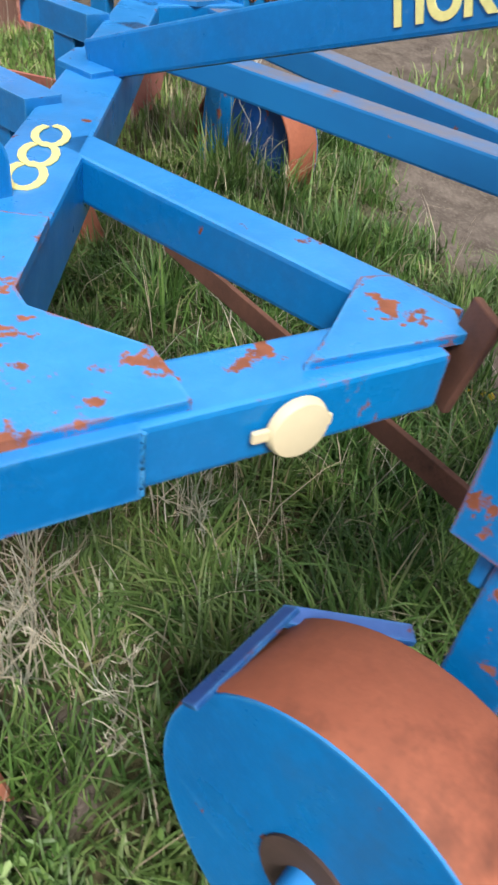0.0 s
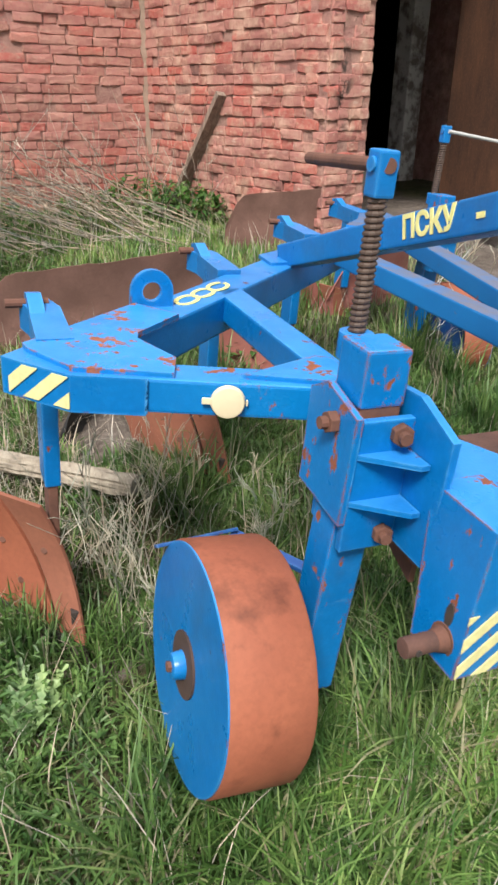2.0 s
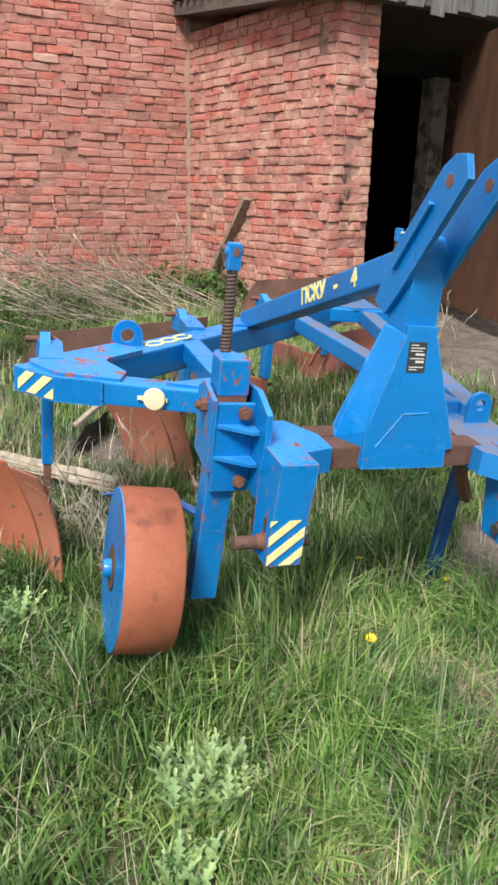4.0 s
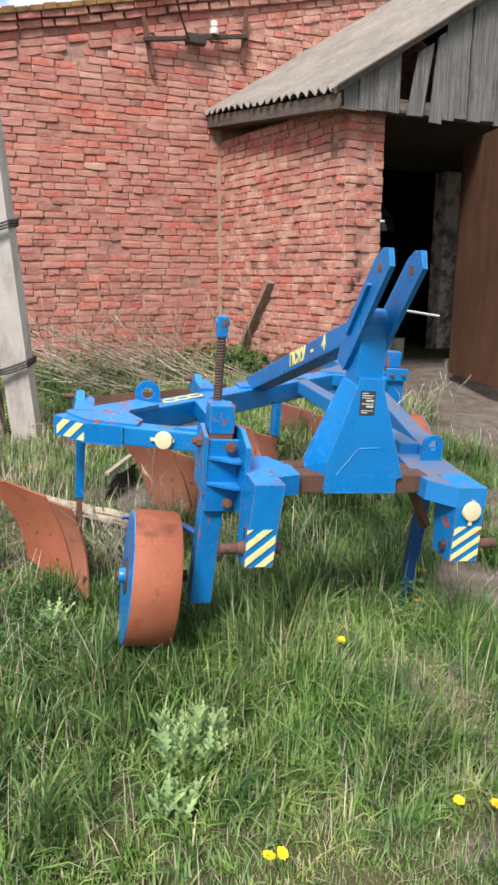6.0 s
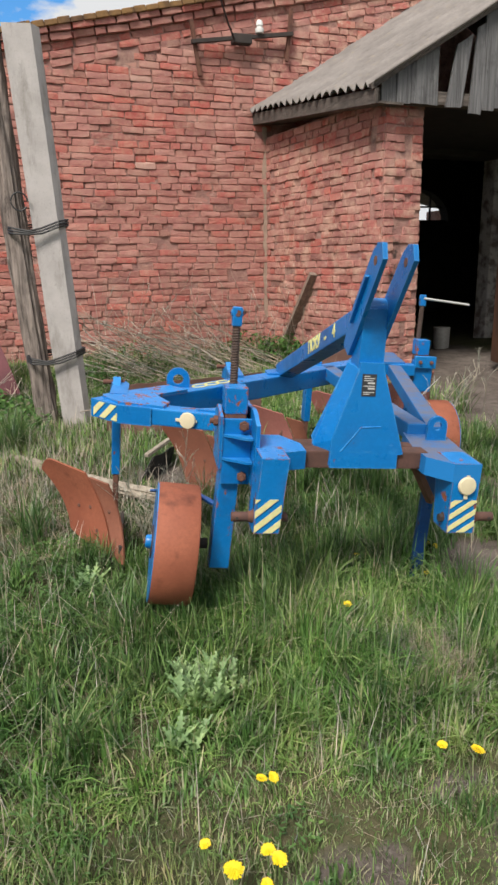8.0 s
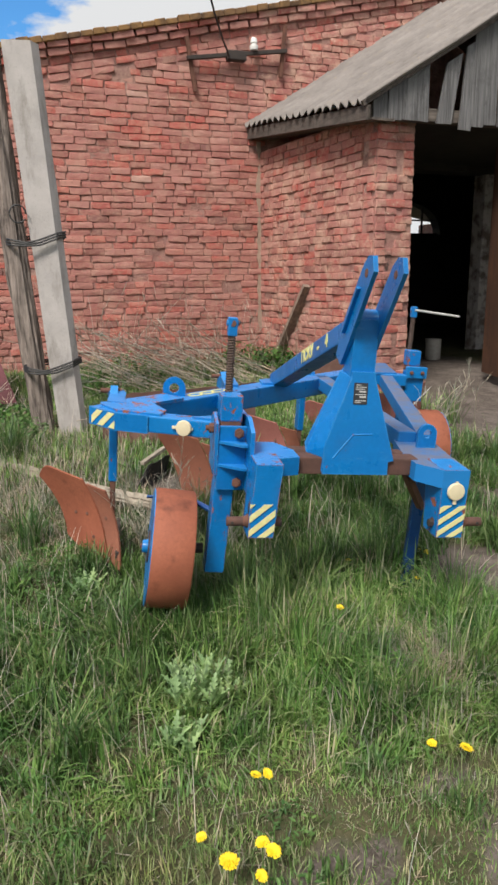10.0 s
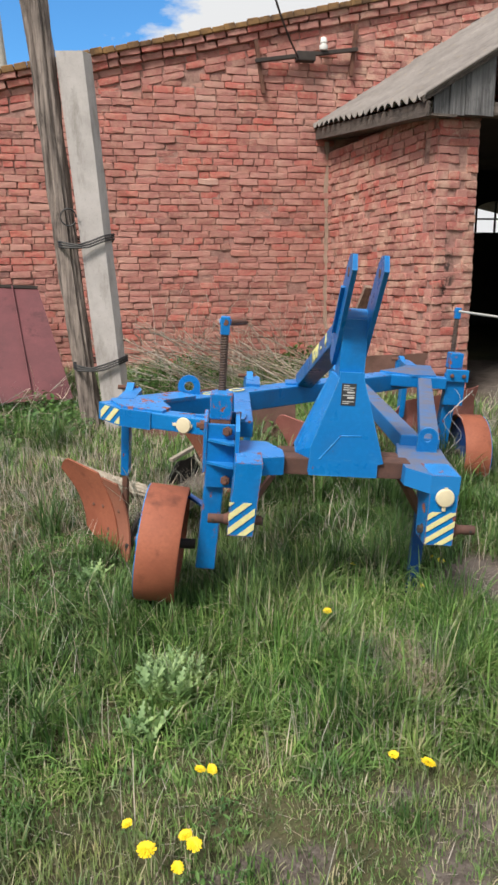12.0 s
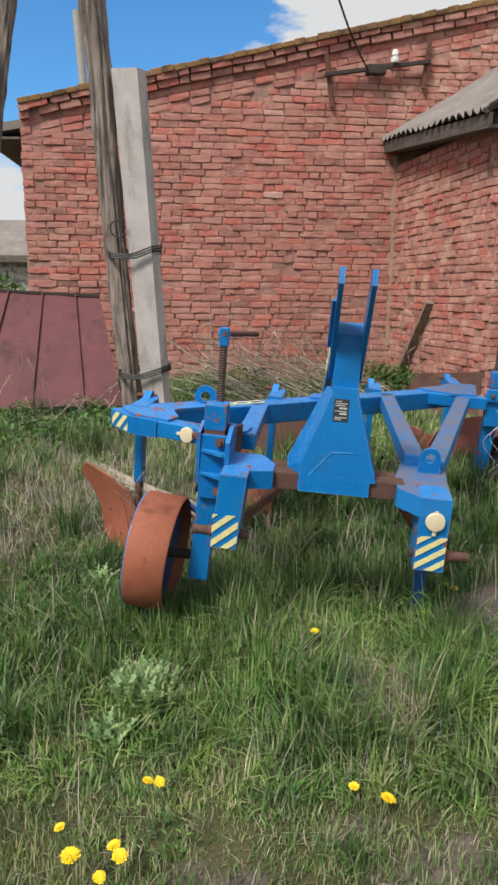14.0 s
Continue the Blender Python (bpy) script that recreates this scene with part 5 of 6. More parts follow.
# ---- loose things by the wall ----
lean_board = base("leaning_board", (0.06, -0.55, 0.50), "weathered dark board leaning against the brick porch wall", "board")
fixed(part("plank", bar((-0.02, -0.42, 0.47), (0.115, -1.17, 1.475), 0.05, 0.125, 0.006, up=(-1, 0, 0.1)), WOOD_BROWN, lean_board))
for f in (0.42, 0.62):
    p = Vector((-0.02, -0.42, 0.47)).lerp(Vector((0.115, -1.17, 1.475)), f)
    fixed(part("nail", rod(p + Vector((-0.03, 0.05, 0)), p + Vector((-0.03, 0.11, 0.02)), 0.008, sides=6), IRON_DARK, lean_board))

sheet = base("red_metal_sheet", (-3.9, -2.0, 0.55), "faded red standing-seam metal sheet leaning by the posts", "sheet")
S0, S1, S2, S3 = Vector((-5.6, -2.25, 0.50)), Vector((-3.03, -2.10, 0.545)), Vector((-3.36, -0.95, 1.505)), Vector((-5.2, -0.95, 1.60))
bm = bmesh.new()
nu, nv = 18, 8
nrm = (S1 - S0).cross(S3 - S0).normalized()
nrm = nrm if nrm.y < 0 else -nrm
grid = [[S0.lerp(S1, i / nu).lerp(S3.lerp(S2, i / nu), j / nv) + nrm * 0.012 * noise.noise(Vector((i * 0.4, j * 0.5, 3))) for j in range(nv + 1)] for i in range(nu + 1)]
lo = [[bm.verts.new(p) for p in row] for row in grid]
hi = [[bm.verts.new(p - nrm * 0.004) for p in row] for row in grid]
for g in (lo, hi):
    for i in range(nu):
        for j in range(nv):
            bm.faces.new((g[i][j], g[i + 1][j], g[i + 1][j + 1], g[i][j + 1]))
RUST_RED = rusty("faded_red_sheet_paint", (0.150, 0.042, 0.050), (0.095, 0.028, 0.034), 0.7, 5.0, 0.55)
fixed(part("panel", bm, RUST_RED, sheet, smooth=True))
for f in (0.31, 0.50, 0.685, 0.865):
    a = S0.lerp(S1, f) + nrm * 0.014
    b = S3.lerp(S2, f) + nrm * 0.014
    fixed(part("seam", bar(a, b, 0.012, 0.030, 0.002, up=tuple(nrm)), RUST_RED, sheet, "raised seam"))
fixed(part("top_edge", bar(S3 + nrm * 0.01, S2 + nrm * 0.01, 0.03, 0.03, 0.004), IRON_DARK, sheet))


def bent_sheet(name, a, b, low, high, bend, mat, label):
    """A bowed steel sheet standing on edge between two points, its upper edge slightly rolled."""
    a, b = Vector(a), Vector(b)
    out = Vector((b.y - a.y, a.x - b.x, 0)).normalized()
    bm = bmesh.new()
    nu, nv = 22, 9
    sheets = []
    for off in (0, 0.007):
        g = []
        for i in range(nu + 1):
            f = i / nu
            row = []
            for j in range(nv + 1):
                h = j / nv
                p = a.lerp(b, f)
                trim_l = max(0.0, 0.16 - f) / 0.16
                z = low + (high - low) * h * (1 - 0.45 * trim_l ** 1.5) + 0.04 * f + (0.007 * noise.noise(Vector((f * 14, 2.0, bend * 40))) if j == nv else 0.0)
                p = p + out * (bend * (1 - (2 * f - 1) ** 2) + 0.035 * (h - 0.5) ** 2 * 4 * (h > 0.5) - off + 0.014 * noise.noise(Vector((f * 7, h * 4, bend * 9))))
                row.append(bm.verts.new((p.x, p.y, z)))
            g.append(row)
        sheets.append(g)
        for i in range(nu):
            for j in range(nv):
                bm.faces.new((g[i][j], g[i + 1][j], g[i + 1][j + 1], g[i][j + 1]))
    u, v = sheets
    for i in range(nu):
        bm.faces.new((u[i][nv], u[i + 1][nv], v[i + 1][nv], v[i][nv]))
    for j in range(nv):
        bm.faces.new((u[0][j], u[0][j + 1], v[0][j + 1], v[0][j]))
        bm.faces.new((u[nu][j], u[nu][j + 1], v[nu][j + 1], v[nu][j]))
    return thing(name, bm, mat, label, "sheet", "rusty sheets behind the plough", True)


PM = pose(-1.84, -6.15, 0, 1.7, 4.0, -10)


def from_plough(x, y, z=0.0):
    return PM @ Vector((x, y, z))


a, b = from_plough(-1.12, 2.62), from_plough(0.02, 2.75)
bent_sheet("rusty_steel_sheet", (a.x, a.y, 0), (b.x, b.y, 0), 0.30, 0.775, 0.06, RUST_SHEET, "long brown rusty steel sheet standing on edge in weeds")
a, b = from_plough(0.72, 4.35), from_plough(1.62, 4.25)
bent_sheet("rusty_steel_sheet", (a.x, a.y, 0), (b.x, b.y, 0), 0.35, 0.835, 0.10, RUST_SHEET, "brown rusty curved steel sheet near the porch wall")
bent_sheet("faded_red_sheet", (-0.66, -3.57, 0), (0.22, -3.30, 0), 0.28, 0.665, 0.10, RUST_PINK, "faded pink-red curved steel sheet behind the far wheel")
log = round_post("pale_log", (-3.35, -3.35, 0.37), (-2.30, -4.67, 0.31), 0.045, 0.036, WOOD_PALE, "pale bleached log lying in grass", 0.01, seed=5)
log["category"] = "log"
thing("pale_plank", bar((-2.35, -4.16, 0.447), (-2.16, -3.97, 0.490), 0.030, 0.022, 0.004), WOOD_PALE, "short pale plank lying on a black rubber scrap", "plank")
bent_sheet("rubber_flap", (-2.38, -4.15, 0), (-2.13, -3.94, 0), 0.22, 0.425, 0.03, WIRE_DARK, "black rubber belt scrap standing bent in the grass")["group"] = ""
tin = base("tin_can", (2.30, -0.35, float(lie(2.3, -0.35)) - 0.01), "dull grey tin can standing in the gateway", "can")
part("can_body", rod((0, 0, 0), (0, 0, 0.27), 0.10, 0.105, 20, 0.006), TIN, tin, smooth=True)
part("can_rim", rod((0, 0, 0.262), (0, 0, 0.276), 0.109, 0.109, 20), TIN, tin, smooth=True)

# ---- beyond the barn ----
shed = base("far_shed", (-9.5, 13.0, 0.4), "low pale shed with a grey roof, far behind the barn", "shed")
part("wall", block((-4.0, 0, -0.6), (3.5, 4, 2.15), 0), WHITEWASH, shed)
part("roof", prism([(-0.4, 2.05), (4.4, 2.05), (2.0, 3.35)], 8.2, Matrix.Translation((-4.3, 0, 0)) @ SIDE, 0), SLATE, shed)
part("fascia", block((-4.3, -0.42, 1.98), (3.8, -0.38, 2.16), 0), WOOD_BEAM, shed)
part("window", block((0.4, -0.02, 0.9), (1.3, 0.03, 1.7), 0), IRON_DARK, shed)
mast = base("metal_mast", (-3.78, 1.1, 3.2), "thin pale metal mast behind the barn's edge", "mast")
part("tube", rod((0.11, 0, -0.2), (-0.01, 0, 1.72), 0.052, 0.050, 14), TIN, mast, smooth=True)


# ---- plants ----
rng = np.random.default_rng(5)


def sway(x, y, s, seed):
    """Smooth numbers from 0 to 1 over the plan."""
    v = np.sin(x * s + seed) * np.cos(y * s * 1.13 - seed) + 0.6 * np.sin((x + y) * s * 1.9 + 2 * seed) + 0.4 * np.cos((x - 1.7 * y) * s * 3.1 + seed)
    return np.clip(v / 4 + 0.5, 0, 1)


def scatter(count, x0, x1, y0, y1):
    return rng.uniform(x0, x1, count), rng.uniform(y0, y1, count)


def blades(name, x, y, height, width, mat, label, droop=0.5, flat=0.0, z=None, turn=None):
    """One object of many bent grass blades, each a tapered strip of three pieces."""
    n = len(x)
    turn = rng.uniform(0, 2 * np.pi, n) if turn is None else turn
    lean = rng.uniform(0.08, 1.0, n) ** 1.3 * droop
    ax, ay = np.cos(turn), np.sin(turn)
    wx, wy = -ay, ax
    root = lie(x, y) - 0.012 if z is None else z
    levels = ((0.0, 1.0), (0.42, 0.85), (0.78, 0.52), (1.0, 0.0))
    verts = np.zeros((n, 7, 3), np.float32)
    k = 0
    for f, w in levels:
        out = height * lean * f ** 1.7
        up = height * f * np.sqrt(np.clip(1 - (lean * f * 0.75) ** 2, 0.05, 1)) * (1 - flat) + 0.01 * flat
        px, py, pz = x + ax * (out + flat * height * f), y + ay * (out + flat * height * f), root + up
        for s in ((-1, 1) if w > 0 else (0,)):
            verts[:, k] = np.stack([px + wx * s * w * width / 2, py + wy * s * w * width / 2, pz], -1)
            k += 1
    base_i = (np.arange(n) * 7)[:, None]
    quads = (base_i + np.array([[0, 1, 3, 2, 2, 3, 5, 4]])).reshape(-1, 4)
    tris = base_i + np.array([[4, 5, 6]])
    data = bpy.data.meshes.new(name)
    data.vertices.add(n * 7)
    data.vertices.foreach_set("co", verts.ravel())
    loops = np.concatenate([quads.ravel(), tris.ravel()]).astype(np.int32)
    data.loops.add(len(loops))
    data.loops.foreach_set("vertex_index", loops)
    starts = np.concatenate([np.arange(len(quads)) * 4, len(quads) * 4 + np.arange(len(tris)) * 3]).astype(np.int32)
    data.polygons.add(len(starts))
    data.polygons.foreach_set("loop_start", starts)
    data.update(calc_edges=True)
    data.materials.append(mat)
    data.shade_smooth()
    return tagged(new(name, data), label, "grass", kind="stuff")


def keep(x, y, chance):
    pick = rng.random(len(x)) < chance
    return x[pick], y[pick]


def clumps(count, each, x0, x1, y0, y1, chance, spread):
    """Grass in clumps: places, the clump's own size and the way each blade leans."""
    cx, cy = scatter(count, x0, x1, y0, y1)
    cx, cy = keep(cx, cy, chance(cx, cy))
    n = len(cx) * each
    x, y = np.repeat(cx, each) + rng.normal(0, spread, n), np.repeat(cy, each) + rng.normal(0, spread, n)
    lean = np.repeat(rng.uniform(0, 2 * np.pi, len(cx)), each) + rng.normal(0, 0.9, n)
    size = np.repeat(rng.uniform(0.6, 1.35, len(cx)), each)
    return x, y, size, lean


def lush(x, y):
    """Where the grass grows long, 0 to 1."""
    return smooth_step(-6.75, -6.20, y + 0.10 * np.sin(3.1 * x)) * (0.34 + 0.66 * smooth_step(-2.75, -2.15, x)) * (1 - 0.70 * smooth_step(-5.7, -5.1, y))


def matted(x, y):
    """Where last year's grass lies flat, between the log and the rear body, and about the parking leg, 0 to 1."""
    a = np.exp(-(((x + 3.0) / 0.75) ** 2 + ((y + 4.25) / 0.75) ** 2) ** 2)
    b = np.exp(-(((x + 1.28) / 0.34) ** 2 + ((y + 5.74) / 0.34) ** 2) ** 2)
    return np.clip(a + b, 0, 1)


def two_tones(x, y, heights, widths, label, droop, turn=None):
    """Bright spring grass before the plough; weedier beneath, beside and behind, with shade put into its colour."""
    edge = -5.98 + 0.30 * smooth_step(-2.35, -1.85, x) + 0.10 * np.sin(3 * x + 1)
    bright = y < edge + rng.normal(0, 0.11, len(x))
    for pick, mat, kind in ((bright, GRASS, "bright green "), (~bright, WEEDY_SHADED, "dark green ")):
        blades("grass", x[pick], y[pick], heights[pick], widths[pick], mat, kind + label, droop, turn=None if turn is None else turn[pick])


# tall grass round the plough, in clumps that lean together
x, y, size, lean = clumps(3000, 46, -4.7, 0.3, -6.85, -3.9, lambda x, y: np.clip(1.1 - 1.7 * worn(x, y), 0, 1) * smooth_step(-6.85, -6.4, y) * (0.45 + 0.55 * lush(x, y) ** 0.5) * (1 - 0.55 * matted(x, y)), 0.034)
tall = (0.045 + 0.160 * lush(x, y)) * size ** 1.35
two_tones(x, y, tall * rng.uniform(0.40, 1.25, len(x)), rng.uniform(0.0042, 0.0098, len(x)), "clumped grass with a few dry blades", 1.5, lean)
# long arching blades that overtop the clumps
x, y, size, lean = clumps(330, 24, -3.6, -0.3, -6.35, -5.2, lambda x, y: np.clip(1.1 - 1.8 * worn(x, y), 0, 1) * lush(x, y) * (1 - matted(x, y)), 0.045)
two_tones(x, y, (0.11 + 0.12 * lush(x, y)) * size * rng.uniform(0.7, 1.2, len(x)), rng.uniform(0.0045, 0.0085, len(x)), "long arching grass blades", 1.5, lean)
# fine low grass between the clumps
x, y = scatter(40000, -4.7, 0.3, -6.85, -3.9)
x, y = keep(x, y, np.clip(1.1 - 1.6 * worn(x, y), 0, 1) * smooth_step(-6.85, -6.3, y) * (1 - 0.6 * matted(x, y)))
two_tones(x, y, (0.045 + 0.075 * lush(x, y)) * rng.uniform(0.45, 1.25, len(x)), rng.uniform(0.0035, 0.0072, len(x)), "fine low grass between the clumps", 1.15)
# grass towards the barn
x, y = scatter(70000, -6.5, 0.7, -4.0, -0.05)
x, y = keep(x, y, np.clip(1.1 - 1.7 * worn(x, y), 0, 1) * (0.3 + 0.9 * sway(x, y, 1.6, 2.0)) * (1 - 0.7 * matted(x, y)))
blades("grass", x, y, (0.035 + 0.09 * sway(x, y, 1.4, 3.0)) * rng.uniform(0.5, 1.3, len(x)), rng.uniform(0.005, 0.010, len(x)), GRASS, "rough green grass before the barn", 0.8)
# short, half-dry turf in front
x, y = scatter(150000, -4.6, 0.2, -8.7, -6.2)
x, y = keep(x, y, np.clip(1.15 - 0.95 * worn(x, y), 0.12, 1) * (0.35 + 0.8 * sway(x, y, 3.1, 5.0)))
blades("turf", x, y, (0.022 + 0.050 * sway(x, y, 2.7, 7.0)) * rng.uniform(0.5, 1.4, len(x)), rng.uniform(0.0025, 0.005, len(x)), TURF, "short half-dry trampled turf", 0.95)
# tufts of coarse grass
tx, ty = scatter(150, -4.3, 0.4, -7.0, -3.2)
tx, ty = keep(tx, ty, np.clip(1.1 - 1.8 * worn(tx, ty), 0, 1) * (1 - matted(tx, ty)))
x = np.repeat(tx, 60) + rng.normal(0, 0.035, len(tx) * 60)
y = np.repeat(ty, 60) + rng.normal(0, 0.035, len(tx) * 60)
size = np.repeat(rng.uniform(0.16, 0.34, len(tx)) * smooth_step(-7.2, -6.2, ty).clip(0.4, 1), 60)
blades("grass_tufts", x, y, size * rng.uniform(0.5, 1.15, len(x)), rng.uniform(0.0045, 0.0095, len(x)), WEEDY_SHADED, "coarse green grass tufts", 1.1)
# long grass hugging the wheel, the bodies and the hitch
for cx, cy, count, high in ((-2.52, -5.72, 260, 0.20), (-2.62, -5.62, 240, 0.18), (-2.38, -5.70, 200, 0.20), (-2.78, -5.05, 380, 0.17), (-2.62, -5.15, 300, 0.16), (-2.05, -4.62, 260, 0.15), (-2.30, -5.72, 220, 0.22), (-2.53, -5.80, 180, 0.24), (-2.42, -5.79, 150, 0.24), (-2.63, -5.77, 150, 0.22)):
    x, y = cx + rng.normal(0, 0.07, count), cy + rng.normal(0, 0.06, count)
    blades("grass_tufts", x, y, high * rng.uniform(0.4, 1.2, count), rng.uniform(0.0035, 0.0075, count), WEEDY_SHADED, "green grass tuft against the plough", 1.0)
# the yard further out: low rough grass thinning with distance
x, y = rng.normal(-2.0, 6.5, 150000), rng.normal(-6.0, 5.0, 150000)
inner = (x > -4.5) & (x < 0.1) & (y > -8.5) & (y < -4.0)
built = (y > -0.1) & (x > -4.4) | (y > -2.6) & (x > 0.0) & (x < 5.0)
x, y = keep(x, y, np.clip(1.1 - 1.7 * worn(x, y), 0, 1) * ~inner * ~built)
blades("grass", x, y, rng.uniform(0.04, 0.14, len(x)), rng.uniform(0.006, 0.013, len(x)), GRASS, "low rough grass across the yard", 0.9, z=lie(x, np.clip(y, -20, 2)) - 0.012)
# dead tufts among the green below the hitch
for cx, cy, count in ((-1.72, -6.22, 420), (-1.62, -6.34, 300), (-1.90, -6.10, 160), (-2.04, -6.02, 140)):
    x, y = cx + rng.normal(0, 0.07, count), cy + rng.normal(0, 0.06, count)
    blades("dead_tuft", x, y, rng.uniform(0.10, 0.30, count), rng.uniform(0.002, 0.0045, count), STRAW, "bleached dead grass tuft in the green", 1.1)
# dry bleached blades, standing and lying
x, y = scatter(11000, -4.5, 0.6, -7.9, -3.0)
x, y = keep(x, y, sway(x, y, 2.2, 9.0) ** 2 * 1.2 * (0.25 + 0.75 * smooth_step(-6.8, -6.4, y)) * np.clip(1.1 - 1.3 * worn(x, y), 0, 1))
blades("dry_grass", x, y, rng.uniform(0.08, 0.30, len(x)), rng.uniform(0.002, 0.004, len(x)), STRAW, "bleached dry grass blades", 1.0)
x, y = scatter(3600, -4.6, -0.9, -8.6, -4.2)
blades("straw_litter", x, y, rng.uniform(0.03, 0.12, len(x)), rng.uniform(0.0015, 0.003, len(x)), STRAW, "dry straw lying flat on the turf", 0.3, 0.85)
x, y = scatter(2800, -3.9, -2.1, -5.2, -3.3)
x, y = keep(x, y, matted(x, y))
blades("straw_litter", x, y, rng.uniform(0.06, 0.22, len(x)), rng.uniform(0.002, 0.0042, len(x)), STRAW, "matted dead straw lying between the log and the plough", 0.6, 0.72)
x, y = scatter(2600, -3.6, -0.8, -6.2, -3.2)
x, y = keep(x, y, 0.15 + 0.85 * sway(x, y, 3.0, 6.0) ** 2)
blades("dry_grass", x, y, rng.uniform(0.06, 0.26, len(x)), rng.uniform(0.002, 0.0042, len(x)), STRAW, "dead straw between the green behind the wheel", 1.2)
x, y = scatter(2400, -2.5, -0.9, -6.6, -5.9)
x, y = keep(x, y, 0.1 + 0.9 * sway(x, y, 4.0, 2.0) ** 2)
blades("dry_grass", x, y, rng.uniform(0.08, 0.22, len(x)), rng.uniform(0.002, 0.0042, len(x)), STRAW, "pale seed stalks in the lush grass", 0.7)
x, y = scatter(4200, -4.6, -2.35, -5.0, -3.0)
blades("dry_grass", x, y, rng.uniform(0.04, 0.20, len(x)), rng.uniform(0.002, 0.0045, len(x)), STRAW, "short dead straw before the posts", 1.25)
x, y = scatter(2600, -3.6, 0.2, -2.6, -0.05)
x, y = keep(x, y, 0.25 + 0.75 * sway(x, y, 2.0, 4.0))
blades("dry_grass", x, y, rng.uniform(0.08, 0.34, len(x)), rng.uniform(0.003, 0.005, len(x)), STRAW, "bleached dry grass along the barn wall", 1.0)


def add_stalk(bm, rr, x, y, length, way, spread, r, branch, bend):
    """One dry stalk with its side twigs."""
    z = float(lie(x, y)) - 0.02
    d = (Vector(way) + Vector((rr.uniform(-1, 1), rr.uniform(-1, 1), rr.uniform(-0.4, 0.4))) * spread).normalized()
    side = Vector((rr.uniform(-1, 1), rr.uniform(-1, 1), rr.uniform(-1.2, 0.2)))
    pts = [Vector((x, y, z)) + d * length * f + side * bend * length * f * f for f in (0, 0.25, 0.5, 0.75, 1.0)]
    pts = [Vector((p.x, p.y, max(p.z, float(lie(p.x, p.y)) + 0.01))) for p in pts]
    strip(pts, r * rr.uniform(0.7, 1.3), 4, bm, 0.4)
    for _ in range(branch):
        f = rr.uniform(0.3, 0.95)
        p = pts[0].lerp(pts[-1], f) * 0.5 + (pts[2].lerp(pts[4], max(0, f - 0.5) * 2) if f > 0.5 else pts[0].lerp(pts[2], f * 2)) * 0.5
        q = (d + Vector((rr.uniform(-1, 1), rr.uniform(-1, 1), rr.uniform(-0.2, 0.6)))).normalized()
        e = p + q * length * rr.uniform(0.10, 0.28)
        strip([p, p.lerp(e, 0.5) + Vector((0, 0, 0.012)), e], r * 0.6, 4, bm, 0.4)
        for _ in range(2):
            g = e + Vector((rr.uniform(-1, 1), rr.uniform(-1, 1), rr.uniform(-0.5, 1))) * 0.03
            strip([p.lerp(e, 0.6), e.lerp(g, 0.5), g], r * 0.5, 3, bm, 0.6)


def stalks(name, roots, lengths, way, spread, label, r=0.0035, branch=0, bend=0.25):
    """A heap of dry stalks that nobody could count; way: where they lean."""
    bm = bmesh.new()
    rr = random.Random(len(roots) * 7 + 1)
    for (x, y), length in zip(roots, lengths):
        add_stalk(bm, rr, x, y, length, way, spread, r, branch, bend)
    return thing(name, bm, STRAW, label, "dry weeds", kind="stuff")


def dry_plant(name, roots, lengths, way, spread, label, r, branch, mat=STRAW, group="", bend=0.25):
    """One dry plant, each stem with its twigs a part."""
    rr = random.Random(len(roots) * 7 + 1)
    cx, cy = roots[0]
    plant = base(name, (cx, cy, float(lie(cx, cy)) - 0.01), label, "weed", group)
    for (x, y), length in zip(roots, lengths):
        bm = bmesh.new()
        add_stalk(bm, rr, x, y, length, way, spread, r, branch, bend)
        fixed(part("stem", bm, mat, plant))
    return plant


rr = random.Random(2)
# heaps of fallen stalks along the gable wall
roots = [(rr.uniform(-1.9, -0.1), rr.uniform(-1.9, -0.4)) for _ in range(120)]
stalks("fallen_stalks", roots, [rr.uniform(0.5, 1.4) for _ in roots], (-0.80, 0.15, 0.46), 0.33, "heap of long bleached dry stalks by the wall", 0.0058, 1)
roots = [(rr.uniform(-2.6, 0.15), rr.uniform(-1.3, -0.15)) for _ in range(70)]
stalks("standing_stalks", roots, [rr.uniform(0.5, 1.15) for _ in roots], (0.0, 0.0, 1.0), 0.35, "thin dry stalks standing along the brick wall", 0.003, 2)
roots = [(rr.uniform(-4.4, -2.9), rr.uniform(-2.9, -2.3)) for _ in range(70)]
stalks("fallen_stalks", roots, [rr.uniform(0.3, 0.8) for _ in roots], (0.8, -0.4, 0.25), 0.6, "fallen dry stalks before the red sheet", 0.004, 1)
roots = [(rr.uniform(-4.3, -3.1), rr.uniform(-2.75, -2.45)) for _ in range(16)]
stalks("standing_stalks", roots, [rr.uniform(0.35, 0.75) for _ in roots], (0.0, 0.0, 1.0), 0.22, "thin pale stalks standing before the red sheet", 0.0032, 1)
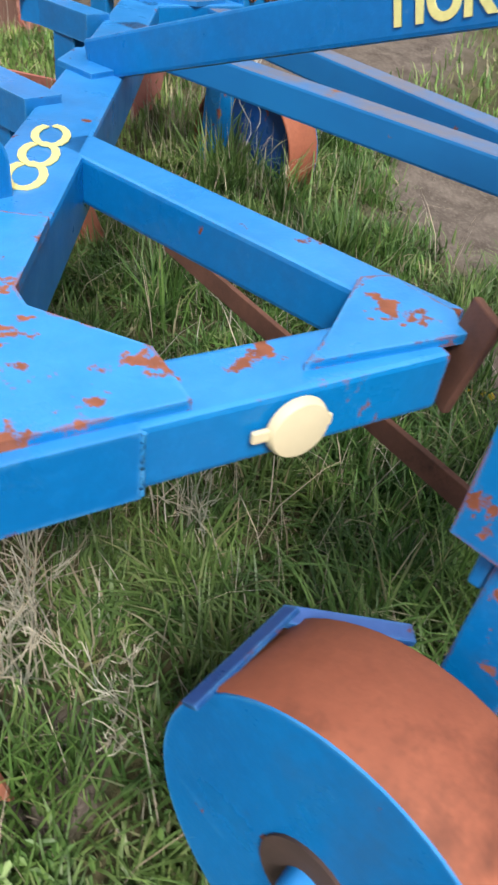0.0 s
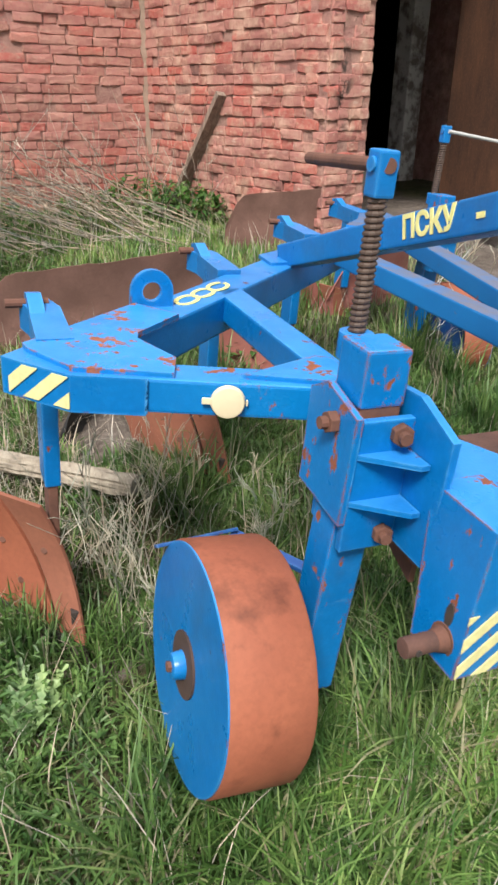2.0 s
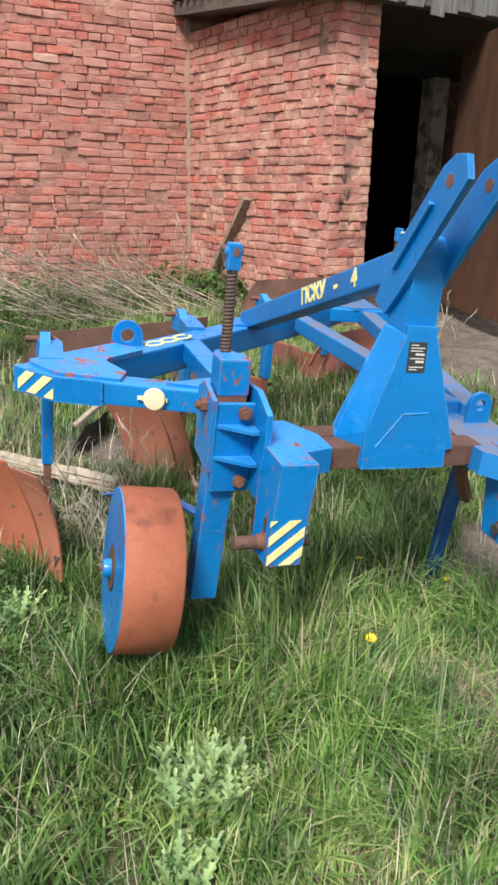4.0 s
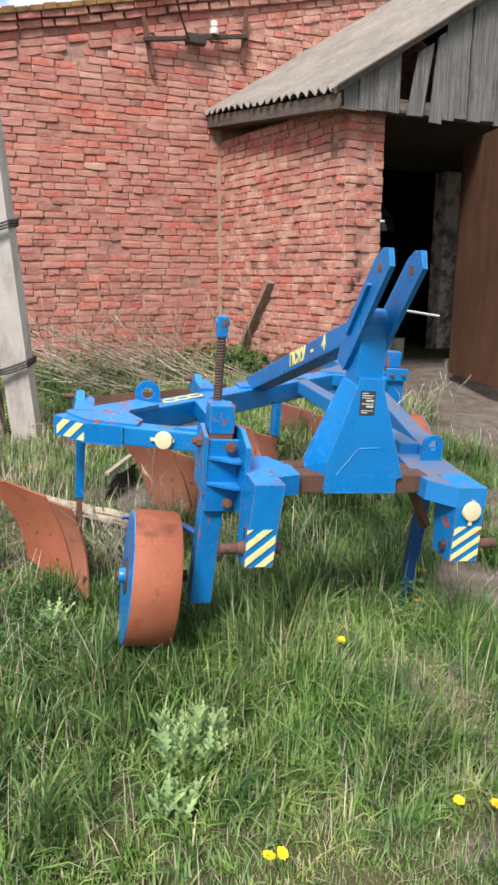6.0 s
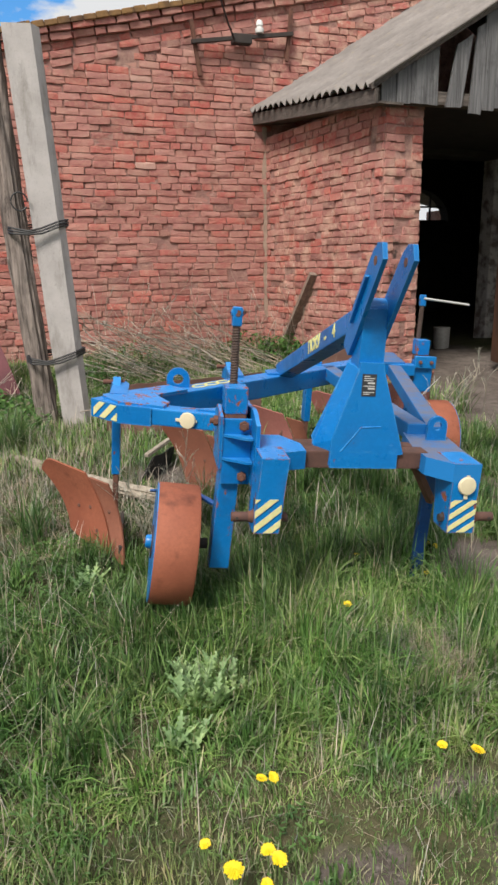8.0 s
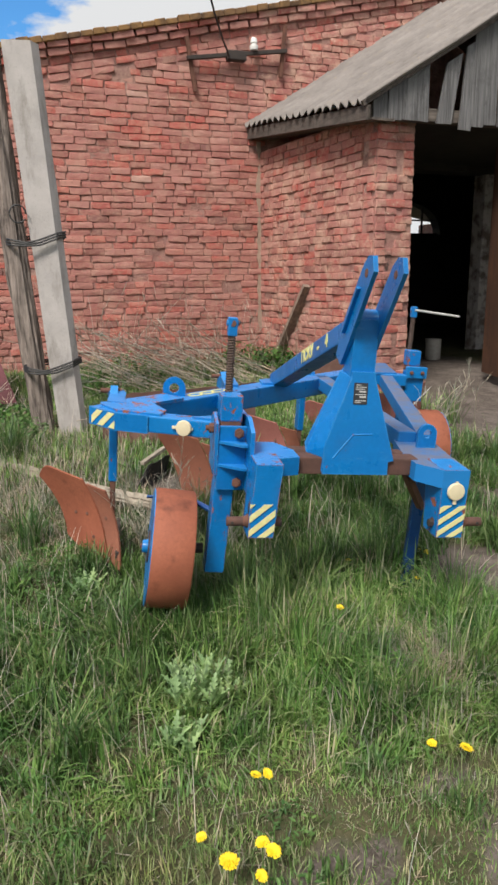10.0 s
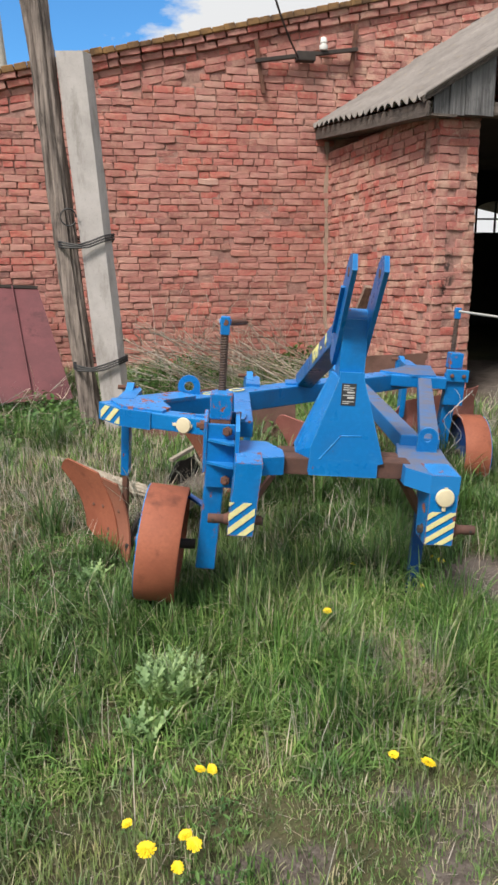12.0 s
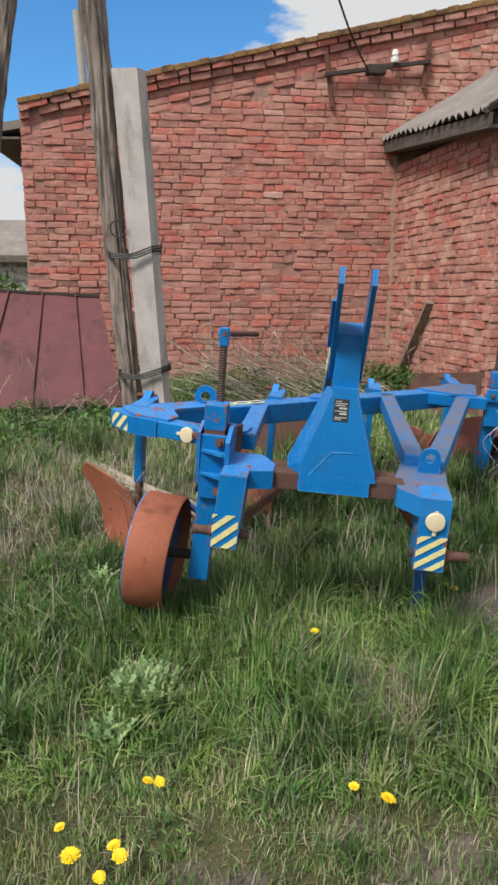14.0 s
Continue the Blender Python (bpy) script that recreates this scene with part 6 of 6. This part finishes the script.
# single dry plants
for (cx, cy), count, high in (((-2.50, -5.06), 9, 0.62), ((-2.46, -5.24), 4, 0.42), ((-2.22, -4.78), 5, 0.50), ((-2.05, -5.10), 5, 0.42)):
    roots = [(cx + rr.uniform(-0.05, 0.05), cy + rr.uniform(-0.05, 0.05)) for _ in range(count)]
    dry_plant("dry_weed", roots, [high * rr.uniform(0.55, 1.1) for _ in roots], (0, 0, 1), 0.42, "pale dry branching weed in the grass", 0.0024, 7, DRY_STEM, "dry weeds round the plough")
for (cx, cy), count, high in (((0.05, -3.75), 7, 0.60), ((0.28, -3.70), 4, 0.70)):
    roots = [(cx + rr.uniform(-0.12, 0.12), cy + rr.uniform(-0.12, 0.12)) for _ in range(count)]
    dry_plant("dry_weed", roots, [high * rr.uniform(0.5, 1.1) for _ in roots], (0.25, 0, 1), 0.35, "tall pale dry weed beside the trodden yard", 0.0030, 3, DRY_STEM, "dry weeds by the porch")
roots = [(-1.66, -6.46), (-1.665, -6.45)]
dry_plant("dead_stem", roots, [0.17, 0.15], (0, 0.1, 1), 0.8, "dead forked flower stem with pale heads", 0.0035, 2)


def leafy(name, cx, cy, radius, high, count, mat, label, leaf=0.05, seed=1):
    """A low clump of broad leaves on short stems."""
    q = random.Random(seed)
    bm = bmesh.new()
    for _ in range(count):
        a, d = q.uniform(0, 2 * math.pi), radius * math.sqrt(q.random())
        x, y = cx + d * math.cos(a), cy + d * math.sin(a)
        z = float(lie(x, y)) + high * q.uniform(0.1, 1.0) * (1 - 0.5 * (d / radius) ** 2)
        m = Matrix.Translation((x, y, z)) @ Matrix.Rotation(q.uniform(0, 6.28), 4, "Z") @ Matrix.Rotation(q.uniform(-0.9, 0.5), 4, "X")
        s = leaf * q.uniform(0.6, 1.3)
        w = s if leaf > 0.03 else s * q.uniform(0.35, 0.85)
        pts = [(0, 0, 0), (0.28 * w, 0.35 * s, 0.04 * s), (0.22 * w, 0.75 * s, 0.0), (0, 1.05 * s, -0.12 * s), (-0.22 * w, 0.75 * s, 0.0), (-0.28 * w, 0.35 * s, 0.04 * s), (0, 0.5 * s, -0.05 * s)]
        v = [bm.verts.new(m @ Vector(p)) for p in pts]
        for tri in ((0, 1, 6), (1, 2, 6), (2, 3, 6), (3, 4, 6), (4, 5, 6), (5, 0, 6)):
            bm.faces.new([v[k] for k in tri])
    ob = bpy.data.meshes.new(name)
    bm.to_mesh(ob)
    bm.free()
    ob.materials.append(mat)
    return tagged(new(name, ob), label, "weed", "weed clumps", "stuff")


for k, (cx, cy, radius, high, count, size) in enumerate(((-0.20, -1.05, 0.34, 0.36, 700, 0.07), (-0.45, -0.60, 0.30, 0.38, 420, 0.06), (-0.95, -0.80, 0.40, 0.26, 420, 0.05), (-1.95, -0.95, 0.60, 0.30, 820, 0.055), (-2.45, -1.5, 0.40, 0.22, 420, 0.05), (-3.25, -3.05, 0.42, 0.24, 520, 0.05), (-3.75, -3.2, 0.40, 0.22, 420, 0.05),
                                                        (-3.30, -2.55, 0.25, 0.30, 420, 0.05), (-3.75, -2.62, 0.3, 0.26, 420, 0.05), (-3.02, -2.72, 0.2, 0.24, 300, 0.045), (-4.3, -2.7, 0.35, 0.26, 420, 0.05), (-2.05, -2.2, 0.40, 0.18, 380, 0.045), (-2.58, -5.50, 0.20, 0.10, 160, 0.026), (-2.95, -5.35, 0.30, 0.12, 360, 0.027), (-1.30, -3.6, 0.4, 0.22, 380, 0.045), (-2.45, -6.78, 0.09, 0.07, 70, 0.022), (-2.52, -7.02, 0.12, 0.05, 80, 0.024), (-2.92, -5.12, 0.24, 0.17, 620, 0.026), (-3.12, -5.45, 0.22, 0.10, 200, 0.027), (-2.80, -5.62, 0.20, 0.09, 150, 0.026), (-2.40, -5.90, 0.16, 0.12, 260, 0.022))):
    leafy("weed_clump", cx, cy, radius, high, count, WEED, "low clump of green leafy weeds", size, k + 3)


q = random.Random(44)
for k in range(46):
    cx, cy = q.uniform(-4.2, -0.9), q.uniform(-6.9, -4.0)
    if float(worn(cx, cy)) < 0.3:
        leafy("weed_clump", cx, cy, q.uniform(0.08, 0.20), q.uniform(0.06, 0.13), 130, WEED, "low clump of green leafy weeds", q.uniform(0.016, 0.026), 100 + k)


def spiny_leaf(bm, m, length, q):
    """A narrow leaf with jagged, wavy lobes along m's y axis."""
    lobes = 5
    mids, lefts, rights = [], [], []
    for k in range(lobes * 2 + 1):
        f = k / (lobes * 2)
        w = length * (0.20 if k % 2 else 0.055) * math.sin(math.pi * min(1, 0.14 + 0.88 * f)) + 0.001
        z = length * (0.35 * f - 0.30 * f * f)
        up = 0.05 * (k % 2) * length
        mids.append(bm.verts.new(m @ Vector((0, length * f, z))))
        lefts.append(bm.verts.new(m @ Vector((-w, length * f + 0.06 * length * (k % 2), z + w * 0.35 + up * q.uniform(-1, 1)))))
        rights.append(bm.verts.new(m @ Vector((w, length * f + 0.06 * length * (k % 2), z + w * 0.35 + up * q.uniform(-1, 1)))))
    for k in range(lobes * 2):
        bm.faces.new((mids[k], mids[k + 1], lefts[k + 1], lefts[k]))
        bm.faces.new((mids[k + 1], mids[k], rights[k], rights[k + 1]))


def thistle(cx, cy, radius, high, count, seed):
    """A clump of upright stems, each set with small jagged pale leaves."""
    q = random.Random(seed)
    plant = base("thistle", (cx, cy, float(lie(cx, cy)) - 0.01), "pale green thistle with small jagged leaves", "thistle", "thistles")
    for i in range(count):
        a, d = 2.4 * i + q.uniform(-0.3, 0.3), radius * math.sqrt((i + 0.5) / count)
        foot = Vector((d * math.cos(a) * 0.6, d * math.sin(a) * 0.6, 0))
        tall = high * q.uniform(0.6, 1.05) * (1.05 - 0.45 * d / radius)
        tip = Vector((d * math.cos(a) * 1.05, d * math.sin(a) * 1.05, tall))
        bm = strip([foot, foot.lerp(tip, 0.5) + Vector((0, 0, 0.01)), tip], 0.0030, 5, thin=0.5)
        n = 5 + int(tall * 20)
        for k in range(n):
            f = 0.12 + 0.88 * k / n
            p = foot.lerp(tip, f)
            steep = 0.45 + 0.75 * f
            m = Matrix.Translation(p) @ Matrix.Rotation(2.4 * k + q.uniform(-0.3, 0.3), 4, "Z") @ Matrix.Rotation(steep, 4, "X")
            spiny_leaf(bm, m, q.uniform(0.075, 0.135) * (1.1 - 0.5 * f), q)
        data = bpy.data.meshes.new("stem")
        bm.to_mesh(data)
        bm.free()
        data.materials.append(THISTLE)
        stem = new("stem", data)
        stem.parent = plant
        tagged(stem, kind="stuff")
    return plant


thistle(-2.555, -6.185, 0.125, 0.250, 15, 4)
thistle(-2.46, -6.20, 0.075, 0.175, 9, 9)
thistle(-2.64, -6.34, 0.07, 0.075, 5, 31)
thistle(-2.83, -5.28, 0.08, 0.08, 8, 6)
thistle(-1.30, -6.55, 0.10, 0.05, 8, 15)
thistle(-1.02, -6.85, 0.10, 0.05, 8, 18)


def dandelion(place, height, size, seed):
    q = random.Random(seed)
    flower = base("dandelion", place, "yellow dandelion in full bloom on a thin stem", "dandelion", "dandelions in the turf")
    tilt = Matrix.Translation((0, 0, height)) @ Matrix.Rotation(q.uniform(-0.15, 0.6), 4, "X") @ Matrix.Rotation(q.uniform(-0.3, 0.3), 4, "Y")
    size *= 0.86
    part("stem", strip([(0.01, 0.02, 0), (0.004, 0.008, height * 0.5), (0, 0, height)], 0.0022, 6), STEM, flower)
    bm = bmesh.new()
    for ring, (count, r, z, rise) in enumerate(((20, 1.0, 0.0, 0.10), (17, 0.85, 0.12, 0.25), (13, 0.62, 0.22, 0.40), (9, 0.38, 0.30, 0.5))):
        for i in range(count):
            a = 2 * math.pi * (i + 0.5 * ring) / count + q.uniform(-0.08, 0.08)
            length = size * r * q.uniform(0.88, 1.1)
            c, s = math.cos(a), math.sin(a)
            w = size * 0.13
            z0 = size * z
            z1 = size * (z + rise * r * 0.6)
            pts = [(-s * w * 0.5, c * w * 0.5, z0), (s * w * 0.5, -c * w * 0.5, z0), (c * length + s * w, s * length - c * w, z1), (c * length * 1.06, s * length * 1.06, z1 - 0.001), (c * length - s * w, s * length + c * w, z1)]
            bm.faces.new([bm.verts.new(tilt @ Vector(p)) for p in pts])
    data = bpy.data.meshes.new("flower_head")
    bm.to_mesh(data)
    bm.free()
    data.materials.append(PETAL)
    head = new("flower_head", data)
    head.parent = flower
    part("bud_base", rod(tilt @ Vector((0, 0, -0.010)), tilt @ Vector((0, 0, 0.004)), 0.005, 0.009, 10), STEM, flower)


for k, (x, y, top, size) in enumerate(((-2.505, -6.665, 0.115, 0.020), (-2.470, -6.672, 0.115, 0.019), (-2.684, -6.960, 0.130, 0.030), (-2.578, -6.915, 0.115, 0.022), (-2.560, -6.948, 0.112, 0.024), (-2.608, -6.990, 0.088, 0.019), (-2.730, -6.860, 0.132, 0.018),
                                       (-1.773, -6.700, 0.045, 0.026), (-1.866, -6.640, 0.045, 0.019), (-1.887, -5.986, 0.24, 0.020), (-1.126, -5.465, 0.155, 0.024), (-1.15, -5.42, 0.17, 0.018), (-1.36, -5.75, 0.19, 0.016), (-1.62, -5.55, 0.24, 0.016))):
    z = float(lie(x, y)) - 0.01
    dandelion((x, y, z), max(0.03, top - z), size, k + 1)


def bush(name, cx, cy, z0, radius, high, count, label, seed):
    """A far shrub: thin limbs and many small leaf clumps."""
    q = random.Random(seed)
    shrub = base(name, (cx, cy, z0), label, "shrub")
    limbs = bmesh.new()
    for _ in range(14):
        a = q.uniform(0, 6.28)
        e = Vector((math.cos(a) * radius * q.uniform(0.3, 0.9), math.sin(a) * radius * q.uniform(0.3, 0.9), high * q.uniform(0.6, 1.0)))
        strip([Vector((0, 0, 0)), e * 0.5 + Vector((0, 0, 0.15)), e], 0.02, 5, limbs, 0.3)
    part("limbs", limbs, WOOD_POST, shrub)
    bm = bmesh.new()
    for _ in range(count):
        a, d = q.uniform(0, 6.28), radius * math.sqrt(q.random())
        p = Vector((d * math.cos(a), d * math.sin(a), high * q.uniform(0.15, 1.05) * (1 - 0.4 * (d / radius) ** 2)))
        m = Matrix.Translation(p) @ Euler((q.uniform(0, 6), q.uniform(0, 6), q.uniform(0, 6))).to_matrix().to_4x4()
        s = q.uniform(0.04, 0.09)
        bm.faces.new([bm.verts.new(m @ Vector(v)) for v in ((0, -s, 0), (s * 0.5, 0, 0.01), (0, s, 0), (-s * 0.5, 0, 0.01))])
    data = bpy.data.meshes.new("leaves")
    bm.to_mesh(data)
    bm.free()
    data.materials.append(WEED)
    crown = new("leaves", data)
    crown.parent = shrub


bush("shrub", -5.6, 3.2, 0.35, 0.7, 1.5, 1500, "green shrub behind the barn's corner", 21)
bush("shrub", -8.2, 9.0, 0.3, 1.6, 2.0, 2200, "green shrub before the far shed", 22)


# ---- bricks ----
COURSE, JOINT = 0.0735, 0.0065
brick_rng = random.Random(17)


def brick_mesh(length, seed):
    """A worn brick, 68 mm high, with broken arrises and a face slightly out of true. Its face looks along -y."""
    q = random.Random(seed)
    h, depth = 0.0685, 0.05
    w = length / 2
    outline = [(-w, -h / 2), (-w / 3, -h / 2), (w / 3, -h / 2), (w, -h / 2), (w, 0), (w, h / 2), (w / 3, h / 2), (-w / 3, h / 2), (-w, h / 2), (-w, 0)]
    bm = bmesh.new()
    back, rim, face = [], [], []
    for x, z in outline:
        corner = abs(x) > w * 0.9 and abs(z) > 0.01
        x, z = x + q.uniform(-1, 1) * 0.006, z + q.uniform(-1, 1) * 0.0048
        cut = q.uniform(0.0015, 0.0055) * (1.6 if corner else 1.0)
        inner = (x - math.copysign(cut, x) * (abs(x) > w * 0.9), z - math.copysign(cut * 0.8, z) * (abs(z) > 0.01))
        back.append(bm.verts.new((x, depth, z)))
        rim.append(bm.verts.new((x, q.uniform(-0.009, -0.002), z)))
        face.append(bm.verts.new((inner[0], -0.0125 + q.uniform(-1, 1) * 0.003, inner[1])))
    hub = bm.verts.new((q.uniform(-0.2, 0.2) * w, -0.0145 + q.uniform(-0.003, 0.003), q.uniform(-0.01, 0.01)))
    for i in range(len(outline)):
        bm.faces.new((back[i - 1], back[i], rim[i], rim[i - 1]))
        bm.faces.new((rim[i - 1], rim[i], face[i], face[i - 1]))
        bm.faces.new((face[i - 1], face[i], hub))
    bmesh.ops.recalc_face_normals(bm, faces=bm.faces[:])
    data = bpy.data.meshes.new("brick")
    bm.to_mesh(data)
    bm.free()
    data.materials.append(BRICK)
    return data


STRETCHERS = [brick_mesh(0.226, k) for k in range(20)]
HEADERS = [brick_mesh(0.111, 40 + k) for k in range(14)]


def lay(u0, u1, z0, z1, allowed, slope=0.0, course=COURSE, headers=0.10):
    """Places for the bricks of a wall: along, height, is it a header."""
    found = []
    z, k = z0, 0
    while z < z1:
        u = u0 + brick_rng.uniform(-0.02, 0.02) - (0.13 if k % 2 else 0.0)
        while u < u1:
            header = brick_rng.random() < (0.60 if k % 6 == 4 else headers)
            length = (0.111 if header else 0.226)
            mid_u = u + length / 2
            lo, hi = mid_u - length / 2, mid_u + length / 2
            if lo >= u0 - 0.004 and hi <= u1 + 0.01:
                if allowed(lo, z + slope * (mid_u - u0)) and allowed(hi, z + slope * (mid_u - u0) + 0.07):
                    if brick_rng.random() < 0.006:
                        u += length + JOINT
                        continue
                    found.append((mid_u, z + course / 2 + slope * (mid_u - u0) + 0.011 * noise.noise(Vector((mid_u * 0.9, z * 1.3, u1))) + brick_rng.uniform(-1, 1) * 0.0045, header))
            elif lo < u0 and hi > u0 + 0.07 and allowed(u0 + 0.02, z):
                found.append((u0 + 0.06, z + course / 2 + brick_rng.uniform(-1, 1) * 0.003, True))
            elif lo < u1 - 0.07 and allowed(u1 - 0.02, z):
                found.append((u1 - 0.06, z + course / 2 + brick_rng.uniform(-1, 1) * 0.003, True))
            u += length + JOINT + brick_rng.uniform(-0.003, 0.012)
        z += course
        k += 1
    return found


def set_bricks(wall, sets, near, limit=300):
    """Bricks of a wall: those nearest to a spot of the plan singly, the rest as one mass."""
    places = []
    for origin, along_u, out, found, proud, slope, squeeze in sets:
        ux = Vector(along_u).normalized()
        n = Vector(out).normalized()
        tilt = math.atan(slope)
        for u, z, header in found:
            rot = Matrix((ux, -n, Vector((0, 0, 1)))).transposed().to_4x4()
            depth = proud + 0.0010 + brick_rng.gauss(0, 0.0050) - (0.010 if brick_rng.random() < 0.05 else 0)
            p = Vector(origin) + ux * u + Vector((0, 0, z)) + n * depth
            m = Matrix.Translation(p) @ rot @ Matrix.Rotation(-tilt + brick_rng.gauss(0, 0.018), 4, "Y") @ Matrix.Rotation(brick_rng.uniform(-0.03, 0.03), 4, "Z")
            if brick_rng.random() < 0.5:
                m = m @ Matrix.Diagonal((-1, 1, -1, 1))
            m = m @ Matrix.Diagonal((brick_rng.uniform(0.95, 1.03), 1, squeeze * brick_rng.uniform(0.90, 1.04), 1))
            data = brick_rng.choice(HEADERS if header else STRETCHERS)
            places.append(((p - Vector(near)).length, m, data))
    places.sort(key=lambda item: item[0])
    inverse = wall.matrix_world.inverted()
    for _, m, data in places[:limit]:
        ob = new("brick", data)
        ob.parent = wall
        ob.matrix_basis = inverse @ m
    verts, faces = [], []
    for _, m, data in places[limit:]:
        start = len(verts)
        verts += [tuple(m @ v.co) for v in data.vertices]
        faces += [tuple(start + i for i in f.vertices) for f in data.polygons]
    if verts:
        mass = bpy.data.meshes.new("brickwork")
        mass.from_pydata(verts, [], faces)
        mass.materials.append(BRICK_MASS)
        ob = new("brickwork", mass)
        ob.parent = wall
        tagged(ob, "weathered red bricks in even courses", kind="stuff")


SLOPE_A = 0.2206
level_top = lambda u: 3.57 - 0.383 + SLOPE_A * u     # u runs from the left corner
gable_level = lay(0.0, 6.6, 0.36, 4.7, lambda u, z: z < level_top(u) - 0.01 and not (u > 4.29 + GATE0 - 0.02 and z < 3.0))
gable_slant = []
for k in range(5):
    row = lay(0.0, 6.9, 3.57 - 0.378 + 0.0755 * k, 3.57 - 0.378 + 0.0755 * k + 0.001, lambda u, z: True, slope=SLOPE_A)
    gable_slant.append(row)
set_bricks(wall_gable, [((A_LEFT, 0.0, 0), (1, 0, 0), (0, -1, 0), gable_level, 0.0, 0.0, 1.0)]
           + [((A_LEFT, 0.0, 0), (1, 0, 0), (0, -1, 0), row, (0.0, 0.0, 0.0, 0.045, 0.075)[k], SLOPE_A, 1.0) for k, row in enumerate(gable_slant)], (-1.4, -1.5, 1.6))
# left return of the gable wall
side_row = lay(0.0, 2.0, 0.36, 3.05, lambda u, z: True)
set_bricks(wall_side, [((A_LEFT, 0.02, 0), (0, 1, 0), (-1, 0, 0), side_row, 0.0, 0.0, 1.0)], (-4.3, 0, 2), 60)
# porch side and pier front
along_b = Vector((P_CORNER.x, P_CORNER.y - 0.02, 0))
out_b = Vector((along_b.y, -along_b.x, 0)).normalized()
out_b = out_b if out_b.x < 0 else -out_b
porch_side = lay(0.0, along_b.length, 0.36, P_TOP - 0.02, lambda u, z: True, headers=0.38)
front_u = Vector((P_EDGE.x - P_CORNER.x, P_EDGE.y - P_CORNER.y, 0))
out_f = Vector((front_u.y, -front_u.x, 0)).normalized()
porch_front = lay(0.0, front_u.length, 0.36, P_TOP - 0.02, lambda u, z: True, headers=0.38)
jamb_u = Vector((0.66 - P_EDGE.x, -1.90 - P_EDGE.y, 0))
out_j = Vector((jamb_u.y, -jamb_u.x, 0)).normalized()
porch_jamb = lay(0.0, jamb_u.length, 0.36, P_TOP - 0.02, lambda u, z: True, headers=0.38)
set_bricks(wall_porch, [((0.0, 0.02, 0), along_b, out_b, porch_side, 0.001, 0.0, 1.0), ((P_CORNER.x, P_CORNER.y, 0), front_u, out_f, porch_front, 0.001, 0.0, 1.0), ((P_EDGE.x, P_EDGE.y, 0), jamb_u, out_j, porch_jamb, 0.0, 0.0, 1.0)], (0.2, -2.4, 1.6))
# lichened coping along the slope
coping = bmesh.new()
for k in range(53):
    u = k * 0.132
    zc = 3.57 + SLOPE_A * (u + 0.065)
    m = Matrix.Translation((A_LEFT + u + 0.065, 0.06, zc + 0.022)) @ Matrix.Rotation(-math.atan(SLOPE_A) + brick_rng.uniform(-0.02, 0.02), 4, "Y")
    add_box(coping, (-0.0655, -0.175 + brick_rng.uniform(-0.012, 0.010), -0.034), (0.0655, 0.30, 0.030 + brick_rng.uniform(-0.010, 0.008)), m)
cop = part("coping", soften(coping, 0.008, 1), LICHEN, wall_gable, "lichen-grown coping bricks")
cop["kind"] = "stuff"

# lime plaster left in the inside corner
left, right = [], []
for k in range(24):
    z = 0.95 + k * 0.095
    left.append((-0.030 - brick_rng.uniform(0.0, 0.035), z))
    right.append((-0.003, z))
part("plaster_streak", prism(right + left[::-1], 0.016, Matrix.Translation((0, -0.004, 0)) @ FRONT, 0), plain("old_lime_plaster", (0.40, 0.30, 0.235), 0.95, 18.0, 0.6), wall_porch, "pale lime plaster left in the corner")
